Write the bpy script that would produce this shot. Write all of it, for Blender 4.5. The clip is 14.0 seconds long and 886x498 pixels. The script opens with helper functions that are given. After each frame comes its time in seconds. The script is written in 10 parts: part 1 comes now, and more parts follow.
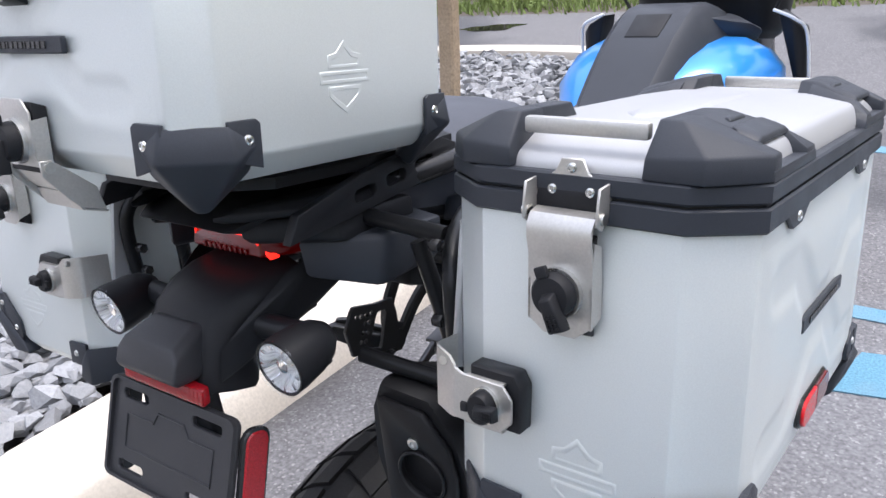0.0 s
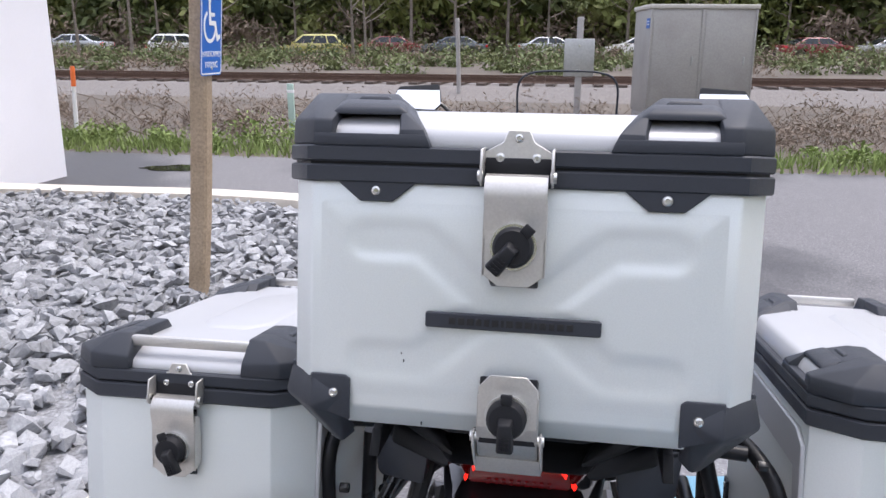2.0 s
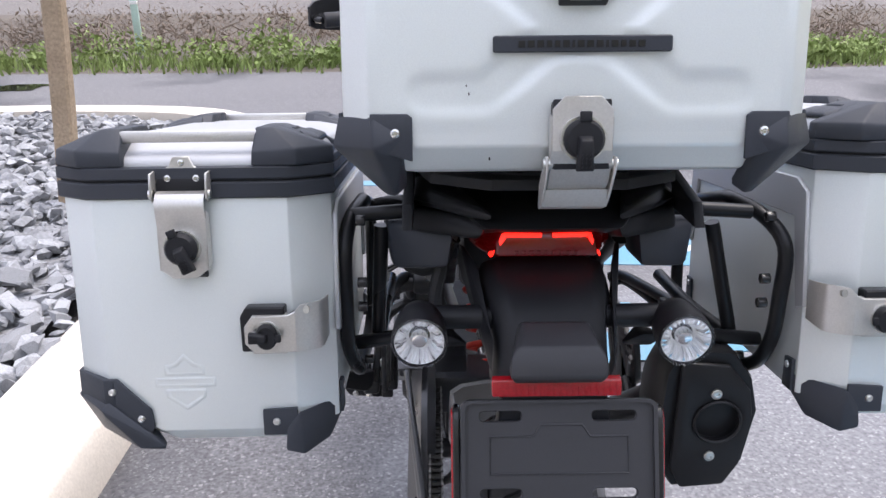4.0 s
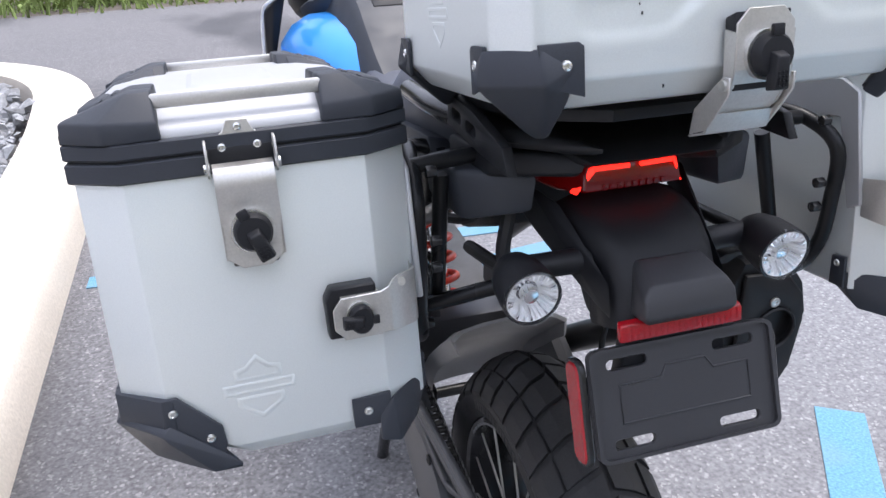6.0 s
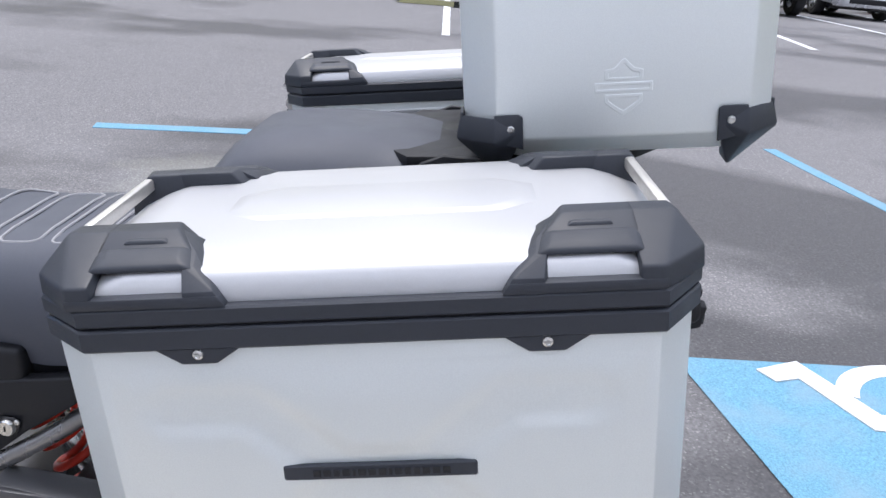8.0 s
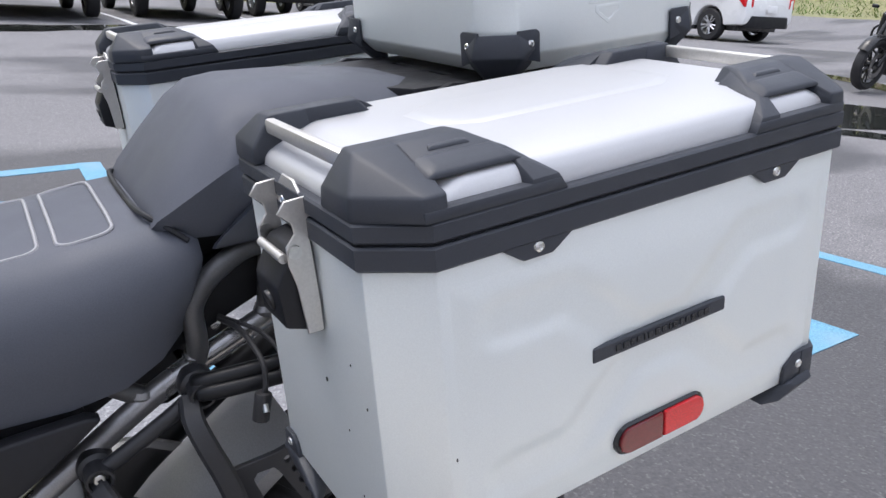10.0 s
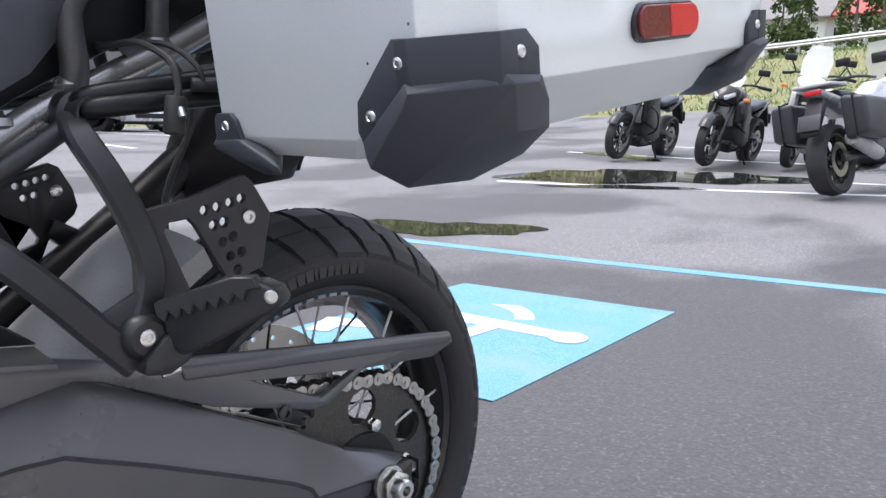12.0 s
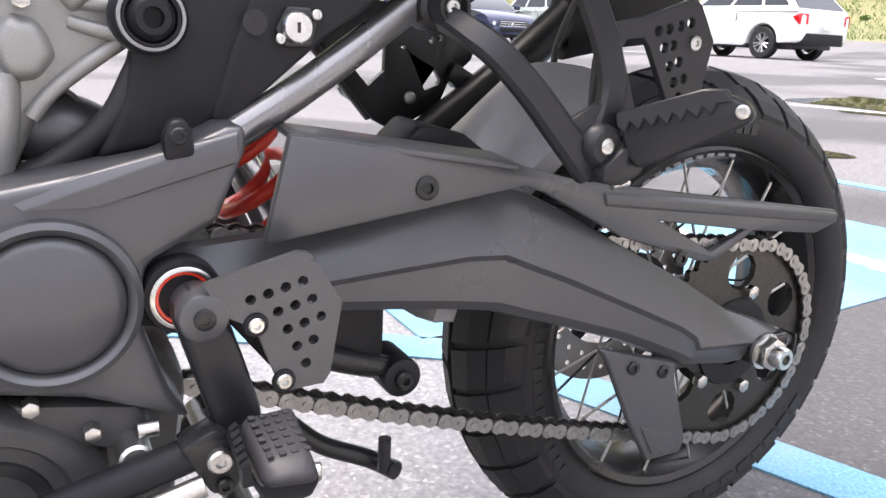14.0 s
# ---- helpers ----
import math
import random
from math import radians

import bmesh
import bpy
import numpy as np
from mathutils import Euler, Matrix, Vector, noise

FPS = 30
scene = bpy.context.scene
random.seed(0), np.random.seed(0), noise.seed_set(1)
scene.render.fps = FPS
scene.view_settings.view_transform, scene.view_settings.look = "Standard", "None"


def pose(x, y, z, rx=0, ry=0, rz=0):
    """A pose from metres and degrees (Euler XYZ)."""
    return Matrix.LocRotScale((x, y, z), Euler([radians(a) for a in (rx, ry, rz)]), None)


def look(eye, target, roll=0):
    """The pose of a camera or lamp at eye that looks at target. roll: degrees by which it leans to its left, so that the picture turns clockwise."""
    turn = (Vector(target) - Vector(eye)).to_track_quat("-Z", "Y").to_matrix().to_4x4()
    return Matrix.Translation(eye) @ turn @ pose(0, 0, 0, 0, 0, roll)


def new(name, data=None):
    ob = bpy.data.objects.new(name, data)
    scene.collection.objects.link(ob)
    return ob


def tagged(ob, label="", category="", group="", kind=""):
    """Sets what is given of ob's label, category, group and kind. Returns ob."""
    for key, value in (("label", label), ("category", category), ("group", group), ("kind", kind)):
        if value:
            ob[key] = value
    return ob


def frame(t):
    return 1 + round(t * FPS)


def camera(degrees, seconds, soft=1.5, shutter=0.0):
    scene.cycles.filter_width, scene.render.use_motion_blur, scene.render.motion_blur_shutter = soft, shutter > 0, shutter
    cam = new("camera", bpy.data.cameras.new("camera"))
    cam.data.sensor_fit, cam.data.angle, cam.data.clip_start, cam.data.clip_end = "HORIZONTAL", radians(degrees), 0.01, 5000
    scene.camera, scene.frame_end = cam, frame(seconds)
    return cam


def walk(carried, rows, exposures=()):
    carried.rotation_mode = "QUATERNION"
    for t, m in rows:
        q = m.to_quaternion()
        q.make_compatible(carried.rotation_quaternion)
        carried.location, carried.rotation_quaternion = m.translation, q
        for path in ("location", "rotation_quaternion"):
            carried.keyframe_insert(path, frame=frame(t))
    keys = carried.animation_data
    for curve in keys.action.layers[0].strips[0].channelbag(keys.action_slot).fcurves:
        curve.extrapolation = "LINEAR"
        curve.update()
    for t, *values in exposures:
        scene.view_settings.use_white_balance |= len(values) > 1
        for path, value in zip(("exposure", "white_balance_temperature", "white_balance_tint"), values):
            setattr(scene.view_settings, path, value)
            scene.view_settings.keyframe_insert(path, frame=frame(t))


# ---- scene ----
cam = camera(58.9, 14.0)

PATH = [
    (0, (0.615, -0.599, 1.242), (-0.521, 0.857, 0.475), -6.5),
    (0.5, (0.47, -0.784, 1.284), (-0.448, 0.839, 0.559), -4.5),
    (1, (0.317, -0.847, 1.315), (-0.41, 0.901, 0.669), -2.6),
    (1.5, (0.176, -0.866, 1.368), (-0.365, 0.977, 0.812), -0.6),
    (2, (0.047, -0.873, 1.398), (-0.29, 1.034, 0.898), 0.3),
    (2.5, (-0.079, -0.863, 1.389), (-0.255, 1.07, 0.904), 0.6),
    (3, (-0.123, -0.893, 1.346), (-0.199, 1.036, 0.825), 0.4),
    (3.5, (-0.13, -0.911, 1.293), (-0.15, 1.0, 0.703), 0.0),
    (4, (-0.111, -0.909, 1.25), (-0.098, 0.968, 0.56), -0.4),
    (4.2, (-0.097, -0.907, 1.234), (-0.073, 0.952, 0.498), -0.5),
    (6.3, (-0.454, -0.715, 1.243), (0.263, 0.937, 0.372), -2.3),
    (6.5, (-0.515, -0.603, 1.237), (0.42, 0.958, 0.408), -2.0),
    (6.8, (-0.613, -0.468, 1.252), (0.649, 0.849, 0.431), 0.4),
    (7, (-0.719, -0.384, 1.242), (0.762, 0.689, 0.432), 2.6),
    (7.2, (-0.805, -0.308, 1.255), (0.841, 0.509, 0.464), 4.0),
    (9.3, (-1.007, 0.381, 1.228), (0.741, -0.304, 0.538), 3.5),
    (9.5, (-0.963, 0.403, 1.208), (0.75, -0.374, 0.528), 3.4),
    (10, (-0.877, 0.471, 1.132), (0.744, -0.525, 0.515), 3.2),
    (10.5, (-0.883, 0.558, 1.092), (0.642, -0.625, 0.566), 2.4),
    (11, (-0.811, 0.536, 1.026), (0.631, -0.784, 0.602), 1.1),
    (11.5, (-0.79, 0.553, 0.886), (0.591, -0.858, 0.567), 0.6),
    (12, (-0.782, 0.565, 0.739), (0.565, -0.88, 0.424), 0.8),
    (12.5, (-0.771, 0.561, 0.675), (0.588, -0.853, 0.285), 1.1),
    (13, (-0.734, 0.598, 0.665), (0.705, -0.714, 0.21), 1.2),
    (13.5, (-0.717, 0.643, 0.66), (0.841, -0.508, 0.165), 1.6),
    (14, (-0.705, 0.698, 0.656), (0.985, -0.231, 0.126), 2.8),
]
walk(cam, [(t, look(eye, target, roll)) for t, eye, target, roll in PATH], exposures=[
    (0, 0.73, 6500, 12), (1.2, 0.72, 6500, 13), (1.6, 0.64, 6530, 14), (2.2, 0.63, 6550, 14), (3.2, 0.63, 6550, 14), (4.2, 0.80, 6550, 14), (6.4, 0.82, 6400, 12), (7.2, 0.62, 6350, 11), (9.3, 0.54, 6550, 11), (10, 0.58, 6500, 11), (10.5, 0.68, 6450, 11),
    (11.5, 0.82, 6450, 11), (12.2, 1.0, 6550, 12), (13.0, 1.14, 6700, 13), (13.5, 1.28, 6850, 14), (14, 1.50, 7100, 14)])

# ---- world and light: a bright overcast sky ----
world = bpy.data.worlds.new("sky_world")
scene.world = world
world.use_nodes = True
wn = world.node_tree.nodes
sky = wn.new("ShaderNodeTexSky")
sky.sky_type = "NISHITA"
sky.sun_disc = False
sky.sun_elevation = radians(71)
sky.sun_rotation = radians(58)
sky.air_density, sky.dust_density, sky.ozone_density = 1.0, 6.0, 1.0
grey = wn.new("ShaderNodeMixRGB")
grey.inputs[0].default_value = 0.75
grey.inputs[2].default_value = (6.7, 7.2, 8.6, 1)
world.node_tree.links.new(sky.outputs[0], grey.inputs[1])
# an overcast sky is brighter overhead than at the horizon
way = wn.new("ShaderNodeTexCoord")
split = wn.new("ShaderNodeSeparateXYZ")
rise = wn.new("ShaderNodeMapRange")
rise.inputs["To Min"].default_value, rise.inputs["To Max"].default_value = 0.72, 1.30
shade = wn.new("ShaderNodeVectorMath")
shade.operation = "SCALE"
world.node_tree.links.new(way.outputs["Generated"], split.inputs[0])
world.node_tree.links.new(split.outputs["Z"], rise.inputs["Value"])
world.node_tree.links.new(grey.outputs[0], shade.inputs[0])
world.node_tree.links.new(rise.outputs[0], shade.inputs["Scale"])
world.node_tree.links.new(shade.outputs[0], wn["Background"].inputs[0])
wn["Background"].inputs[1].default_value = 0.15

sun = new("sun", bpy.data.lights.new("sun", "SUN"))
sun.data.energy, sun.data.angle, sun.data.color = 1.35, radians(25), (1.0, 0.97, 0.93)
sun.matrix_world = look((0, 0, 10), (-2.9, -1.8, 0.0))


# ---- materials ----
def mat(name, color, rough=0.5, metal=0.0, scale=40.0, vary=0.15, bump=0.1, stain=0.0, stain_scale=3.0, stain_color=None,
        coat=0.0, spec=0.5, transmission=0.0, emission=None, alpha=1.0, rand=0.0, bump_dist=0.002, rough_vary=0.12, ior=1.45, detail=4.0, island=0.0):
    """A surface with fine grain, broad stains and a little relief, in metres of the object's own space."""
    m = bpy.data.materials.new(name)
    m.use_nodes = True
    nt = m.node_tree
    n, l = nt.nodes, nt.links
    b = n["Principled BSDF"]
    co = n.new("ShaderNodeTexCoord")
    fine = n.new("ShaderNodeTexNoise")
    fine.inputs["Scale"].default_value = scale
    fine.inputs["Detail"].default_value = detail
    l.new(co.outputs["Object"], fine.inputs["Vector"])
    wide = n.new("ShaderNodeTexNoise")
    wide.inputs["Scale"].default_value = stain_scale
    wide.inputs["Detail"].default_value = 5
    l.new(co.outputs["Object"], wide.inputs["Vector"])
    hsv = n.new("ShaderNodeHueSaturation")
    hsv.inputs["Color"].default_value = (*color, 1)
    rng = n.new("ShaderNodeMapRange")
    rng.inputs["From Min"].default_value, rng.inputs["From Max"].default_value = 0.3, 0.7
    rng.inputs["To Min"].default_value, rng.inputs["To Max"].default_value = 1 - vary, 1 + vary
    l.new(fine.outputs["Fac"], rng.inputs["Value"])
    value = rng.outputs[0]
    if rand or island:
        info = n.new("ShaderNodeObjectInfo" if rand else "ShaderNodeNewGeometry")
        r2 = n.new("ShaderNodeMapRange")
        r2.inputs["To Min"].default_value, r2.inputs["To Max"].default_value = 1 - rand - island, 1 + rand + island
        l.new(info.outputs["Random" if rand else "Random Per Island"], r2.inputs["Value"])
        mul = n.new("ShaderNodeMath")
        mul.operation = "MULTIPLY"
        l.new(value, mul.inputs[0])
        l.new(r2.outputs[0], mul.inputs[1])
        value = mul.outputs[0]
    l.new(value, hsv.inputs["Value"])
    out = hsv.outputs[0]
    if stain:
        ramp = n.new("ShaderNodeMapRange")
        ramp.inputs["From Min"].default_value, ramp.inputs["From Max"].default_value = 0.45, 0.7
        ramp.inputs["To Max"].default_value = stain
        l.new(wide.outputs["Fac"], ramp.inputs["Value"])
        mix = n.new("ShaderNodeMixRGB")
        mix.inputs[2].default_value = (*(stain_color or [c * 0.6 for c in color]), 1)
        l.new(ramp.outputs[0], mix.inputs[0])
        l.new(out, mix.inputs[1])
        out = mix.outputs[0]
    l.new(out, b.inputs["Base Color"])
    rr = n.new("ShaderNodeMapRange")
    rr.inputs["From Min"].default_value, rr.inputs["From Max"].default_value = 0.3, 0.7
    rr.inputs["To Min"].default_value, rr.inputs["To Max"].default_value = max(0.02, rough - rough_vary), min(1, rough + rough_vary)
    l.new(wide.outputs["Fac"], rr.inputs["Value"])
    l.new(rr.outputs[0], b.inputs["Roughness"])
    b.inputs["Metallic"].default_value = metal
    b.inputs["Specular IOR Level"].default_value = spec
    b.inputs["Coat Weight"].default_value = coat
    b.inputs["Coat Roughness"].default_value = 0.08
    b.inputs["IOR"].default_value = ior
    b.inputs["Transmission Weight"].default_value = transmission
    b.inputs["Alpha"].default_value = alpha
    if emission:
        b.inputs["Emission Color"].default_value = (*emission[:3], 1)
        b.inputs["Emission Strength"].default_value = emission[3]
    if bump:
        bp = n.new("ShaderNodeBump")
        bp.inputs["Strength"].default_value = bump
        bp.inputs["Distance"].default_value = bump_dist
        l.new(fine.outputs["Fac"], bp.inputs["Height"])
        l.new(bp.outputs[0], b.inputs["Normal"])
    return m


def asphalt():
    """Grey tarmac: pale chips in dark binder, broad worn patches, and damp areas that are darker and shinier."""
    m = mat("asphalt", (0.152, 0.149, 0.154), 0.78, 0, 95, 0.38, 0.6, 0.5, 0.35, (0.20, 0.196, 0.20), bump_dist=0.004, detail=8, spec=0.25)
    n, l = m.node_tree.nodes, m.node_tree.links
    b = n["Principled BSDF"]
    co = next(q for q in n if q.type == "TEX_COORD")
    col, rough = b.inputs["Base Color"].links[0].from_socket, b.inputs["Roughness"].links[0].from_socket
    chips = n.new("ShaderNodeTexVoronoi")
    chips.inputs["Scale"].default_value = 150
    l.new(co.outputs["Object"], chips.inputs["Vector"])
    pick = n.new("ShaderNodeMapRange")
    pick.inputs["From Min"].default_value, pick.inputs["From Max"].default_value = 0.86, 0.99
    pick.inputs["To Max"].default_value = 0.7
    sep = n.new("ShaderNodeSeparateColor")
    l.new(chips.outputs["Color"], sep.inputs[0])
    l.new(sep.outputs[0], pick.inputs["Value"])
    mix = n.new("ShaderNodeMixRGB")
    mix.inputs[2].default_value = (0.34, 0.335, 0.33, 1)
    l.new(pick.outputs[0], mix.inputs[0])
    l.new(col, mix.inputs[1])
    damp = n.new("ShaderNodeTexNoise")
    damp.inputs["Scale"].default_value, damp.inputs["Detail"].default_value = 0.42, 7
    stretch = n.new("ShaderNodeMapping")
    stretch.inputs["Scale"].default_value = (1.0, 0.6, 1.0)
    l.new(co.outputs["Object"], stretch.inputs["Vector"])
    l.new(stretch.outputs[0], damp.inputs["Vector"])
    where = n.new("ShaderNodeMapRange")
    where.inputs["From Min"].default_value, where.inputs["From Max"].default_value = 0.50, 0.57
    l.new(damp.outputs["Fac"], where.inputs["Value"])
    wet = n.new("ShaderNodeMixRGB")
    wet.blend_type = "MULTIPLY"
    wet.inputs[2].default_value = (0.42, 0.42, 0.43, 1)
    l.new(where.outputs[0], wet.inputs[0])
    l.new(mix.outputs[0], wet.inputs[1])
    l.new(wet.outputs[0], b.inputs["Base Color"])
    r2 = n.new("ShaderNodeMix")
    r2.inputs[3].default_value = 0.5
    l.new(where.outputs[0], r2.inputs[0])
    l.new(rough, r2.inputs[2])
    l.new(r2.outputs[0], b.inputs["Roughness"])
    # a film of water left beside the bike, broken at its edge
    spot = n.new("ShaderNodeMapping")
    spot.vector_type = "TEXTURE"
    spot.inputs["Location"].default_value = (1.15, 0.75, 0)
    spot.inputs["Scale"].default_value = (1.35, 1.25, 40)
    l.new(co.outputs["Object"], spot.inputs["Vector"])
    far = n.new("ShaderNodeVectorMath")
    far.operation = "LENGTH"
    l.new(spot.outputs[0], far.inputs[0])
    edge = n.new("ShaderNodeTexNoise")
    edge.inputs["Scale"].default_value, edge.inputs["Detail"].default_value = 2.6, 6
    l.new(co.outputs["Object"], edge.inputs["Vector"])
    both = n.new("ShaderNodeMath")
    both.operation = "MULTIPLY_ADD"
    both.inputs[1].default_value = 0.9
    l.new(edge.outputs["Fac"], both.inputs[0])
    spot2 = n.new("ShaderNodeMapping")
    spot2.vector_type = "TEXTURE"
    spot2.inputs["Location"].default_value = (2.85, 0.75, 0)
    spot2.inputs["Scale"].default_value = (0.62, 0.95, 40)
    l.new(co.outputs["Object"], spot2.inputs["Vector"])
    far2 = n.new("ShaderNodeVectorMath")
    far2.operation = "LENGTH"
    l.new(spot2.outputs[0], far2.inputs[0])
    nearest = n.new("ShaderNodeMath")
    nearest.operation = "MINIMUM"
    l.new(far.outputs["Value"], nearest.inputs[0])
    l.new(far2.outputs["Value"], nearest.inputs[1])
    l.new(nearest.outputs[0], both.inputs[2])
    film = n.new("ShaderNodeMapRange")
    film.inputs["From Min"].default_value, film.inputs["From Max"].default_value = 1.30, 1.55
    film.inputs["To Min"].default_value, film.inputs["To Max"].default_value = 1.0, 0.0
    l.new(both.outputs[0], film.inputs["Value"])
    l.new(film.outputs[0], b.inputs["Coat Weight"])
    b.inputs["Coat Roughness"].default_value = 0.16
    return m


ALU = mat("anodised_aluminium", (0.71, 0.745, 0.735), 0.44, 0.45, 900, 0.03, 0.02, 0.12, 5, (0.58, 0.60, 0.61), bump_dist=0.0004, rough_vary=0.06)
LIDALU = mat("lid_aluminium", (0.47, 0.474, 0.484), 0.46, 0.4, 900, 0.03, 0.02, 0.1, 5, (0.6, 0.6, 0.6), bump_dist=0.0004, rough_vary=0.06)
STEEL = mat("brushed_steel", (0.60, 0.585, 0.56), 0.46, 0.9, 500, 0.06, 0.05, 0.3, 20, (0.5, 0.49, 0.47), bump_dist=0.0004)
NUT = mat("zinc_bolt", (0.62, 0.62, 0.6), 0.28, 1.0, 300, 0.08, 0.03, bump_dist=0.0003)
CAP = mat("grey_moulded_plastic", (0.032, 0.036, 0.045), 0.48, 0, 1400, 0.12, 0.25, 0.25, 12, (0.036, 0.040, 0.050), bump_dist=0.0006, spec=0.42)
BLACK = mat("black_plastic", (0.013, 0.0135, 0.016), 0.5, 0, 1200, 0.15, 0.2, 0.2, 15, (0.024, 0.024, 0.027), bump_dist=0.0005, spec=0.32)
GLOSS = mat("gloss_black", (0.02, 0.02, 0.021), 0.22, 0, 300, 0.1, 0.03, bump_dist=0.0003)
TUBE = mat("powder_coated_tube", (0.010, 0.0105, 0.012), 0.30, 0, 900, 0.15, 0.12, bump_dist=0.0003, spec=0.30)
FRAME = mat("satin_grey_frame", (0.25, 0.247, 0.25), 0.30, 0.75, 700, 0.1, 0.1, 0.3, 10, (0.09, 0.088, 0.088), bump_dist=0.0004)
ARM = mat("satin_black_casting", (0.104, 0.106, 0.113), 0.36, 0.5, 1500, 0.10, 0.12, 0.5, 7, (0.130, 0.129, 0.130), bump_dist=0.0004, rough_vary=0.10)
ENGINE = mat("cast_engine", (0.06, 0.06, 0.062), 0.45, 0.2, 900, 0.15, 0.25, 0.3, 20, (0.05, 0.05, 0.05), bump_dist=0.0006)
GREYCAST = mat("grey_engine_casting", (0.31, 0.31, 0.30), 0.48, 0.5, 1100, 0.10, 0.25, 0.4, 18, (0.22, 0.22, 0.21), bump_dist=0.0006)
SEAT = mat("seat_vinyl", (0.078, 0.084, 0.102), 0.55, 0, 900, 0.1, 0.25, 0.2, 8, (0.08, 0.086, 0.10), bump_dist=0.0006, spec=0.3)
PIPING = mat("grey_piping", (0.28, 0.28, 0.29), 0.6, 0, 900, 0.1, 0.1)
RUBBER = mat("tyre_rubber", (0.019, 0.019, 0.021), 0.62, 0, 300, 0.2, 0.25, 0.45, 12, (0.036, 0.035, 0.035), bump_dist=0.0008)
LETTER = mat("sidewall_letters", (0.026, 0.026, 0.027), 0.5, 0, 300, 0.1, 0.1)
BLUE = mat("blue_paint", (0.025, 0.27, 0.78), 0.32, 0.2, 2000, 0.04, 0.02, coat=0.55, bump_dist=0.0002, rough_vary=0.04)
REDSPRING = mat("red_spring", (0.78, 0.045, 0.022), 0.3, 0, 500, 0.06, 0.03, coat=0.4)
RED = mat("red_reflector", (0.60, 0.010, 0.016), 0.22, 0, 700, 0.25, 0.35, coat=0.25, bump_dist=0.0012)
DEEPRED = mat("deep_red_reflector", (0.34, 0.006, 0.012), 0.2, 0, 900, 0.35, 0.4, coat=0.3, bump_dist=0.0012)
TAIL = mat("red_lamp", (0.13, 0.003, 0.006), 0.2, 0, 600, 0.2, 0.2, coat=0.3, bump_dist=0.001)
LAMPRED = mat("lit_red_lens", (0.11, 0.002, 0.003), 0.15, 0, 600, 0.2, 0.15, coat=0.5, bump_dist=0.001, emission=(1.0, 0.008, 0.006, 0.010))
GLOW = mat("lit_tail_lamp", (0.8, 0.03, 0.02), 0.3, 0, 600, 0.05, 0, emission=(1.0, 0.018, 0.010, 1.5))
CLEAR = mat("clear_lens", (1.0, 1.0, 1.0), 0.03, 0, 400, 0.0, 0, transmission=1.0, ior=1.25, rough_vary=0.02)


def thin_glass(name):
    """A thin clear pane: light passes straight through, with a glossy skin."""
    m = bpy.data.materials.new(name)
    m.use_nodes = True
    n, l = m.node_tree.nodes, m.node_tree.links
    n.remove(n["Principled BSDF"])
    clear, shine, mix = n.new("ShaderNodeBsdfTransparent"), n.new("ShaderNodeBsdfGlossy"), n.new("ShaderNodeMixShader")
    mix.inputs[0].default_value = 0.05
    shine.inputs["Roughness"].default_value = 0.03
    l.new(clear.outputs[0], mix.inputs[1])
    l.new(shine.outputs[0], mix.inputs[2])
    l.new(mix.outputs[0], n["Material Output"].inputs["Surface"])
    return m


LENS = thin_glass("thin_clear_lens")
CHROME = mat("reflector_chrome", (0.85, 0.85, 0.86), 0.12, 1.0, 300, 0.05, 0.02, rough_vary=0.04)
CHAIN = mat("steel_chain", (0.36, 0.36, 0.35), 0.36, 0.9, 300, 0.2, 0.08, 0.4, 60, (0.16, 0.155, 0.15))
CHAINDARK = mat("oiled_chain", (0.06, 0.058, 0.055), 0.4, 0.7, 300, 0.2, 0.1)
DISC = mat("ground_steel_disc", (0.34, 0.33, 0.32), 0.32, 1.0, 400, 0.1, 0.05)
WHITE = mat("white_paint", (0.80, 0.80, 0.79), 0.55, 0, 120, 0.04, 0.05)
MIRROR = mat("mirror_glass", (0.9, 0.9, 0.9), 0.03, 1.0, 50, 0.01, 0, rough_vary=0.01)
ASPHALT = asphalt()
LINE = mat("blue_road_paint", (0.115, 0.285, 0.40), 0.7, 0, 170, 0.30, 0.5, 0.7, 5, (0.20, 0.31, 0.39), bump_dist=0.003, detail=8)
LINEWHITE = mat("white_road_paint", (0.68, 0.69, 0.70), 0.65, 0, 160, 0.12, 0.25, 0.35, 4, (0.5, 0.5, 0.5), bump_dist=0.002)
KERB = mat("pale_concrete", (0.66, 0.60, 0.52), 0.8, 0, 120, 0.10, 0.3, 0.4, 2.5, (0.52, 0.48, 0.42), bump_dist=0.003)
STONE = mat("limestone_gravel", (0.30, 0.305, 0.315), 0.8, 0, 60, 0.25, 0.4, 0.5, 12, (0.24, 0.245, 0.26), bump_dist=0.004, rand=0.35)
STUCCO = mat("white_stucco", (0.86, 0.85, 0.89), 0.85, 0, 120, 0.04, 0.35, 0.3, 0.6, (0.72, 0.71, 0.74), bump_dist=0.004)
WOOD = mat("weathered_post", (0.36, 0.275, 0.19), 0.8, 0, 60, 0.25, 0.4, 0.5, 5, (0.22, 0.16, 0.10), bump_dist=0.003)
SIGNBLUE = mat("sign_blue", (0.02, 0.14, 0.52), 0.35, 0, 200, 0.05, 0.02)
CONCRETE = mat("grey_concrete", (0.36, 0.345, 0.335), 0.85, 0, 80, 0.1, 0.3, 0.5, 0.8, (0.28, 0.27, 0.26), bump_dist=0.004)
EARTH = mat("brown_earth", (0.104, 0.088, 0.072), 0.95, 0, 14, 0.3, 0.6, 0.6, 0.5, (0.17, 0.145, 0.12), bump_dist=0.03)
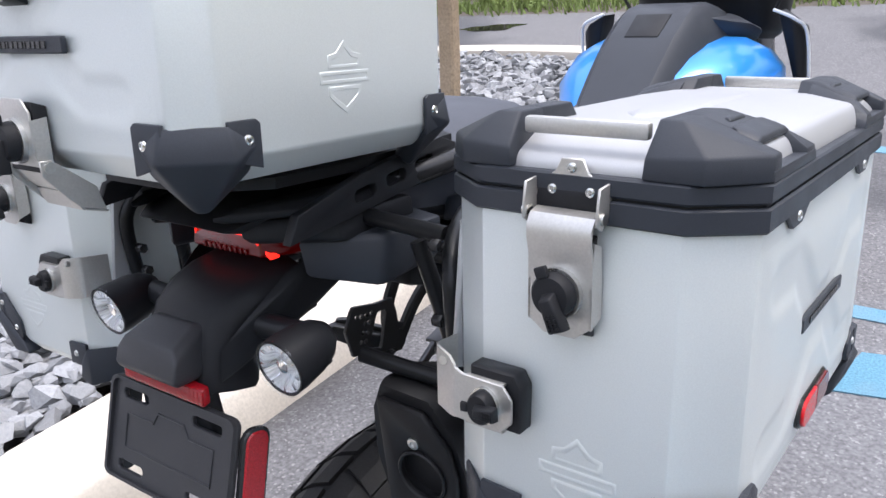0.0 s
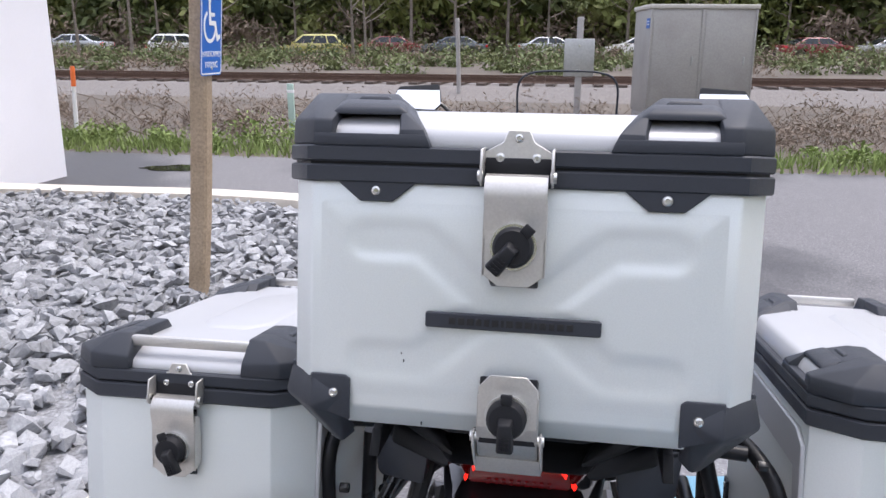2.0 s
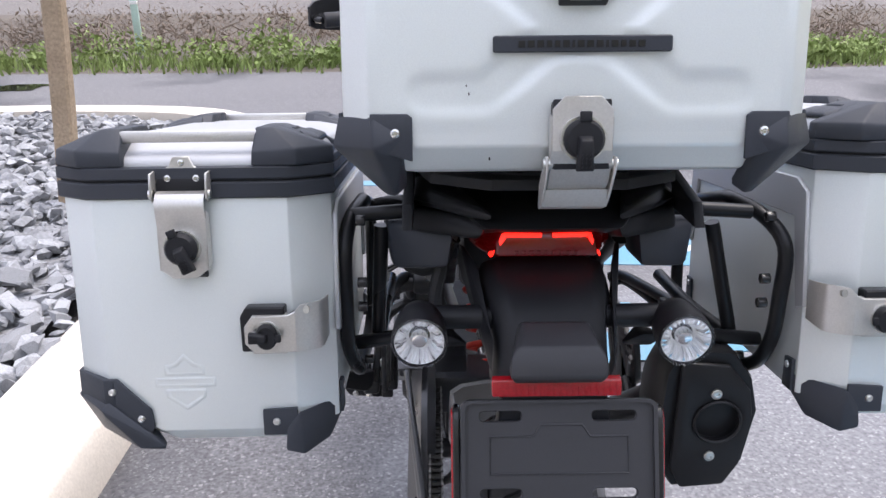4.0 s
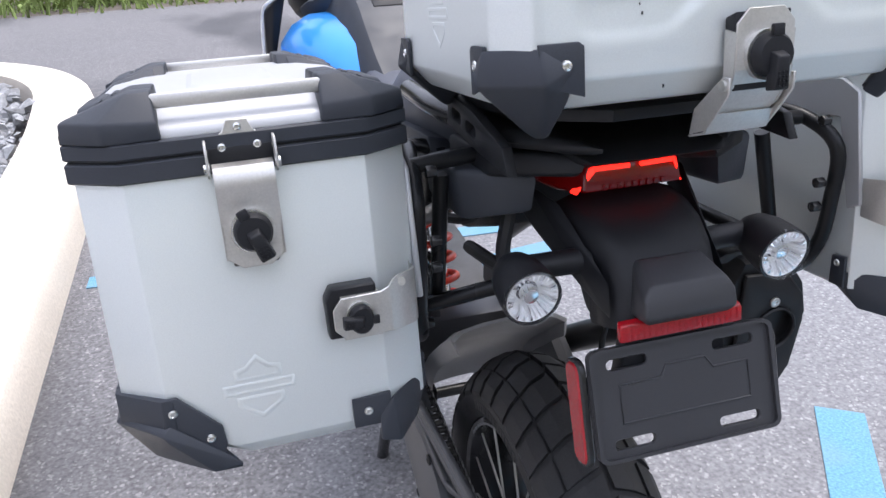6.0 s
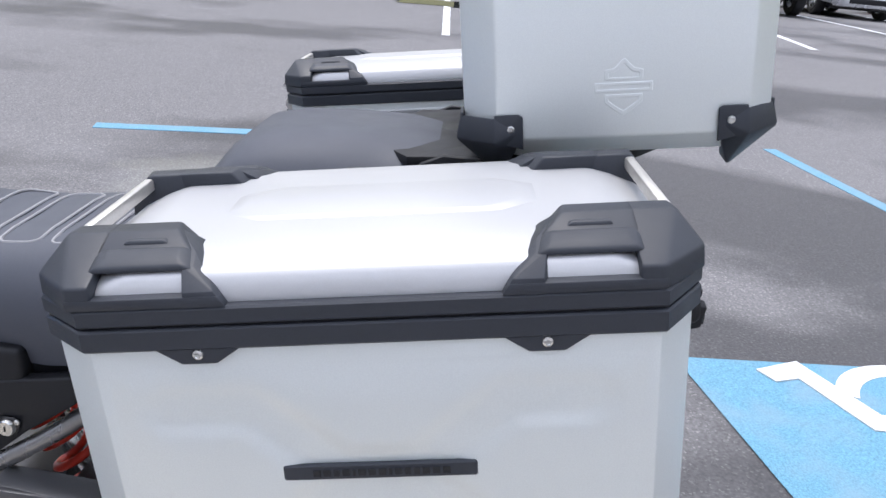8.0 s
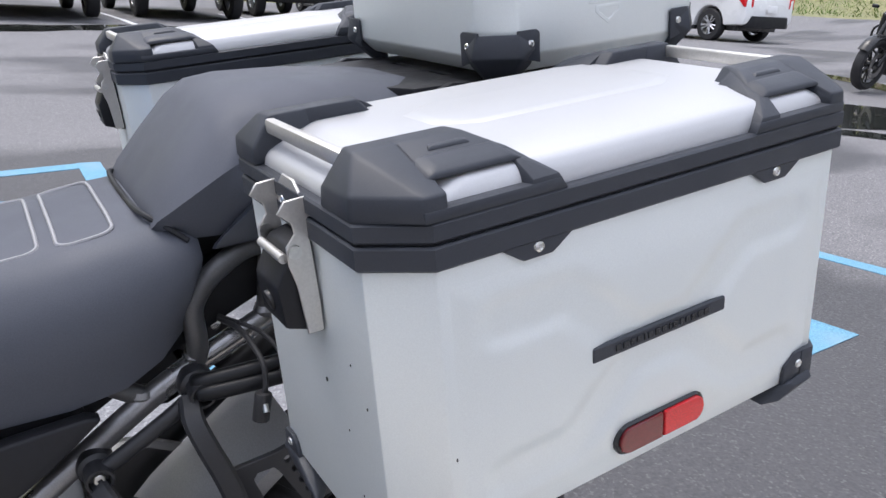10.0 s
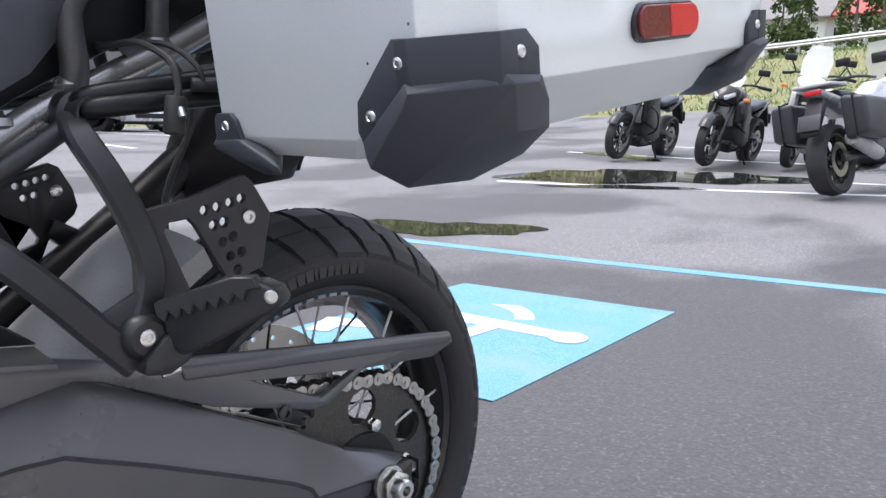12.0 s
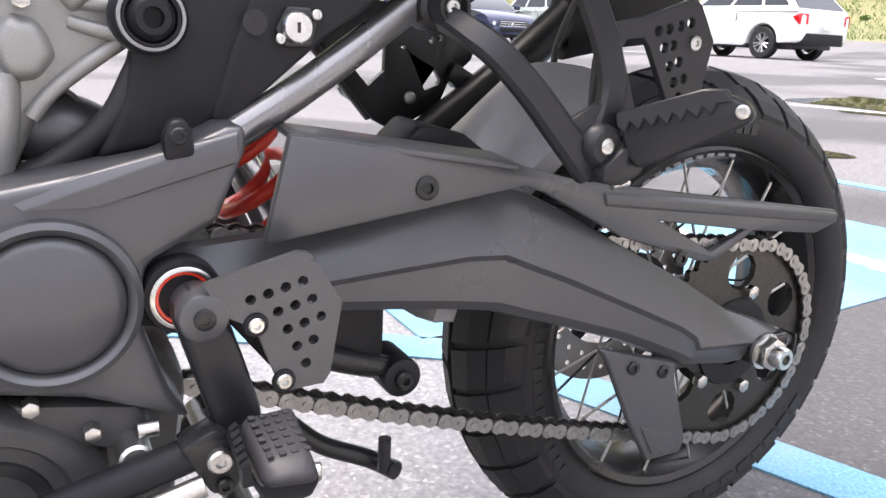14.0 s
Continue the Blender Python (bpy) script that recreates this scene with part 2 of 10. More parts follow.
GRASS = mat("grass_blades", (0.19, 0.255, 0.075), 0.7, 0, 8, 0.35, 0.1, 0.5, 1.2, (0.25, 0.30, 0.10))
LEAF = mat("tree_leaves", (0.115, 0.145, 0.055), 0.7, 0, 3, 0.35, 0.1, 0.5, 0.35, (0.16, 0.15, 0.06))
BARK = mat("grey_bark", (0.20, 0.17, 0.145), 0.9, 0, 12, 0.25, 0.3)
TWIG = mat("dry_twigs", (0.20, 0.155, 0.12), 0.9, 0, 12, 0.25, 0.1)
RAIL = mat("rusty_rail", (0.14, 0.09, 0.07), 0.6, 0.5, 30, 0.2, 0.2)
BALLAST = mat("rail_ballast", (0.17, 0.155, 0.145), 0.95, 0, 25, 0.35, 0.6, 0.4, 1, (0.2, 0.18, 0.165), bump_dist=0.03)
GLASS = mat("dark_window_glass", (0.02, 0.025, 0.03), 0.06, 0, 10, 0.1, 0, rough_vary=0.03)
PUDDLE = mat("still_water", (0.02, 0.022, 0.02), 0.02, 0, 10, 0.1, 0, rough_vary=0.01, spec=0.6)
BLIND = mat("window_blind", (0.20, 0.24, 0.24), 0.6, 0, 60, 0.1, 0.1)
TURF = mat("rough_turf", (0.185, 0.185, 0.085), 0.9, 0, 6, 0.3, 0.5, 0.6, 0.35, (0.24, 0.21, 0.11), bump_dist=0.05)
BANKGRASS = mat("bank_grass", (0.125, 0.195, 0.050), 0.75, 0, 5, 0.35, 0.1, 0.6, 0.3, (0.20, 0.20, 0.085))
FRESH = mat("spring_leaves", (0.17, 0.20, 0.06), 0.7, 0, 2, 0.35, 0.1, 0.5, 0.2, (0.24, 0.20, 0.10))
CYPRESS = mat("cypress_leaves", (0.07, 0.11, 0.035), 0.75, 0, 2, 0.35, 0.1, 0.4, 0.6, (0.10, 0.13, 0.045))
CHIPS = mat("fine_stone_chips", (0.26, 0.265, 0.275), 0.9, 0, 45, 0.5, 0.9, 0.4, 3, (0.18, 0.18, 0.19), bump_dist=0.02)
SLEEPER = mat("tarred_sleeper", (0.09, 0.07, 0.06), 0.9, 0, 20, 0.2, 0.3)
GALV = mat("galvanised_steel", (0.46, 0.47, 0.47), 0.45, 0.7, 30, 0.1, 0.1, 0.3, 2, (0.36, 0.36, 0.36))
ORANGE = mat("orange_plastic", (0.80, 0.17, 0.04), 0.5, 0, 100, 0.08, 0.05)
PALEGREEN = mat("pale_green_plastic", (0.40, 0.52, 0.46), 0.6, 0, 60, 0.08, 0.05)
CABINET = mat("weathered_cabinet", (0.36, 0.35, 0.335), 0.55, 0.35, 40, 0.08, 0.15, 0.6, 1.3, (0.27, 0.255, 0.24))
CABINETTOP = mat("pale_cabinet_lid", (0.52, 0.50, 0.46), 0.6, 0.2, 40, 0.1, 0.1)
ROOFRED = mat("red_metal_roof", (0.42, 0.06, 0.05), 0.5, 0, 10, 0.1, 0.05)
ROOFGREY = mat("grey_shingle_roof", (0.20, 0.19, 0.185), 0.85, 0, 10, 0.2, 0.2)
CARSILVER = mat("silver_car_paint", (0.52, 0.53, 0.55), 0.28, 0.6, 300, 0.04, 0.0, coat=0.7)
CARGREY = mat("grey_car_paint", (0.13, 0.15, 0.17), 0.25, 0.4, 300, 0.04, 0.0, coat=0.8)
CARBLUE = mat("deep_blue_car_paint", (0.015, 0.035, 0.19), 0.22, 0.2, 300, 0.04, 0.0, coat=0.8)
CARNAVY = mat("navy_car_paint", (0.02, 0.028, 0.07), 0.22, 0.3, 300, 0.04, 0.0, coat=0.8)
CARPALE = mat("pale_blue_car_paint", (0.48, 0.56, 0.60), 0.26, 0.4, 300, 0.04, 0.0, coat=0.8)
CARWHITE = mat("white_car_paint", (0.80, 0.80, 0.79), 0.25, 0, 300, 0.03, 0.0, coat=0.8)
CARYELLOW = mat("yellow_car_paint", (0.52, 0.47, 0.16), 0.25, 0, 300, 0.04, 0.0, coat=0.7)
CARRED = mat("red_car_paint", (0.22, 0.045, 0.045), 0.25, 0.1, 300, 0.04, 0.0, coat=0.7)
CHROMERIM = mat("alloy_rim", (0.60, 0.60, 0.61), 0.32, 0.9, 100, 0.05, 0.02)
LAMP = mat("lamp_lens", (0.62, 0.63, 0.65), 0.12, 0.3, 60, 0.25, 0.1, coat=0.8)
AMBER = mat("amber_lens", (0.85, 0.22, 0.02), 0.2, 0, 200, 0.1, 0.1, coat=0.6)
BIKEWHITE = mat("white_bike_paint", (0.66, 0.67, 0.68), 0.25, 0, 300, 0.03, 0.0, coat=0.8)
BIKESILVER = mat("silver_bike_paint", (0.42, 0.43, 0.44), 0.28, 0.5, 300, 0.03, 0.0, coat=0.7)
CASEBLACK = mat("black_case_plastic", (0.04, 0.042, 0.046), 0.4, 0, 200, 0.1, 0.1)
SCREEN = mat("clear_screen", (0.9, 0.92, 0.93), 0.06, 0, 20, 0.02, 0, alpha=0.32, rough_vary=0.02)
PANE = mat("window_pane", (0.55, 0.62, 0.62), 0.04, 0, 20, 0.02, 0, alpha=0.25, rough_vary=0.02)
STONES = mat("limestone_rubble", (0.30, 0.305, 0.315), 0.8, 0, 60, 0.25, 0.4, 0.5, 12, (0.24, 0.245, 0.26), bump_dist=0.004, island=0.35)
DARKTUBE = mat("dark_satin_tube", (0.085, 0.085, 0.088), 0.38, 0.5, 700, 0.1, 0.1, bump_dist=0.0004)
GREYPLASTIC = mat("grey_mudguard_plastic", (0.29, 0.29, 0.295), 0.42, 0, 500, 0.1, 0.15, 0.3, 8, (0.24, 0.24, 0.24), bump_dist=0.0005)
CASTBLACK = mat("black_cast_bracket", (0.017, 0.0175, 0.020), 0.36, 0.0, 900, 0.15, 0.15, bump_dist=0.0004)
HOLDER = mat("grey_black_plastic", (0.040, 0.040, 0.044), 0.46, 0, 1300, 0.12, 0.2, 0.2, 14, (0.046, 0.046, 0.050), bump_dist=0.0005, spec=0.4)
SILENCER = mat("matt_black_enamel", (0.014, 0.014, 0.0155), 0.42, 0, 900, 0.12, 0.1, bump_dist=0.0003, spec=0.32)
HEELPLATE = mat("black_stamped_plate", (0.036, 0.0365, 0.040), 0.42, 0.3, 900, 0.12, 0.12, bump_dist=0.0004)
BOWL = mat("lamp_bowl", (0.92, 0.925, 0.93), 0.20, 0.15, 300, 0.05, 0.02, rough_vary=0.05)


# ---- mesh helpers ----
def thing(name, label, category, m=None, group="", kind=""):
    ob = new(name)
    ob.empty_display_size = 0.1
    if m is not None:
        ob.matrix_world = m
    return tagged(ob, label, category, group, kind)


def part(name, bm, material, parent, label="", smooth=40.0):
    """Links a bmesh as one mesh under a thing or a part; edges flatter than smooth degrees are shaded round."""
    bmesh.ops.recalc_face_normals(bm, faces=bm.faces)
    me = bpy.data.meshes.new(name)
    for f in bm.faces:
        f.smooth = smooth > 0
    if smooth > 0:
        for e in bm.edges:
            e.smooth = len(e.link_faces) == 2 and e.calc_face_angle(0) < radians(smooth)
    bm.to_mesh(me)
    bm.free()
    for one in material if isinstance(material, (list, tuple)) else [material]:
        me.materials.append(one)
    ob = new(name, me)
    if parent is not None:
        ob.parent = parent
    if label:
        tagged(ob, label)
    return ob


def put_in(bm, other, m=None):
    """Adds the geometry of other to bm, moved by m."""
    if m is not None:
        bmesh.ops.transform(other, matrix=m, verts=other.verts)
    me = bpy.data.meshes.new("scratch")
    other.to_mesh(me)
    other.free()
    bm.from_mesh(me)
    bpy.data.meshes.remove(me)
    return bm


def bevel(bm, width, segments=2, angle=25.0):
    if width > 0:
        edges = [e for e in bm.edges if len(e.link_faces) == 2 and e.calc_face_angle(0) > radians(angle)]
        bmesh.ops.bevel(bm, geom=edges, offset=width, segments=segments, profile=0.5, affect="EDGES", clamp_overlap=True)
    return bm


def box(cx, cy, cz, sx, sy, sz, bev=0.0, seg=2, m=None):
    bm = bmesh.new()
    bmesh.ops.create_cube(bm, size=1.0, matrix=Matrix.Translation((cx, cy, cz)) @ Matrix.Diagonal((sx, sy, sz, 1)))
    bevel(bm, bev, seg)
    if m is not None:
        bmesh.ops.transform(bm, matrix=m, verts=bm.verts)
    return bm


def hull(points, bev=0.0, seg=2, m=None):
    """The convex body round some points, with eased edges."""
    bm = bmesh.new()
    for p in points:
        bm.verts.new(p)
    bmesh.ops.convex_hull(bm, input=bm.verts)
    loose = [v for v in bm.verts if not v.link_faces]
    bmesh.ops.delete(bm, geom=loose, context="VERTS")
    bmesh.ops.dissolve_limit(bm, angle_limit=radians(1.0), verts=bm.verts, edges=bm.edges)
    bevel(bm, bev, seg, 12)
    if m is not None:
        bmesh.ops.transform(bm, matrix=m, verts=bm.verts)
    return bm


def plate(outline, thick, axis="x", at=0.0, holes=(), bev=0.0, seg=1, m=None):
    """A flat plate with an outline in the two other axes (in order), thick along axis from at; holes are outlines cut through."""
    bm = bmesh.new()
    loops = [outline, *holes]
    edges = []
    for loop in loops:
        vs = [bm.verts.new((a, b, 0)) for a, b in loop]
        edges += [bm.edges.new((vs[i], vs[(i + 1) % len(vs)])) for i in range(len(vs))]
    bmesh.ops.triangle_fill(bm, use_beauty=True, use_dissolve=False, edges=edges)
    bmesh.ops.dissolve_limit(bm, angle_limit=radians(0.5), verts=bm.verts, edges=bm.edges)
    got = bmesh.ops.extrude_face_region(bm, geom=bm.faces[:])
    bmesh.ops.translate(bm, verts=[v for v in got["geom"] if isinstance(v, bmesh.types.BMVert)], vec=(0, 0, thick))
    bmesh.ops.recalc_face_normals(bm, faces=bm.faces)
    bevel(bm, bev, seg, 30)
    turn = {"x": Matrix(((0, 0, 1, at), (1, 0, 0, 0), (0, 1, 0, 0), (0, 0, 0, 1))),
            "y": Matrix(((1, 0, 0, 0), (0, 0, 1, at), (0, 1, 0, 0), (0, 0, 0, 1))),
            "z": Matrix.Translation((0, 0, at))}[axis]
    bmesh.ops.transform(bm, matrix=turn if m is None else m @ turn, verts=bm.verts)
    return bm


def rod(a, b, r, r2=None, n=16, bev=0.0):
    """A round bar from a to b."""
    a, b = Vector(a), Vector(b)
    bm = bmesh.new()
    m = Matrix.Translation((a + b) / 2) @ (b - a).to_track_quat("Z", "Y").to_matrix().to_4x4()
    bmesh.ops.create_cone(bm, cap_ends=True, segments=n, radius1=r, radius2=r if r2 is None else r2, depth=(b - a).length, matrix=m)
    bevel(bm, bev, 2, 50)
    return bm


def smooth_line(points, steps=6):
    """A smooth line through some points."""
    p = [Vector(q) for q in points]
    p = [p[0] * 2 - p[1], *p, p[-1] * 2 - p[-2]]
    out = []
    for i in range(1, len(p) - 2):
        for k in range(steps):
            t = k / steps
            out.append(0.5 * ((2 * p[i]) + (p[i + 1] - p[i - 1]) * t + (2 * p[i - 1] - 5 * p[i] + 4 * p[i + 1] - p[i + 2]) * t * t
                              + (3 * p[i] - p[i - 1] - 3 * p[i + 1] + p[i + 2]) * t ** 3))
    return out + [p[-2]]


def pipe(points, r, n=12, smooth=6, close=False, flat=1.0):
    """A bent tube through points; flat squeezes it along the z axis of its section."""
    line = smooth_line(points, smooth) if smooth else [Vector(q) for q in points]
    bm = bmesh.new()
    rings = []
    up = None
    for i, p in enumerate(line):
        if close:
            d = line[(i + 1) % len(line)] - line[i - 1]
        else:
            d = line[min(i + 1, len(line) - 1)] - line[max(i - 1, 0)]
        d.normalize()
        if up is None:
            up = Vector((0, 0, 1)) if abs(d.z) < 0.9 else Vector((1, 0, 0))
        side = d.cross(up).normalized()
        up = side.cross(d).normalized()
        rad = r(i / (len(line) - 1)) if callable(r) else r
        rings.append([bm.verts.new(p + rad * (math.cos(a) * side + flat * math.sin(a) * up)) for a in (2 * math.pi * k / n for k in range(n))])
    pairs = list(zip(rings, rings[1:])) + ([(rings[-1], rings[0])] if close else [])
    for a, b in pairs:
        for k in range(n):
            bm.faces.new((a[k], a[(k + 1) % n], b[(k + 1) % n], b[k]))
    if not close:
        bm.faces.new(rings[0][::-1])
        bm.faces.new(rings[-1])
    return bm


def loft(sections, cap=True, loop=True):
    """A skin through rings of the same number of points."""
    bm = bmesh.new()
    rings = [[bm.verts.new(p) for p in s] for s in sections]
    n = len(rings[0])
    for a, b in zip(rings, rings[1:]):
        for k in range(n if loop else n - 1):
            bm.faces.new((a[k], a[(k + 1) % n], b[(k + 1) % n], b[k]))
    if cap and loop:
        bm.faces.new(rings[0][::-1])
        bm.faces.new(rings[-1])
    return bm


def turned(profile, axis="x", centre=(0, 0, 0), n=48, close=True, a0=0.0, a1=2 * math.pi):
    """A body of revolution: profile is (along, radius) rows; close joins the last row to the first."""
    bm = bmesh.new()
    full = abs(a1 - a0 - 2 * math.pi) < 1e-6
    count = n if full else n + 1
    rings = []
    for k in range(count):
        a = a0 + (a1 - a0) * k / n
        c, s = math.cos(a), math.sin(a)
        row = []
        for h, r in profile:
            p = {"x": (h, r * c, r * s), "y": (r * c, h, r * s), "z": (r * c, r * s, h)}[axis]
            row.append(bm.verts.new(Vector(p) + Vector(centre)))
        rings.append(row)
    m = len(profile)
    for k in range(n):
        a, b = rings[k], rings[(k + 1) % count]
        for i in range(m if close else m - 1):
            bm.faces.new((a[i], a[(i + 1) % m], b[(i + 1) % m], b[i]))
    bmesh.ops.remove_doubles(bm, verts=bm.verts, dist=1e-6)
    return bm


def circle(cx, cy, r, n=12, start=0.0):
    return [(cx + r * math.cos(start + 2 * math.pi * k / n), cy + r * math.sin(start + 2 * math.pi * k / n)) for k in range(n)]


def rounded(x0, y0, x1, y1, r, n=4):
    out = []
    for cx, cy, a in ((x1 - r, y1 - r, 0), (x0 + r, y1 - r, 90), (x0 + r, y0 + r, 180), (x1 - r, y0 + r, 270)):
        out += [(cx + r * math.cos(radians(a + 90 * k / n)), cy + r * math.sin(radians(a + 90 * k / n))) for k in range(n + 1)]
    return out


def bolt(a, d, r, parent, name="bolt", length=None, material=None):
    """A socket screw whose head stands at a and points along d, under parent."""
    a, d = Vector(a), Vector(d).normalized()
    h = length or r * 0.8
    q = d.to_track_quat("Z", "Y").to_matrix().to_4x4()
    bm = turned([(0, 0.0), (0, r), (h * 0.75, r), (h, r * 0.82), (h, r * 0.45), (h * 0.45, r * 0.42), (h * 0.45, 0.0)], "z", n=14, close=False)
    bmesh.ops.transform(bm, matrix=Matrix.Translation(a) @ q, verts=bm.verts)
    return part(name, bm, material or NUT, parent)


def letters(text, size, material, m, parent=None, name="lettering", depth=0.0004, wide=1.0, label=""):
    """Raised writing in the built-in font, centred on m, in m's x-y plane."""
    cu = bpy.data.curves.new(name, "FONT")
    cu.body, cu.size, cu.extrude, cu.align_x, cu.align_y = text, size, depth, "CENTER", "CENTER"
    cu.resolution_u = 2
    tmp = bpy.data.objects.new("scratch", cu)
    me = bpy.data.meshes.new_from_object(tmp)
    bpy.data.objects.remove(tmp)
    bpy.data.curves.remove(cu)
    me.transform(m @ Matrix.Diagonal((wide, 1, 1, 1)))
    me.name = name
    me.materials.append(material)
    ob = new(name, me)
    if parent is not None:
        ob.parent = parent
    return tagged(ob, label)


# ---- ground and setting ----
rnd = random.Random(7)
npr = np.random.default_rng(7)


def ease(a):
    a = min(1.0, max(0.0, a))
    return a * a * (3 - 2 * a)


def gz(x, y):
    """Height of the ground: level by the motorcycle, rising to the far rows, with a grass bank and a hill beyond."""
    q = math.hypot(max(x, 0), max(-y, 0)) if y < 6 else max(x, 0) * max(0.0, 1 - (y - 6) / 6)
    z = 0.014 + 0.42 * ease((q - 1.0) / 15.5)
    z += max(0.0, -17 - y) * (0.075 + 0.05 * ease((16 - x) / 9)) * (1 if y > -26 else 9 / max(1e-6, -17 - y))
    bank = (max(0.0, -26 - y) ** 3 + max(0.0, x - 31) ** 3) ** (1 / 3)
    z += 2.7 * ease(bank / 11) + 0.12 * max(0.0, bank - 20) + 0.30 * max(0.0, bank - 55)
    z += 0.22 * ease((y - 9) / 9) + 0.35 * ease((y - 26) / 14) + 0.16 * max(0.0, y - 60)
    return z


def sheet_rows(a, b, near, step, growth):
    """Grid lines that are dense near the middle and wider far off."""
    out, p, s = [near], near, step
    while p < b:
        p, s = p + s, s * growth
        out.append(min(p, b))
    p, s = near, step
    while p > a:
        p, s = p - s, s * growth
        out.insert(0, max(p, a))
    return out


def make_ground():
    xs, ys = sheet_rows(-420, 420, 0.0, 0.7, 1.045), sheet_rows(-420, 420, 0.0, 0.7, 1.045)
    bm = bmesh.new()
    grid = [[bm.verts.new((x, y, gz(x, y))) for x in xs] for y in ys]
    for j in range(len(ys) - 1):
        for i in range(len(xs) - 1):
            f = bm.faces.new((grid[j][i], grid[j][i + 1], grid[j + 1][i + 1], grid[j + 1][i]))
            cx, cy = (xs[i] + xs[i + 1]) / 2, (ys[j] + ys[j + 1]) / 2
            bank = (max(0.0, -26 - cy) ** 3 + max(0.0, cx - 31) ** 3) ** (1 / 3)
            if bank > 0 or cy > 24.5:
                f.material_index = 2 if bank > 0 else 1
            elif cy > 8.7:
                f.material_index = 1
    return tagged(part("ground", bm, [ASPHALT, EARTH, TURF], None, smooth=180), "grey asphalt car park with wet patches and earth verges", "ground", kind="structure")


ground = make_ground()


def sheet(name, rows, material, label, category, lift=0.004, parent=None):
    """A thin layer on the ground between two lines of points."""
    bm = bmesh.new()
    prev = None
    for a, b in rows:
        cur = [bm.verts.new((p[0], p[1], gz(p[0], p[1]) + h)) for p in (a, b) for h in (lift, -0.01)]
        if prev:
            bm.faces.new((prev[0], prev[2], cur[2], cur[0]))
            bm.faces.new((prev[0], cur[0], cur[1], prev[1]))
            bm.faces.new((prev[2], prev[3], cur[3], cur[2]))
        prev = cur
    ob = part(name, bm, material, parent, smooth=0)
    return ob if parent else tagged(ob, label, category, kind="structure")


def stripe(a, b, w, material, label, wear=0.0):
    a, b = Vector(a), Vector(b)
    d = (b - a).normalized()
    n = Vector((-d.y, d.x)) * w / 2
    count = max(2, int((b - a).length / 0.25))
    rows = []
    for k in range(count + 1):
        p = a.lerp(b, k / count)
        e1, e2 = (1 + rnd.uniform(-wear, wear)), (1 + rnd.uniform(-wear, wear))
        rows.append((p + n * e1, p - n * e2))
    return sheet("trim", rows, material, label, "road marking")


def patch(corners, material, label, category, lift=0.004, name="trim"):
    """A flat patch with four corners given in order."""
    c = [Vector(p) for p in corners]
    rows = [(c[0].lerp(c[3], k / 12), c[1].lerp(c[2], k / 12)) for k in range(13)]
    return sheet(name, rows, material, label, category, lift)


# painted bays
BLUELINE = "light blue painted bay line on asphalt"
WHITELINE = "worn white painted bay line on asphalt"
patch([(1.52, -2.05), (0.59, -2.24), (0.47, -0.98), (1.42, -0.79)], LINE, "light blue painted square with wheelchair symbol", "road marking")
for a, b, w in (((4.6, -2.20), (-2.6, -3.83), 0.10), ((4.16, -0.10), (0.70, -0.10), 0.13), ((0.56, -0.16), (0.98, 0.46), 0.11), ((0.63, -0.11), (-0.94, -0.72), 0.115), ((4.09, -0.06), (3.63, 2.2), 0.12),
                ((0.62, 1.79), (-0.9, 1.84), 0.085), ((-0.9, 3.62), (2.6, 3.30), 0.10), ((3.15, 3.82), (2.4, 3.79), 0.08), ((3.44, 0.12), (3.20, 1.1), 0.11)):
    stripe(a, b, w, LINE, BLUELINE, 0.05)
patch([(0.36, 2.25), (0.42, 3.0), (1.32, 2.95), (1.25, 2.2)], LINE, "light blue painted square with wheelchair symbol", "road marking")
patch([(0.31, 1.33), (0.36, 1.56), (1.32, 1.72), (1.36, 1.50)], LINE, BLUELINE, "road marking")
for a, b, w in (((4.35, -5.75), (-0.8, -8.0), 0.09), ((4.2, -7.75), (-0.8, -8.35), 0.09), ((6.2, -9.75), (0.5, -10.2), 0.09), ((6.6, -12.3), (1.0, -12.6), 0.09),
                ((8.7, 0.28), (17.5, 0.6), 0.10), ((9.67, -2.17), (17.5, -1.85), 0.10), ((10.3, -4.75), (17.5, -4.6), 0.10), ((11.2, -7.4), (18, -7.2), 0.10),
                ((12, -10.1), (20, -9.9), 0.10), ((12.5, -12.9), (21, -12.7), 0.10), ((17.5, -21), (23.3, -21), 0.10), ((12.6, -17.2), (20, -17.0), 0.10)):
    stripe(a, b, w, LINEWHITE, WHITELINE, 0.12)


def symbol_shapes():
    """A wheelchair symbol about one unit high, as outlines of its strokes."""
    wheel = [(0.40 * math.cos(radians(a)) - 0.02, 0.40 * math.sin(radians(a)) - 0.16) for a in range(118, 350, 8)]
    inner = [(0.31 * math.cos(radians(a)) - 0.02, 0.31 * math.sin(radians(a)) - 0.16) for a in range(342, 112, -8)]
    return [wheel + inner, circle(-0.06, 0.47, 0.085, 16),
            [(-0.115, 0.41), (-0.005, 0.41), (0.02, 0.16), (0.26, 0.16), (0.26, 0.07), (0.03, 0.07), (0.05, -0.03), (0.33, -0.03), (0.47, -0.38), (0.58, -0.34), (0.63, -0.43), (0.42, -0.53), (0.25, -0.14), (-0.08, -0.14)]]


def symbol_mesh(size, depth):
    bm = bmesh.new()
    for k, outline in enumerate(symbol_shapes()):
        put_in(bm, plate([(u * size, v * size) for u, v in outline], depth + 0.0003 * k, "z"))
    return bm


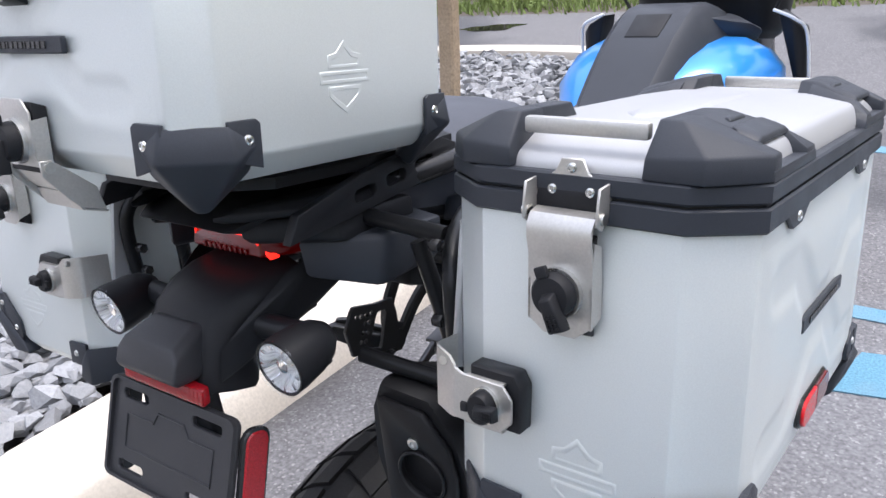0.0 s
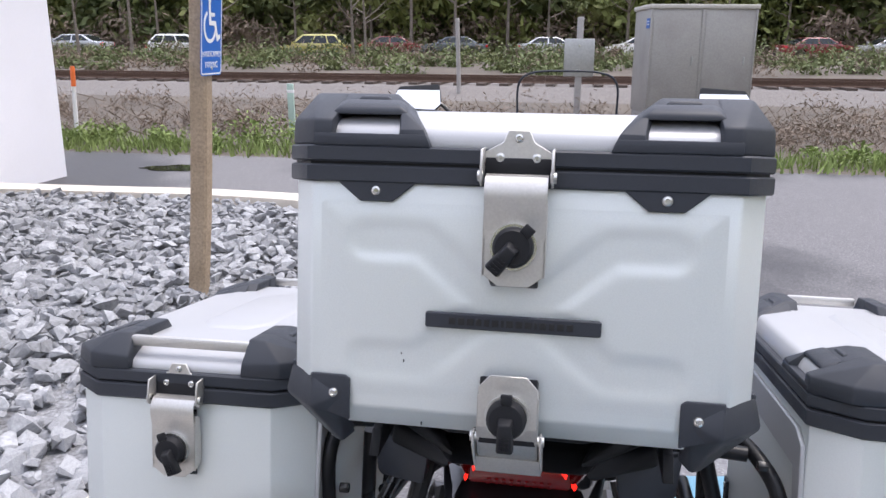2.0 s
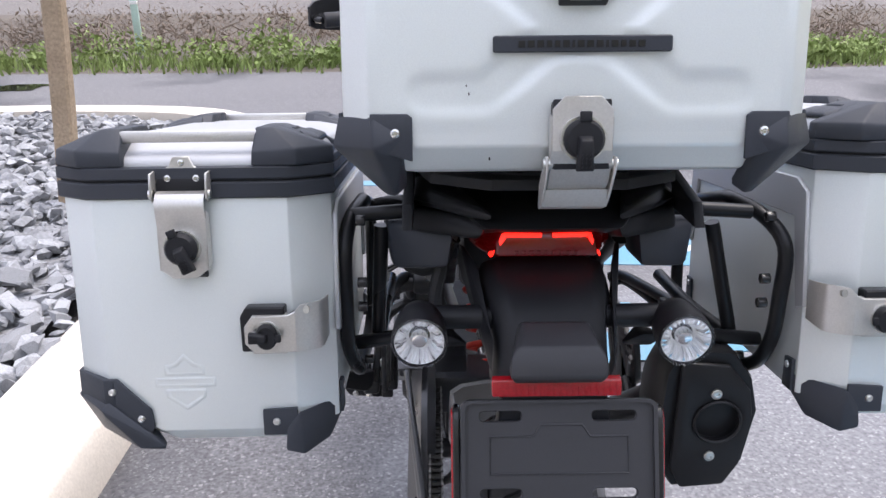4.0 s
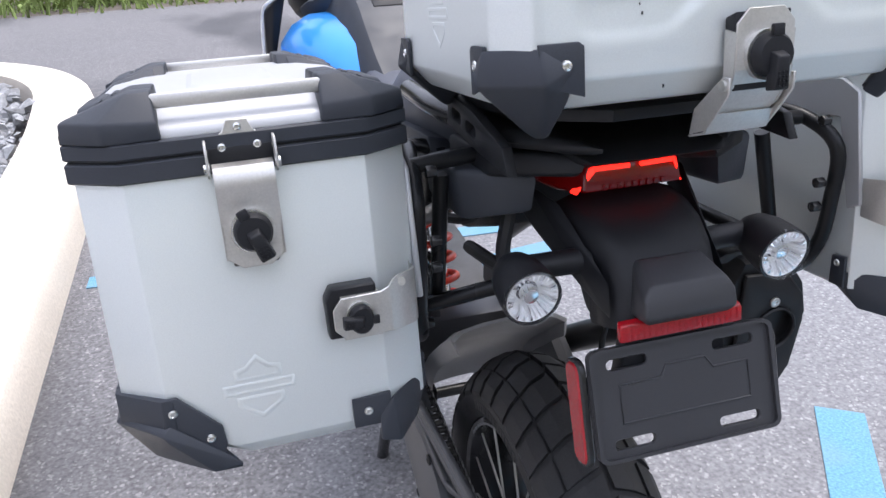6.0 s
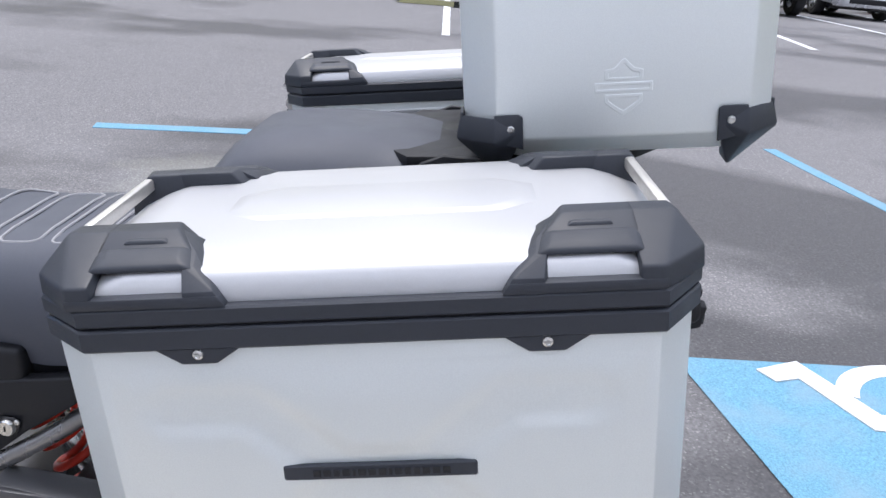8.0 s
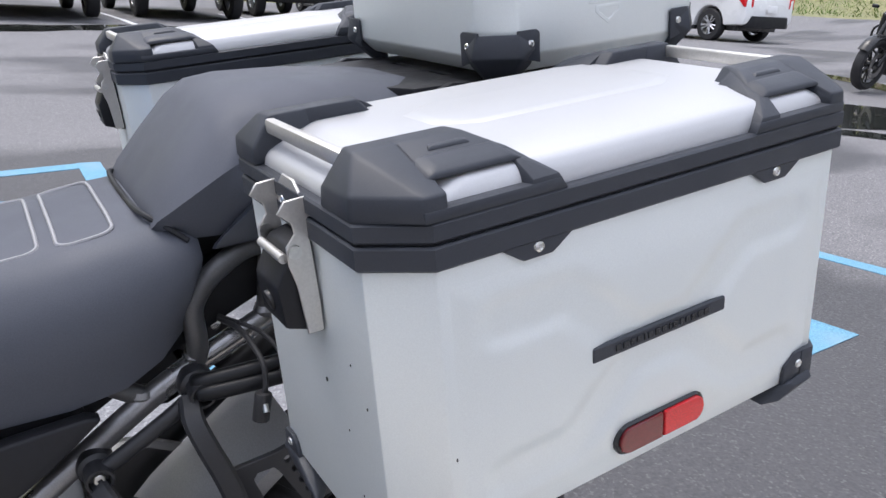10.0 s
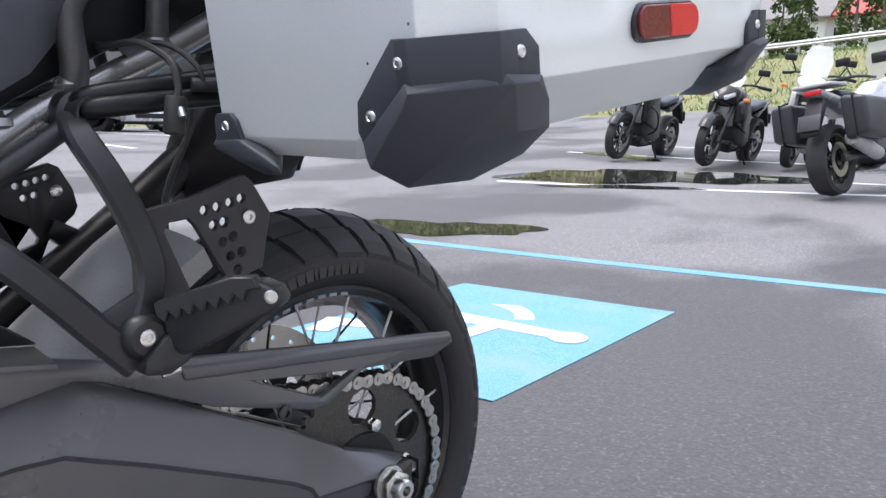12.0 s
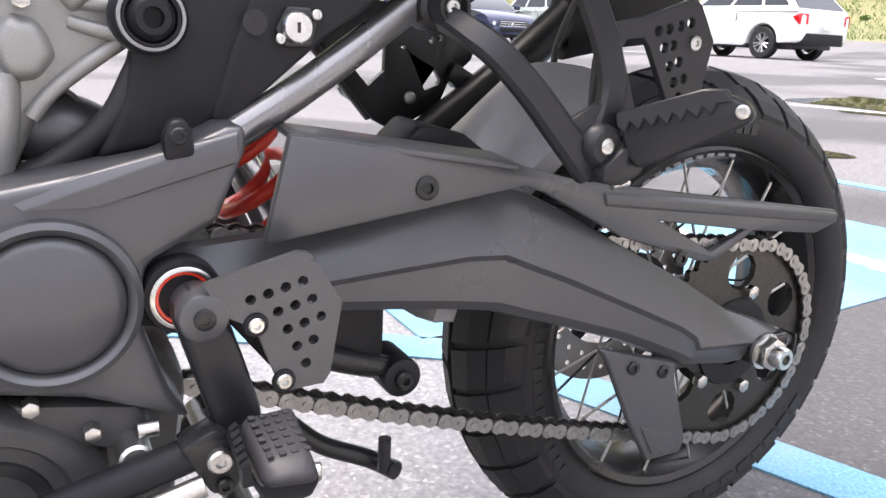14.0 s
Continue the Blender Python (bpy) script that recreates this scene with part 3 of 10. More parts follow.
for (cx, cy), turn, size in (((1.05, -1.57), 92, 0.80), ((0.85, 2.6), 92, 0.56)):
    bm = symbol_mesh(size, 0.004)
    bmesh.ops.transform(bm, matrix=pose(cx, cy, gz(cx, cy) + 0.0035, 0, 0, turn), verts=bm.verts)
    tagged(part("trim", bm, LINEWHITE, None, smooth=0), "white wheelchair symbol painted on the blue square", "road marking", kind="structure")


def puddle(cx, cy, rx, ry, turn, seed):
    r = random.Random(seed)
    ph = [r.uniform(0, 6.28) for _ in range(5)]
    bm = bmesh.new()
    pts = []
    for k in range(48):
        a = 2 * math.pi * k / 48
        f = 1 + 0.22 * math.sin(2 * a + ph[0]) + 0.14 * math.sin(3 * a + ph[1]) + 0.08 * math.sin(7 * a + ph[2]) + 0.05 * math.sin(11 * a + ph[3])
        u, v = rx * f * math.cos(a), ry * f * math.sin(a)
        c, s = math.cos(radians(turn)), math.sin(radians(turn))
        pts.append((cx + u * c - v * s, cy + u * s + v * c))
    mid = bm.verts.new((cx, cy, gz(cx, cy) + 0.006))
    ring = [bm.verts.new((x, y, gz(x, y) + 0.006)) for x, y in pts]
    for k in range(48):
        bm.faces.new((mid, ring[k], ring[(k + 1) % 48]))
    tagged(part("water", bm, PUDDLE, None), "shallow rain puddle on the asphalt", "puddle", kind="structure")


puddle(3.45, -7.25, 1.35, 0.85, 28, 1)
puddle(3.15, -6.2, 0.75, 0.14, 30, 2)
puddle(2.75, -3.15, 0.55, 0.34, 35, 3)
puddle(12.3, -0.6, 1.7, 0.55, -75, 4)
puddle(15.6, 1.6, 1.2, 0.5, 80, 5)
puddle(-4.6, 7.5, 0.42, 0.2, 10, 6)
puddle(5.2, -9.6, 0.8, 0.25, -25, 8)

# kerb round the gravel island
KERBLINE = smooth_line([(-0.96, -9, 0), (-0.965, -4, 0), (-0.97, -1, 0), (-0.975, 1.0, 0), (-0.98, 2.6, 0), (-1.03, 3.7, 0), (-1.17, 4.55, 0), (-1.52, 5.16, 0), (-2.1, 5.55, 0), (-3.2, 5.68, 0), (-4.3, 5.62, 0), (-5.45, 5.58, 0)], 8)


def kerb_section(i, inset, z):
    p = KERBLINE[i]
    d = (KERBLINE[min(i + 1, len(KERBLINE) - 1)] - KERBLINE[max(i - 1, 0)]).normalized()
    n = Vector((-d.y, d.x, 0))
    q = p + n * inset
    return Vector((q.x, q.y, z))


def make_kerb():
    top = tagged(new("kerb"), "pale cream concrete kerb round the gravel island", "kerb", kind="structure")
    breaks = [0, 14, 22, 28, 33, 38, 42, 46, 50, 54, 58, 62, 66, 70, 74, 79, 84, len(KERBLINE) - 1]
    breaks = sorted(set(min(b, len(KERBLINE) - 1) for b in breaks))
    for a, b in zip(breaks, breaks[1:]):
        sections = []
        for i in range(a, b + 1):
            sections.append([kerb_section(i, u, z) for u, z in ((-0.02, -0.05), (-0.02, 0.014), (0.0, 0.075), (0.012, 0.128), (0.03, 0.143), (0.10, 0.150), (0.30, 0.152), (0.325, 0.145), (0.335, 0.10), (0.335, -0.05))])
        part("kerb_stone", loft(sections), KERB, top)
    return top


kerb = make_kerb()


def in_island(x, y):
    if x < -5.42 or y < -7 or y > 5.25 or x > -1.30:
        return False
    return not (x > -2.7 and y > 3.5 and (x + 2.75) ** 2 / 1.36 ** 2 + (y - 3.7) ** 2 / 1.55 ** 2 > 1)


def make_gravel():
    """Broken grey stone filling the island: a bed with the nearest stones as pieces of it and the rest as one body."""
    bm = bmesh.new()
    xs, ys = [-5.44 + 0.138 * k for k in range(31)], [-7 + 0.15 * k for k in range(83)]
    grid = {}
    for i, x in enumerate(xs):
        for j, y in enumerate(ys):
            grid[i, j] = bm.verts.new((x, y, 0.085 + 0.025 * math.sin(x * 3.1 + y) * math.sin(y * 2.3 - x) + rnd.uniform(-0.012, 0.012)))
    for i in range(30):
        for j in range(82):
            if all(in_island(xs[i + a], ys[j + b]) for a in (0, 1) for b in (0, 1)):
                bm.faces.new((grid[i, j], grid[i + 1, j], grid[i + 1, j + 1], grid[i, j + 1]))
    bmesh.ops.delete(bm, geom=[v for v in bm.verts if not v.link_faces], context="VERTS")
    bed = tagged(part("gravel_bed", bm, CHIPS, None, smooth=180), "bed of broken grey limestone inside the kerb", "gravel", kind="structure")
    shapes = []
    for k in range(14):
        r = random.Random(100 + k)
        pts = [Vector((r.gauss(0, 1), r.gauss(0, 1), r.gauss(0, 1))).normalized() * r.uniform(0.78, 1.08) for _ in range(11)]
        st = hull([(p.x * 0.5, p.y * r.uniform(0.36, 0.5), p.z * r.uniform(0.25, 0.38)) for p in pts])
        bmesh.ops.triangulate(st, faces=st.faces)
        me = bpy.data.meshes.new("stone")
        st.to_mesh(me)
        st.free()
        me.materials.append(STONE)
        co = np.array([v.co[:] for v in me.vertices])
        tri = np.array([p.vertices[:] for p in me.polygons])
        shapes.append((me, co, tri))
    spots = []
    tries = 0
    while len(spots) < 10500 and tries < 90000:
        tries += 1
        x, y = rnd.uniform(-5.42, -1.26), rnd.uniform(-2.4, 5.6)
        if not in_island(x, y):
            continue
        size = rnd.choice((0.04, 0.05, 0.055, 0.06, 0.07, 0.075, 0.08, 0.085, 0.095, 0.11, 0.13))
        z = 0.10 + size * 0.12 + 0.025 * math.sin(x * 3.1 + y) * math.sin(y * 2.3 - x) + rnd.uniform(-0.02, 0.025)
        turn = (rnd.uniform(0, 360), rnd.uniform(-28, 28), rnd.uniform(-28, 28))
        spots.append((x, y, z, size, turn, rnd.randrange(14)))
    near = sorted((s for s in spots if -0.7 < s[1] < 2.6 and s[3] > 0.06), key=lambda s: -s[0])[:300]
    taken = set(id(s) for s in near)
    verts, faces, base = [], [], 0
    for s in spots:
        x, y, z, size, turn, k = s
        me, co, tri = shapes[k]
        m = pose(x, y, z, turn[1], turn[2], turn[0]) @ Matrix.Diagonal((size * rnd.uniform(1.0, 1.4), size * rnd.uniform(0.9, 1.2), size, 1))
        if id(s) in taken:
            ob = new("stone", me)
            ob.parent = bed
            ob.matrix_world = m
        else:
            a = np.array(m)
            verts.append(co @ a[:3, :3].T + a[:3, 3])
            faces.append(tri + base)
            base += len(co)
    me = bpy.data.meshes.new("loose_stone")
    me.from_pydata(np.concatenate(verts).tolist(), [], np.concatenate(faces).tolist())
    me.materials.append(STONES)
    rest = new("loose_stone", me)
    rest.parent = bed
    tagged(rest, kind="stuff")
    return bed


# building with white stucco
def make_building():
    b = tagged(new("building"), "white stucco single-storey building beside the gravel", "building", kind="structure")
    y0, y1, z0, z1 = 3.85, 5.62, 0.72, 2.05
    bm = bmesh.new()
    for ya, yb, za, zb in ((-9, y0, -0.1, 3.4), (y1, 6.72, -0.1, 3.4), (y0, y1, -0.1, z0), (y0, y1, z1, 3.4)):
        put_in(bm, box(-5.55, (ya + yb) / 2, (za + zb) / 2, 0.22, yb - ya, zb - za))
    put_in(bm, box(-9.4, 6.62, 1.65, 7.5, 0.2, 3.5))
    put_in(bm, box(-13.1, -1.2, 1.65, 0.2, 15.6, 3.5))
    put_in(bm, box(-9.4, -8.9, 1.65, 7.5, 0.2, 3.5))
    part("wall", bm, STUCCO, b, smooth=0)
    part("roof", box(-9.3, -1.15, 3.5, 8.3, 16.4, 0.2, 0.02), CONCRETE, b, "grey flat roof")
    w = part("window", box(-5.46, (y0 + y1) / 2, z0 - 0.025, 0.16, y1 - y0 + 0.1, 0.05, 0.006), WHITE, b, "white window with half-open blinds")
    frames = bmesh.new()
    for yc in (y0 + 0.03, (y0 + y1) / 2 + 0.02, y1 - 0.03):
        put_in(frames, box(-5.49, yc, (z0 + z1) / 2, 0.07, 0.06, z1 - z0, 0.004))
    for zc in (z0 + 0.03, z1 - 0.03):
        put_in(frames, box(-5.492, (y0 + y1) / 2, zc, 0.065, y1 - y0, 0.06, 0.004))
    part("window_frame", frames, WHITE, w, "white window frame")
    for ya, yb in ((y0 + 0.06, (y0 + y1) / 2 - 0.01), ((y0 + y1) / 2 + 0.05, y1 - 0.06)):
        pane = part("pane", box(-5.512, (ya + yb) / 2, (z0 + z1) / 2, 0.008, yb - ya, z1 - z0 - 0.12), PANE, w, "clear glass pane")
        pane.visible_shadow = False
    for k in range(32):
        z = z0 + 0.05 + k * 0.04
        part("slat", box(0, 0, 0, 0.036, y1 - y0 - 0.08, 0.0025, 0, m=pose(-5.58, (y0 + y1) / 2, z, 0, 32, 0)), BLIND, w)
    part("inner_wall", box(-6.6, (y0 + y1) / 2, 1.5, 0.1, 3.0, 3.2), BLIND, b)
    return b


building = make_building()


# ---- distance: woods, brush and grass ----
def leaf_body(name, centres, material, parent, size, flat=0.6, label="", kind="", category=""):
    """Many small leaves: rows of (x, y, z, rx, ry, rz, count) give soft clumps."""
    quads = []
    for x, y, z, rx, ry, rz, count in centres:
        d = npr.normal(size=(count, 3))
        d /= np.linalg.norm(d, axis=1)[:, None]
        p = d * (npr.random((count, 1)) ** 0.45) * np.array([rx, ry, rz]) * (1 + 0.25 * npr.normal(size=(count, 1))) + np.array([x, y, z])
        a = npr.normal(size=(count, 3))
        b = npr.normal(size=(count, 3))
        a /= np.linalg.norm(a, axis=1)[:, None]
        b /= np.linalg.norm(b, axis=1)[:, None]
        s = size * (0.6 + 0.8 * npr.random((count, 1)))
        quads.append(np.stack([p - a * s, p - b * s * flat, p + a * s, p + b * s * flat], 1))
    v = np.concatenate(quads).reshape(-1, 3)
    me = bpy.data.meshes.new(name)
    me.from_pydata(v.tolist(), [], np.arange(len(v)).reshape(-1, 4).tolist())
    me.materials.append(material)
    ob = new(name, me)
    if parent is not None:
        ob.parent = parent
    if label or kind:
        tagged(ob, label, category, "", kind)
    return ob


def blades(name, spots, material, label, category, lean=0.35, width=0.012):
    """Upright grass or stalks: rows of x, y, z, height."""
    s = np.array(spots)
    n = len(s)
    a = npr.random(n) * 6.283
    w = (width * (0.6 + 0.8 * npr.random(n)))[:, None] * np.stack([np.cos(a), np.sin(a), np.zeros(n)], 1)
    tip = s[:, :3] + np.stack([npr.normal(size=n) * lean * s[:, 3], npr.normal(size=n) * lean * s[:, 3], s[:, 3]], 1)
    mid = s[:, :3] * 0.45 + tip * 0.55 + np.stack([np.zeros(n), np.zeros(n), s[:, 3] * 0.08], 1)
    v = np.stack([s[:, :3] - w, s[:, :3] + w, mid + w * 0.7, tip, mid - w * 0.7], 1).reshape(-1, 3)
    me = bpy.data.meshes.new(name)
    me.from_pydata(v.tolist(), [], np.arange(len(v)).reshape(-1, 5).tolist())
    me.materials.append(material)
    return tagged(new(name, me), label, category, "", "stuff")


def tree(x, y, height, seed, leaf, crown_from=0.4, spread=0.25, leaves=900, label="", size=0.16):
    r = random.Random(seed)
    z = gz(x, y)
    t = thing("tree", label, "tree", group="trees along the railway")
    bm = bmesh.new()
    lean = (r.uniform(-0.4, 0.4), r.uniform(-0.4, 0.4))
    rad = 0.010 * height + 0.03
    line = [(x + lean[0] * k * k, y + lean[1] * k * k, z - 0.1 + height * k) for k in (0, 0.2, 0.45, 0.7, 0.95)]
    put_in(bm, pipe(line, lambda u: rad * (1 - 0.85 * u), 7, 3))
    tips = []
    for k in range(11):
        f = r.uniform(0.3, 0.95)
        base = Vector((x + lean[0] * f * f, y + lean[1] * f * f, z + height * f))
        a = r.uniform(0, 6.28)
        ln = height * spread * (1.25 - f * 0.7) * r.uniform(0.7, 1.2)
        tip = base + Vector((math.cos(a) * ln, math.sin(a) * ln, ln * r.uniform(0.4, 1.0)))
        put_in(bm, pipe([base, base.lerp(tip, 0.5) + Vector((0, 0, -0.06 * ln)), tip], lambda u, q=rad * (1 - f) * 0.6 + 0.012: q * (1 - 0.8 * u), 5, 2))
        tips.append(tip)
    part("trunk", bm, BARK, t)
    rows = []
    for p in tips + [Vector((x + lean[0], y + lean[1], z + height))]:
        for _ in range(3):
            q = p + Vector((r.gauss(0, 0.5), r.gauss(0, 0.5), r.gauss(0, 0.4))) * height * 0.07
            if q.z > z + height * crown_from:
                s = height * r.uniform(0.05, 0.1)
                rows.append((q.x, q.y, q.z, s, s, s * 0.8, leaves // 36))
    leaf_body("crown", rows or [(x, y, z + height, 1, 1, 1, 60)], leaf, t, size)
    return t


def conifer(x, y, height, width, seed):
    r = random.Random(seed)
    z = gz(x, y)
    t = thing("tree", "tall dark green cypress by the houses", "tree", group="cypresses by the houses")
    part("trunk", rod((x, y, z - 0.2), (x, y, z + height * 0.9), 0.12, 0.03, 7), BARK, t)
    rows = []
    for k in range(46):
        f = r.uniform(0.03, 0.97)
        a = r.uniform(0, 6.28)
        w = width * (math.sin(math.pi * min(1, f * 0.75 + 0.22)) ** 0.8)
        rows.append((x + math.cos(a) * w * 0.6, y + math.sin(a) * w * 0.6, z + height * f, w * 0.4, w * 0.4, height * 0.07, 42))
    leaf_body("crown", rows, CYPRESS, t, 0.15)
    return t


def north_side():
    bushes, dry, far, brown = [], [], [], []
    weeds = []
    for _ in range(150):
        x, y = rnd.uniform(-16, 12), rnd.uniform(8.7, 9.7)
        if -0.8 < x < 1.8 and rnd.random() < 0.5:
            continue
        if 1.8 < x or x < -1.0 or rnd.random() < 0.7:
            h = rnd.uniform(0.08, 0.34) * (1.3 if -5 < x < -1.5 else 0.8)
            weeds.append((x, y + rnd.uniform(0, 0.7), gz(x, y) + h * 0.6, h * 1.2, h * 1.0, h * 0.75, 150))
    leaf_body("weeds", weeds, GRASS, None, 0.035, label="low green weeds along the edge of the asphalt", kind="stuff", category="weeds")
    spots = [(x, y, gz(x, y), rnd.uniform(0.05, 0.2)) for x, y in ((rnd.uniform(-18, 16), rnd.gauss(9.1, 0.35)) for _ in range(9000))]
    blades("grass", [s for s in spots if s[1] > 8.45], GRASS, "strip of green grass along the asphalt edge", "grass")
    spots = [(x, y, gz(x, y), rnd.uniform(0.05, 0.3)) for x, y in ((rnd.uniform(-22, 20), rnd.triangular(9.5, 16, 10.5)) for _ in range(9000))]
    blades("dry_brush", spots, TWIG, "tangle of dry brown brush before the railway", "brush", 1.1, 0.005)
    for _ in range(240):
        x, y = rnd.uniform(-20, 18), rnd.triangular(9.8, 16, 11)
        if 0.5 < x < 4 and y > 12:
            continue
        s = rnd.uniform(0.15, 0.4)
        dry.append((x, y, gz(x, y) + s * 0.5, s * 1.6, s * 1.3, s, 130))
    leaf_body("dead_bush", dry, TWIG, None, 0.045, 0.25, "heaps of dead leafless brush", "stuff", "brush")
    for _ in range(420):
        x, y = rnd.uniform(-45, 40), rnd.triangular(27, 44, 41)
        s = rnd.uniform(0.25, 0.6)
        (bushes if rnd.random() < 0.6 else brown).append((x, y, gz(x, y) + s * 0.4, s * 2.2, s * 1.6, s, 170))
    for _ in range(330):
        x, y = rnd.uniform(-42, 32), rnd.uniform(42.5, 46.0 if rnd.random() < 0.3 else 44)
        s = rnd.uniform(0.45, 1.05)
        (bushes if rnd.random() < 0.45 else brown).append((x, y, gz(x, y) + s * 0.35, s * 1.7, s, s, 150))
    leaf_body("hedge", bushes, LEAF, None, 0.10, label="low green hedge behind the railway", kind="stuff", category="hedge")
    leaf_body("brown_hedge", brown, TWIG, None, 0.10, 0.3, "brown leafless hedge behind the railway", "stuff", "hedge")
    for _ in range(900):
        x, y = rnd.uniform(-75, 60), rnd.uniform(56, 80)
        s = rnd.uniform(1.0, 2.4)
        far.append((x, y, gz(x, y) + rnd.uniform(-0.5, 9), s * 1.5, s, s, 120))
    leaf_body("far_woods", far, LEAF, None, 0.46, label="dense spring woods behind the parked cars", kind="stuff", category="woods")
    far = []
    for _ in range(330):
        x, y = rnd.uniform(-75, 60), rnd.uniform(54, 62)
        s = rnd.uniform(0.9, 1.9)
        far.append((x, y, gz(x, y) + rnd.uniform(0.8, 8), s * 1.5, s, s, 110))
    leaf_body("fresh_woods", far, FRESH, None, 0.34, label="pale green spring foliage at the front of the woods", kind="stuff", category="woods")
    far = []
    for _ in range(420):
        x, y = rnd.uniform(-75, 60), rnd.uniform(53, 66)
        s = rnd.uniform(1.0, 2.0)
        far.append((x, y, gz(x, y) + rnd.uniform(-0.4, 2.6), s * 1.4, s, s * 0.8, 110))
    leaf_body("bare_woods", far, TWIG, None, 0.26, 0.3, "brown undergrowth in the woods", "stuff", "woods")
    for k in range(26):
        x = -46 + k * 3.3 + rnd.uniform(-1.4, 1.4)
        tree(x, rnd.uniform(52, 60), rnd.uniform(8, 12), 300 + k, LEAF if k % 3 else FRESH, 0.35, 0.2, 620, "slender spring tree with thin pale trunk behind the parked cars", 0.2)
    for k, (x, y, h) in enumerate(((-26.5, 38, 7), (-24.6, 40, 8), (-20, 41, 7.5), (-12.6, 42, 7), (-11.6, 41, 6.5))):
        tree(x, y, h, 400 + k, FRESH, 0.5, 0.2, 420, "slender young tree with pale bare trunk by the railway", 0.12)


def railway():
    r = tagged(new("railway"), "single railway track on grey stone ballast", "railway", kind="structure")
    for side, y in enumerate((19.6, 21.04)):
        outline = [(-0.07, 0), (0.07, 0), (0.07, 0.02), (0.012, 0.04), (0.012, 0.11), (0.036, 0.12), (0.036, 0.15), (-0.036, 0.15), (-0.036, 0.12), (-0.012, 0.11), (-0.012, 0.04), (-0.07, 0.02)]
        part("rail", plate([(y + u, 0.50 + v) for u, v in outline], 240, "x", -120), RAIL, r, "rust-brown steel rail")
    bank = loft([[(x, 16.0, 0.12), (x, 18.3, 0.44), (x, 22.4, 0.46), (x, 24.8, 0.15)] for x in (-140, 140)], cap=False, loop=False)
    part("ballast", bank, BALLAST, r, "grey ballast bank", smooth=0)
    sleeper = box(0, 0, 0, 0.24, 2.5, 0.14, 0.01, 1)
    me = part("sleeper", sleeper, SLEEPER, r).data
    first = r.children[-1]
    first.location = (-24, 20.32, 0.44)
    for k in range(1, 84):
        ob = new("sleeper", me)
        ob.parent = r
        ob.location = (-24 + 0.58 * k, 20.32, 0.44)


def south_side():
    """The grass bank with its road, guard rail, houses and hill."""
    line = smooth_line([(-30, -37.2, 0), (0, -37.2, 0), (14, -37.2, 0), (24, -36.6, 0), (34, -31, 0), (40.5, -20, 0), (42, -8, 0), (42.2, 6, 0), (42.2, 30, 0)], 8)
    rail = tagged(new("guard_rail"), "galvanised steel guard rail along the raised road", "guard rail", kind="structure")
    rings = []
    for p in line:
        z = gz(p.x, p.y)
        rings.append([(p.x, p.y + 0.02, z + 0.48), (p.x, p.y + 0.05, z + 0.54), (p.x, p.y + 0.02, z + 0.60), (p.x, p.y + 0.05, z + 0.66), (p.x, p.y + 0.02, z + 0.74), (p.x, p.y, z + 0.74), (p.x, p.y, z + 0.48)])
    part("beam", loft(rings), GALV, rail)
    for k in range(0, len(line) - 1):
        p = line[k]
        z = gz(p.x, p.y)
        part("post", box(p.x, p.y - 0.08, z + 0.3, 0.1, 0.12, 0.9), GALV, rail)
    spots = []
    while len(spots) < 26000:
        x, y = rnd.uniform(-14, 43), rnd.uniform(-38, 6)
        bank = (max(0.0, -26 - y) ** 3 + max(0.0, x - 31) ** 3) ** (1 / 3)
        if 0.1 < bank < 11.5:
            spots.append((x, y, gz(x, y), rnd.uniform(0.06, 0.24)))
    blades("bank_grass", spots, BANKGRASS, "rough green grass on the bank", "grass", 0.6, 0.02)
    rows = []
    for _ in range(170):
        x, y = rnd.uniform(-12, 42), rnd.uniform(-37, 4)
        bank = (max(0.0, -26 - y) ** 3 + max(0.0, x - 31) ** 3) ** (1 / 3)
        if 0.4 < bank < 11:
            s = rnd.uniform(0.15, 0.45)
            rows.append((x, y, gz(x, y) + s * 0.3, s * 2, s * 2, s * 0.7, 110))
    leaf_body("bank_weeds", rows, BANKGRASS, None, 0.07, label="clumps of weeds on the grass bank", kind="stuff", category="weeds")
    far = []
    for _ in range(520):
        x, y = rnd.uniform(-70, 130), rnd.uniform(-150, -82)
        if rnd.random() < 0.35:
            x, y = rnd.uniform(88, 140), rnd.uniform(-120, 40)
        s = rnd.uniform(2.5, 5)
        far.append((x, y, gz(x, y) + rnd.uniform(0, 5), s * 1.3, s * 1.3, s, 85))
    leaf_body("hill_woods", far, FRESH, None, 0.6, label="wooded hillside in fresh spring leaf", kind="stuff", category="woods")
    far = []
    for _ in range(220):
        x, y = rnd.uniform(-60, 110), rnd.uniform(-120, -80)
        s = rnd.uniform(1.5, 3)
        far.append((x, y, gz(x, y) + rnd.uniform(0, 3), s * 1.4, s * 1.4, s, 80))
    leaf_body("hill_brush", far, TWIG, None, 0.45, 0.3, "brown undergrowth on the hillside", "stuff", "woods")


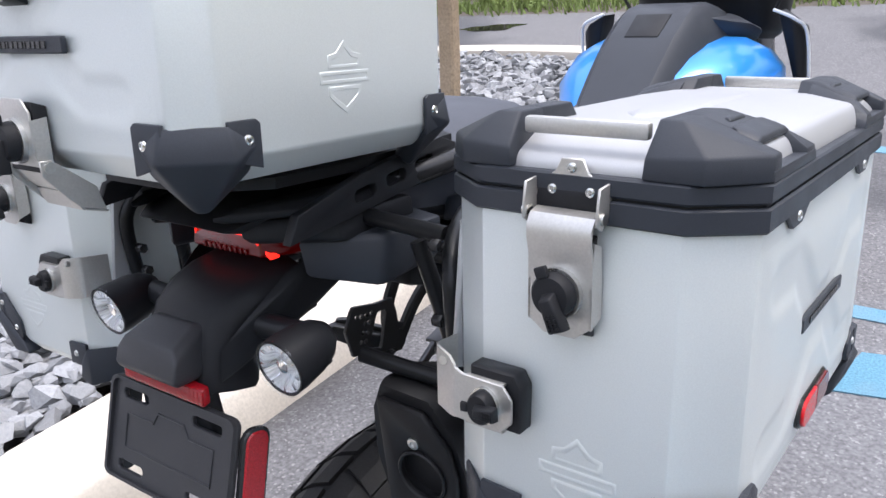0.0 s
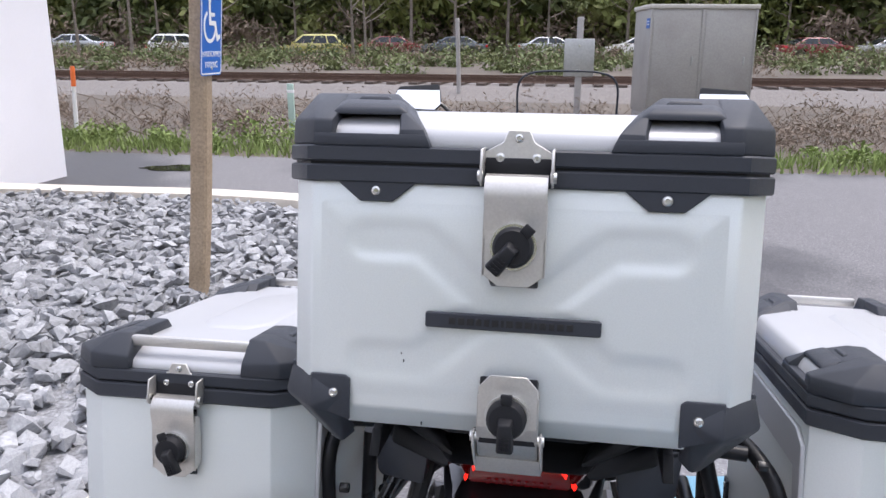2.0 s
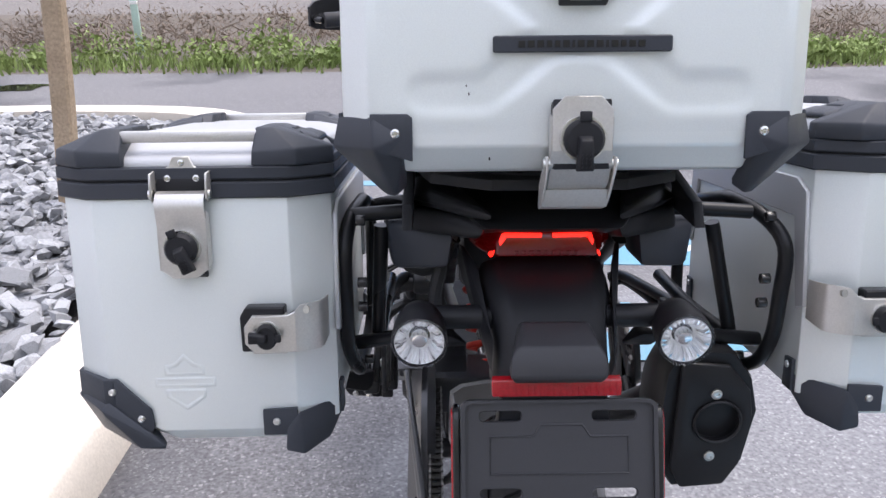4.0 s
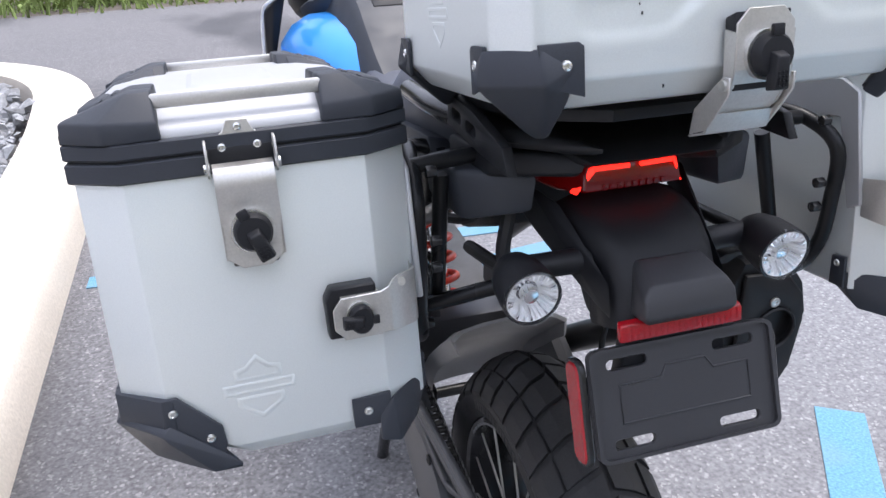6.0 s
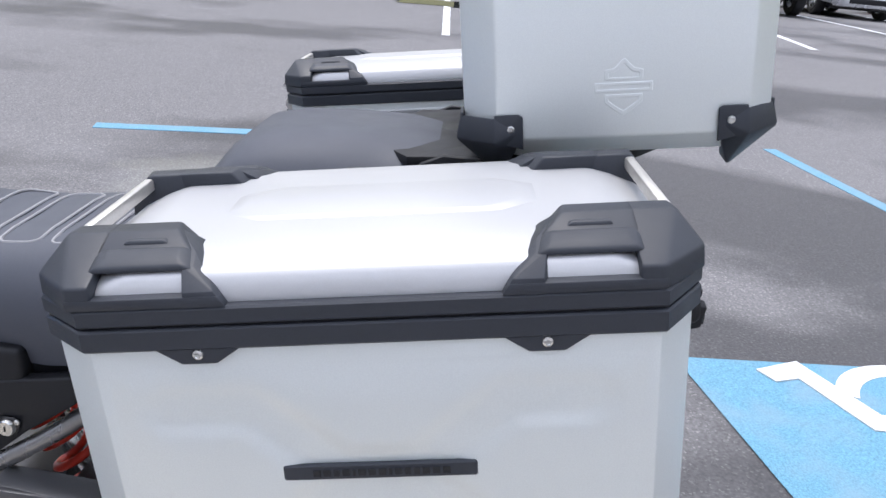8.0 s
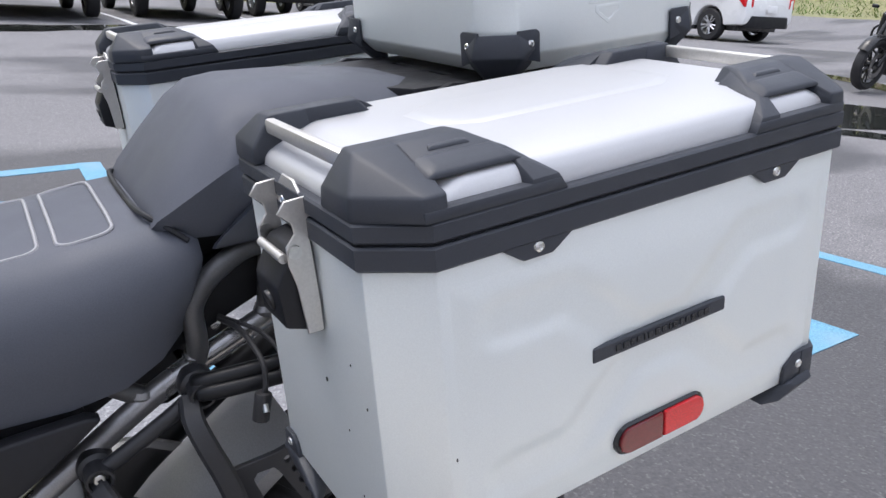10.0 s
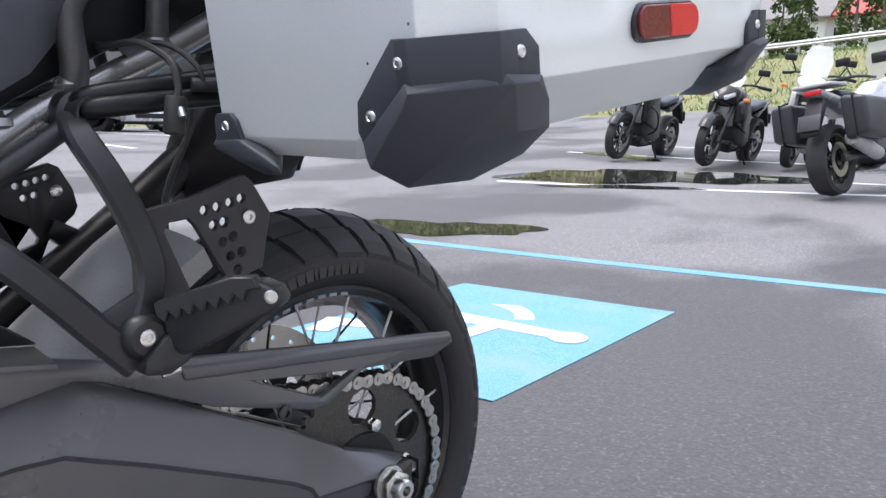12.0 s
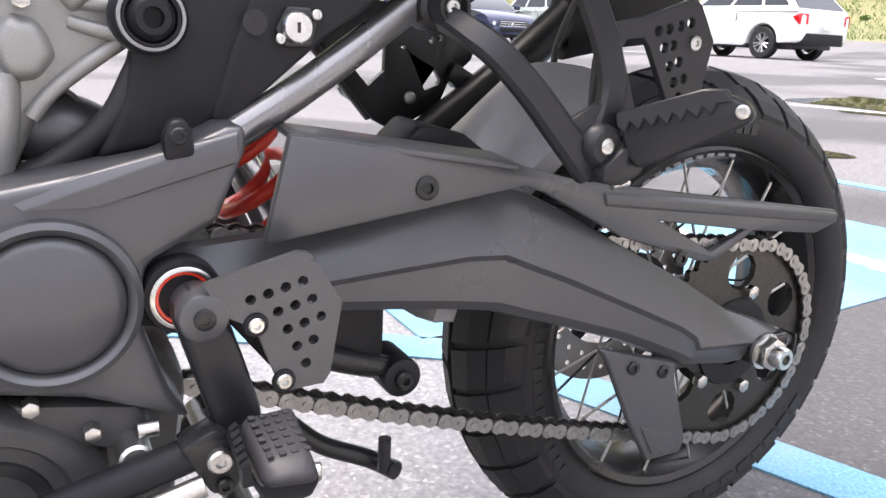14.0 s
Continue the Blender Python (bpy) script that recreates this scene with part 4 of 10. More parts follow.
def house(x, y, turn, w, d, h, roof_material, label):
    z = gz(x, y)
    m = pose(x, y, z, 0, 0, turn)
    t = thing("house", label, "house", m, group="houses above the road")
    rise = d * 0.26
    part("wall", hull([(a * w / 2, b * d / 2, c) for a in (-1, 1) for b in (-1, 1) for c in (-0.5, h)] + [(a * w / 2, 0, h + rise) for a in (-1, 1)]), WHITE, t)
    for s in (-1, 1):
        part("roof", hull([(a * (w / 2 + 0.3), s * b, c + e) for a in (-1, 1) for b, c in ((d / 2 + 0.35, h - 0.1), (0, h + rise + 0.06)) for e in (0.02, 0.14)]), roof_material, t)
    for k, u in enumerate((-0.36, -0.12, 0.12, 0.36)):
        for s in (-1, 1):
            win = part("window", box(u * w, s * (d / 2 + 0.02), h * 0.55, 0.9, 0.06, 1.1, 0.01), WHITE, t, "white framed window")
            part("pane", box(u * w, s * (d / 2 + 0.055), h * 0.55, 0.74, 0.02, 0.94), GLASS, win)
    part("door", box(0.24 * w, d / 2 + 0.03, 1.0, 0.9, 0.06, 2.0), WOOD, t)
    part("chimney", box(-0.2 * w, 0.3, h + rise + 0.2, 0.5, 0.5, 1.0, 0.02), CONCRETE, t)


railway()
north_side()
south_side()
for x, y, turn, w, d, h, rm, label in ((22.5, -56.5, 5, 11, 7, 2.7, ROOFGREY, "white house with a grey roof above the road"), (14.5, -57.5, 0, 12, 7, 2.6, ROOFRED, "white house with a red metal roof"),
                                       (5.5, -59, -8, 10, 7, 4.0, ROOFGREY, "white two-storey house with a grey roof"), (58, -22, 80, 12, 7, 2.8, ROOFRED, "white house with a red metal roof"),
                                       (60, -40, 70, 12, 7, 3.0, ROOFGREY, "white house with a grey roof above the road")):
    house(x, y, turn, w, d, h, rm, label)
for k, (x, y, h, w) in enumerate(((16.6, -49, 5.2, 1.0), (17.9, -49.5, 5.6, 1.0), (13.6, -49, 7.6, 1.2), (12.3, -49.3, 7.2, 1.1), (10.6, -50, 6.8, 1.1), (27, -50, 5, 1.1))):
    conifer(x, y, h, w, 500 + k)


# ---- posts, sign and cabinet ----
def sign_post():
    x, y = -1.936, 2.875
    t = thing("sign_post", "weathered timber post with a blue disabled parking sign", "sign", pose(x, y, 0.235, 0, 4.6, 4) @ Matrix.Diagonal((0.857, 0.857, 0.857, 1)))
    bm = loft([[(0.052 * a + 0.006 * math.sin(z * 3), 0.052 * b + 0.004 * math.sin(z * 2.1), z) for a, b in ((1, -0.75), (1, 0.75), (0.75, 1), (-0.75, 1), (-1, 0.75), (-1, -0.75), (-0.75, -1), (0.75, -1))] for z in (-0.26, 0.4, 0.8, 1.2, 1.6, 2.0, 2.15)])
    part("post", bm, WOOD, t)
    panel = part("panel", plate(rounded(-0.155, 1.195, 0.155, 1.665, 0.03), 0.003, "x", 0.060), SIGNBLUE, t, "blue sign panel with white writing")
    border = plate(rounded(-0.149, 1.201, 0.149, 1.659, 0.026), 0.0012, "x", 0.0625, [rounded(-0.141, 1.209, 0.141, 1.651, 0.02)])
    part("border", border, WHITE, panel)
    face = Matrix(((0, 0, 1, 0.0636), (1, 0, 0, 0), (0, 1, 0, 1.51), (0, 0, 0, 1)))
    bm = symbol_mesh(0.235, 0.0008)
    bmesh.ops.transform(bm, matrix=face @ pose(-0.02, 0.0, -0.0004), verts=bm.verts)
    part("wheelchair_symbol", bm, WHITE, panel, smooth=0)
    for text, z in (("HANDICAPPED", 1.315), ("PARKING", 1.255)):
        letters(text, 0.044 if text[0] == "H" else 0.048, WHITE, Matrix(((0, 0, 1, 0.0634), (1, 0, 0, 0), (0, 1, 0, z), (0, 0, 0, 1))), panel, depth=0.0006, wide=0.92)
    for z in (1.235, 1.625):
        bolt((0.063, 0.0, z), (1, 0, 0), 0.008, t)


def marker_posts():
    x, y = -7.74, 10.27
    z = gz(x, y) + 0.15
    t = thing("marker_post", "white marker post with an orange top in the brush", "post", pose(x, y, z, 0, 2.5, 0))
    part("stake", turned([(-0.3, 0.0), (-0.3, 0.032), (0.62, 0.032), (0.62, 0.0)], "z", n=12, close=False), WHITE, t)
    part("cap", turned([(0.60, 0.034), (0.60, 0.036), (0.86, 0.036), (0.90, 0.028), (0.90, 0.0)], "z", n=12, close=False), ORANGE, t, "orange plastic top")
    x, y = -4.30, 10.55
    t = thing("marker_post", "pale green plastic marker post by the railway", "post", pose(x, y, gz(x, y), 0, -1, 0))
    part("stake", box(0, 0, 0.34, 0.10, 0.05, 0.95, 0.012), PALEGREEN, t)
    part("band", box(0, 0, 0.70, 0.104, 0.054, 0.05, 0.004), WHITE, t, "white band")
    x, y = -2.85, 17.6
    t = thing("pole", "thin grey steel pole by the railway", "pole", pose(x, y, gz(x, y)))
    part("shaft", rod((0, 0, -0.1), (-0.06, 0, 1.75), 0.05, 0.05, 10), CONCRETE, t)
    part("cap", rod((-0.06, 0, 1.74), (-0.062, 0, 1.80), 0.056, 0.04, 10), CONCRETE, t)
    x, y = -0.08, 13.0
    t = thing("sign_post", "pale timber post with the bare back of a sign", "sign", pose(x, y, gz(x, y)))
    part("post", box(0, 0, 0.78, 0.11, 0.11, 2.0, 0.01), CONCRETE, t)
    part("panel", box(0, -0.075, 1.12, 0.5, 0.02, 0.62, 0.01), GALV, t, "grey metal sign back")
    for dz in (-0.2, 0.2):
        bolt((0, -0.086, 1.12 + dz), (0, -1, 0), 0.02, t)


def cabinet():
    z = 0.24
    t = thing("equipment_cabinet", "large weathered grey metal equipment cabinet beside the railway", "cabinet", pose(1.83, 13.72, z, 0, 0, 9))
    body = part("body", box(0, 0, 0.93, 1.74, 1.2, 1.72, 0.015), CABINET, t)
    part("lid", box(0, 0, 1.815, 1.80, 1.26, 0.07, 0.012), CABINETTOP, t, "pale overhanging lid")
    part("base", box(0, 0, 0.0, 1.7, 1.16, 0.16, 0.01), CONCRETE, t)
    for u in (-0.86, -0.02, 0.86):
        part("seam", box(u, -0.606, 0.93, 0.03, 0.014, 1.7, 0.003), CABINET, body)
    for u in (-0.44, 0.42):
        part("door", box(u, -0.604, 0.93, 0.78, 0.012, 1.62, 0.004), CABINET, body)
        part("handle", box(u + 0.28, -0.618, 0.95, 0.025, 0.02, 0.14, 0.005), GALV, body)
    part("notice", box(-0.874, -0.42, 1.55, 0.006, 0.22, 0.16), SIGNBLUE, t, "small blue notice with unreadable writing")
    for k in range(2):
        part("lettering", box(-0.8775, -0.42, 1.58 - 0.05 * k, 0.002, 0.16, 0.018), WHITE, t)


sign_post()
marker_posts()
cabinet()


# ---- parked vehicles ----
def car_wheel(x, y, r, parent, rim=None, width=0.22):
    s = 1 if x > 0 else -1
    w = part("wheel", turned([(-width / 2, r * 0.62), (-width / 2, r * 0.93), (-width * 0.38, r), (width * 0.38, r), (width / 2, r * 0.93), (width / 2, r * 0.62)], "x", (x, y, r), 28), RUBBER, parent, "black tyre on an alloy rim")
    rimm = rim or CHROMERIM
    bm = turned([(s * width * 0.46, r * 0.66), (s * width * 0.46, r * 0.60), (s * width * 0.2, r * 0.56), (-s * width * 0.4, r * 0.56), (-s * width * 0.4, r * 0.66)], "x", (x, y, r), 28)
    for k in range(10):
        a = 2 * math.pi * k / 10 + (0.09 if k % 2 else -0.09)
        c, q = math.cos(a), math.sin(a)
        put_in(bm, pipe([(x + s * width * 0.36, y + c * r * 0.12, r + q * r * 0.12), (x + s * width * 0.42, y + c * r * 0.6, r + q * r * 0.6)], r * 0.055, 5, 0))
    put_in(bm, rod((x + s * width * 0.2, y, r), (x + s * width * 0.44, y, r), r * 0.17, r * 0.12, 12))
    part("rim", bm, rimm, w)
    part("brake_disc", rod((x - s * 0.02, y, r), (x + s * 0.01, y, r), r * 0.5, n=16), GLOSS, w)


def car(x, y, turn, paint, label, kind="suv", length=4.6, width=1.85, height=1.7, hood=0.98, belt=1.02, clearance=0.24, wheel=0.35, wheelbase=2.75, group="cars in the car park", grille=None, rimm=None, z=None):
    """A parked vehicle facing local +y: body with arches, cabin, glass, wheels, lamps, grille and trim."""
    z = gz(x, y) if z is None else z
    t = thing("pickup_truck" if kind == "pickup" else "off_road_car" if kind == "jeep" else "sedan" if kind == "sedan" else "sport_utility_car", label, "car", pose(x, y, z, 0, 0, turn), group)
    L, W = length / 2, width / 2
    yf, yr = wheelbase / 2 + 0.06, -wheelbase / 2 + 0.06
    arch = wheel * 1.17
    nose = hood - (0.04 if kind in ("pickup", "jeep") else 0.16)
    out = [(-L + 0.04, clearance + 0.14), (-L, clearance + 0.3), (-L + 0.01, belt - 0.12), (-L + 0.06, belt)]
    cabf = L - (1.15 if kind == "sedan" else 1.45 if kind == "pickup" else 1.1)
    out += [(-0.3, belt), (cabf, belt)]
    out += [(cabf + 0.25, hood + 0.02), (L - 0.45, (hood * 2 + nose) / 3), (L - 0.12, nose), (L - 0.02, nose - 0.12), (L, clearance + 0.32), (L - 0.05, clearance + 0.1)]
    for yc in (yf, yr):
        out += [(yc + arch * math.cos(a), wheel + arch * math.sin(a)) for a in (math.pi * k / 10 for k in range(11)) if wheel + arch * math.sin(a) > clearance]
        if yc == yf:
            out += [(yc - arch - 0.06, clearance), (yr + arch + 0.06, clearance)]
    bm = plate(out, width, "x", -W)
    for v in bm.verts:
        e = max(0.0, (abs(v.co.y) - (L - 0.55)) / 0.55)
        v.co.x *= 1 - 0.13 * e * e
        if v.co.z > belt - 0.2:
            v.co.x *= 0.975
    bevel(bm, 0.05 if kind != "jeep" else 0.03, 2, 35)
    body = part("body", bm, paint, t)
    # cabin
    top = height - 0.02
    if kind == "pickup":
        c0, c1, t0, t1 = -0.75, cabf + 0.02, -0.55, cabf - 0.75
    elif kind == "sedan":
        c0, c1, t0, t1 = -L + 0.55, cabf + 0.1, -0.85, cabf - 0.75
    elif kind == "jeep":
        c0, c1, t0, t1 = -L + 0.08, cabf - 0.1, -L + 0.14, cabf - 0.38
    else:
        c0, c1, t0, t1 = -L + 0.10, cabf + 0.08, -L + 0.72, cabf - 0.80
    cw, tw = W * 0.955, W * (0.88 if kind == "jeep" else 0.74)

    def ring(f, shrink=0.0):
        a, b, w, h = c0 + (t0 - c0) * f, c1 + (t1 - c1) * f, cw + (tw - cw) * f, belt - 0.02 + (top - belt + 0.02) * f
        return a, b, w, h
    def prism(f0, f1):
        pts = []
        for f in (f0, f1):
            a, b, w, h = ring(f)
            pts += [(s * w, yy, h) for s in (-1, 1) for yy in (a, b)]
        return pts
    part("cabin", hull(prism(0.0, 0.93) + [(s * tw * 0.82, yy, top) for s in (-1, 1) for yy in (t0 + 0.15, t1 - 0.2)], 0.035, 2), paint, t)

    def pane(side, fa, fb, ga, gb, name="side_window"):
        """A side window from fa to fb of the cabin's length, ga to gb of its height."""
        pts = []
        for g in (ga, gb):
            a, b, w, h = ring(g)
            for f in (fa, fb):
                for o in (-0.012, 0.006):
                    pts.append((side * (w + o), a + (b - a) * f, h))
        part(name, hull(pts), GLASS, body)
    splits = ((0.08, 0.48), (0.52, 0.93)) if kind in ("pickup", "sedan") else ((0.05, 0.27), (0.30, 0.58), (0.61, 0.93))
    for s in (-1, 1):
        for fa, fb in splits:
            pane(s, fa, fb, 0.22 if kind == "suv" else 0.14, 0.84 if kind == "suv" else 0.86)
    for end, name in ((0, "rear_window"), (1, "windscreen")):
        pts = []
        for g in (0.12, 0.88):
            a, b, w, h = ring(g)
            yy = (a, b)[end]
            for s in (-1, 1):
                for o in (-0.012, 0.008):
                    pts.append((s * w * 0.9, yy + (o if end else -o), h))
        part(name, hull(pts), GLASS, body)
    for s in (-1, 1):
        for yc in (yf, yr):
            car_wheel(s * (W - 0.13), yc, wheel, t, rimm)
        a, b, w, h = ring(0.1)
        m = part("mirror", hull([(s * (W + 0.02 + u), cabf - 0.28 + v, belt + 0.05 + q) for u in (0, 0.17) for v in (-0.03, 0.09) for q in (0.02, 0.16)], 0.02), paint if kind != "jeep" else BLACK, t)
        for f in (0.2, 0.62):
            part("door_handle", box(s * (W * 0.975 + 0.012), c0 + (c1 - c0) * f, belt - 0.14, 0.03, 0.17, 0.035, 0.008), CHROME if kind == "pickup" else paint, body)
        for yy in (c0 + (c1 - c0) * 0.5, c0 + (c1 - c0) * 0.92):
            part("door_seam", box(s * W * 0.985, yy, (belt + clearance) / 2 + 0.06, 0.02, 0.008, belt - clearance - 0.25), GLOSS, body)
        hl = part("headlight", hull([(s * W * u, L - v, q) for u, v in ((0.58, 0.02), (0.86, 0.16)) for q in (nose - 0.28, nose - 0.10)] + [(s * W * 0.84, L - 0.3, nose - 0.12), (s * W * 0.6, L - 0.2, nose - 0.2)], 0.012), LAMP, t, "clear headlight")
        part("bulb", rod((s * W * 0.70, L - 0.08, nose - 0.19), (s * W * 0.70, L + 0.006, nose - 0.19), 0.06, n=12), CHROME, hl)
        part("tail_light", hull([(s * W * u, -L + v, q) for u, v in ((0.66, -0.008), (0.93, 0.05)) for q in (belt - 0.30, belt - 0.06)] + [(s * W * 0.95, -L + 0.22, belt - 0.14)], 0.012), RED, t, "red tail light")
        part("sill", box(s * (W - 0.06), 0, clearance + 0.02, 0.1, wheelbase - 2 * arch - 0.05, 0.10, 0.02), BLACK, t)
    part("front_bumper", hull([(s * W * u, L + v, q) for s in (-1, 1) for u, v in ((0.6, 0.05), (0.86, -0.10)) for q in (clearance + 0.06, clearance + 0.30)], 0.03), CHROME if kind == "pickup" and grille is CHROME else (BLACK if kind == "jeep" else paint), t)
    part("lower_grille", box(0, L + 0.035, clearance + 0.20, W * 1.0, 0.05, 0.12, 0.01), BLACK, t)
    part("rear_bumper", hull([(s * W * u, -L - v, q) for s in (-1, 1) for u, v in ((0.6, 0.05), (0.86, -0.08)) for q in (clearance + 0.08, clearance + 0.34)], 0.03), BLACK, t)
    g = part("grille", hull([(s * W * 0.52, L + v, q) for s in (-1, 1) for v in (-0.15, 0.012) for q in (nose - 0.36, nose - 0.10)], 0.012), BLACK, t, "black grille")
    for k in range(4 if kind != "jeep" else 7):
        if kind == "jeep":
            part("bar", box(-W * 0.42 + k * W * 0.14, L + 0.016, nose - 0.23, 0.05, 0.02, 0.24, 0.006), paint, g)
        else:
            part("bar", box(0, L + 0.014, nose - 0.32 + 0.06 * k, W * 1.0, 0.02, 0.018, 0.004), grille or CHROME, g)
    part("emblem", turned([(L + 0.02, 0.0), (L + 0.02, 0.07), (L + 0.034, 0.06), (L + 0.034, 0.0)], "y", (0, 0, nose - 0.23), 16, False), CHROME, g)
    part("number_plate", box(0, -L - 0.055, clearance + 0.5, 0.32, 0.012, 0.16, 0.004), WHITE, t, "blank white number plate")
    part("underbody", box(0, 0, clearance + 0.08, W * 1.5, length * 0.86, 0.18, 0.02), GLOSS, t)
    if kind == "pickup":
        part("cargo_bed", box(0, -L + 0.85, belt - 0.006, W * 1.7, 1.3, 0.02), BLACK, t)
    if kind == "suv":
        for s in (-1, 1):
            part("roof_rail", pipe([(s * tw * 0.86, t0 + 0.2, top), (s * tw * 0.86, t0 + 0.35, top + 0.05), (s * tw * 0.86, t1 - 0.45, top + 0.05), (s * tw * 0.86, t1 - 0.3, top)], 0.015, 6, 3), GLOSS, t)
    if kind == "jeep":
        part("spare_wheel", turned([(-L - 0.24, 0.10), (-L - 0.24, 0.36), (-L - 0.04, 0.38), (-L - 0.02, 0.1)], "y", (0, 0, 0.95), 24), RUBBER, t)
        for s in (-1, 1):
            for yc in (yf, yr):
                part("fender", pipe([(s * (W + 0.02), yc - arch - 0.08, wheel + 0.06), (s * (W + 0.02), yc - arch * 0.7, wheel + arch + 0.0), (s * (W + 0.02), yc + arch * 0.7, wheel + arch + 0.02), (s * (W + 0.02), yc + arch + 0.08, wheel + 0.12)], 0.05, 6, 3), BLACK, t)
    return t


car(16.3, -0.65, 90, CARSILVER, "silver pickup truck with a chrome front bumper", "pickup", 5.8, 2.02, 1.92, 1.20, 1.22, 0.36, 0.42, 3.6, grille=CHROME)
car(17.1, -3.35, 90, CARGREY, "grey pickup truck with a dark bumper", "pickup", 5.8, 2.02, 1.95, 1.22, 1.24, 0.38, 0.43, 3.6, grille=GLOSS)
car(18.6, -6.15, 90, CARBLUE, "dark blue boxy off-road car with round headlights", "jeep", 4.4, 1.88, 1.85, 1.14, 1.16, 0.34, 0.42, 2.7)
car(20.4, -8.95, 90, CARSILVER, "silver sedan parked in a marked bay", "sedan", 4.7, 1.82, 1.46, 0.92, 0.94, 0.2, 0.33, 2.75)
car(21.4, -12.1, 90, CARNAVY, "dark blue sedan parked in a marked bay", "sedan", 4.7, 1.82, 1.46, 0.92, 0.94, 0.2, 0.33, 2.75)
car(21.6, -15.9, 97, CARPALE, "pale silver-blue sport utility car", "suv", 4.7, 1.88, 1.78, 1.06, 1.08, 0.28, 0.37, 2.75)
car(13.65, -15.5, -90, CARWHITE, "white sport utility car with red tail lights", "suv", 4.45, 1.86, 1.66, 1.04, 1.08, 0.26, 0.36, 2.66)
car(16.6, 2.6, 90, CARNAVY, "dark saloon car in the next bay", "sedan", 4.7, 1.82, 1.46, 0.92, 0.94, 0.2, 0.33, 2.75)
for k, (x, y, paint, kind, label) in enumerate(((-16.2, 45.6, CARYELLOW, "suv", "yellow sport utility car behind the hedge"), (-12.2, 50, CARRED, "sedan", "red sedan behind the hedge"), (-8.4, 50.5, CARGREY, "sedan", "grey sedan behind the hedge"),
                                                (-2.3, 51.5, CARSILVER, "sedan", "silver sedan behind the hedge"), (3.2, 51, CARWHITE, "sedan", "white sedan behind the hedge"), (13.2, 49.5, CARRED, "sedan", "dull red sedan behind the hedge"), (17.2, 49.5, CARSILVER, "sedan", "silver sedan behind the hedge"),
                                                (-25.2, 47, CARWHITE, "suv", "white sport utility car behind the hedge"), (-31.5, 45, CARSILVER, "sedan", "silver sedan behind the hedge"), (-35.5, 45, CARGREY, "sedan", "grey sedan behind the hedge"), (23, 50, CARNAVY, "suv", "dark sport utility car behind the hedge"))):
    car(x, y, -78 if k % 2 else 95, paint, label, kind, 4.5, 1.8, 1.65 if kind == "suv" else 1.42, 0.95, 0.97, 0.22, 0.33, 2.65, group="cars behind the railway", z=0.45 if kind == "suv" else 0.62)


def bike_wheel(y, r, w, parent):
    wh = part("wheel", turned([(-w * 0.3, r * 0.72), (-w * 0.5, r * 0.85), (-w * 0.42, r * 0.95), (0, r), (w * 0.42, r * 0.95), (w * 0.5, r * 0.85), (w * 0.3, r * 0.72)], "x", (0, y, r), 32), RUBBER, parent, "black tyre")
    bm = turned([(-w * 0.32, r * 0.74), (-w * 0.32, r * 0.68), (w * 0.32, r * 0.68), (w * 0.32, r * 0.74)], "x", (0, y, r), 32)
    for k in range(10):
        a = 2 * math.pi * k / 10 + (0.12 if k % 2 else -0.12)
        put_in(bm, rod((0, y + 0.2 * r * math.cos(a), r + 0.2 * r * math.sin(a)), (0, y + 0.7 * r * math.cos(a), r + 0.7 * r * math.sin(a)), 0.011, n=6))
    put_in(bm, rod((-0.07, y, r), (0.07, y, r), 0.05, n=14))
    part("rim", bm, GLOSS, wh)
    for s in (-1, 1):
        part("brake_disc", turned([(s * 0.072, r * 0.30), (s * 0.072, r * 0.48), (s * 0.078, r * 0.48), (s * 0.078, r * 0.30)], "x", (0, y, r), 24), DISC, wh)


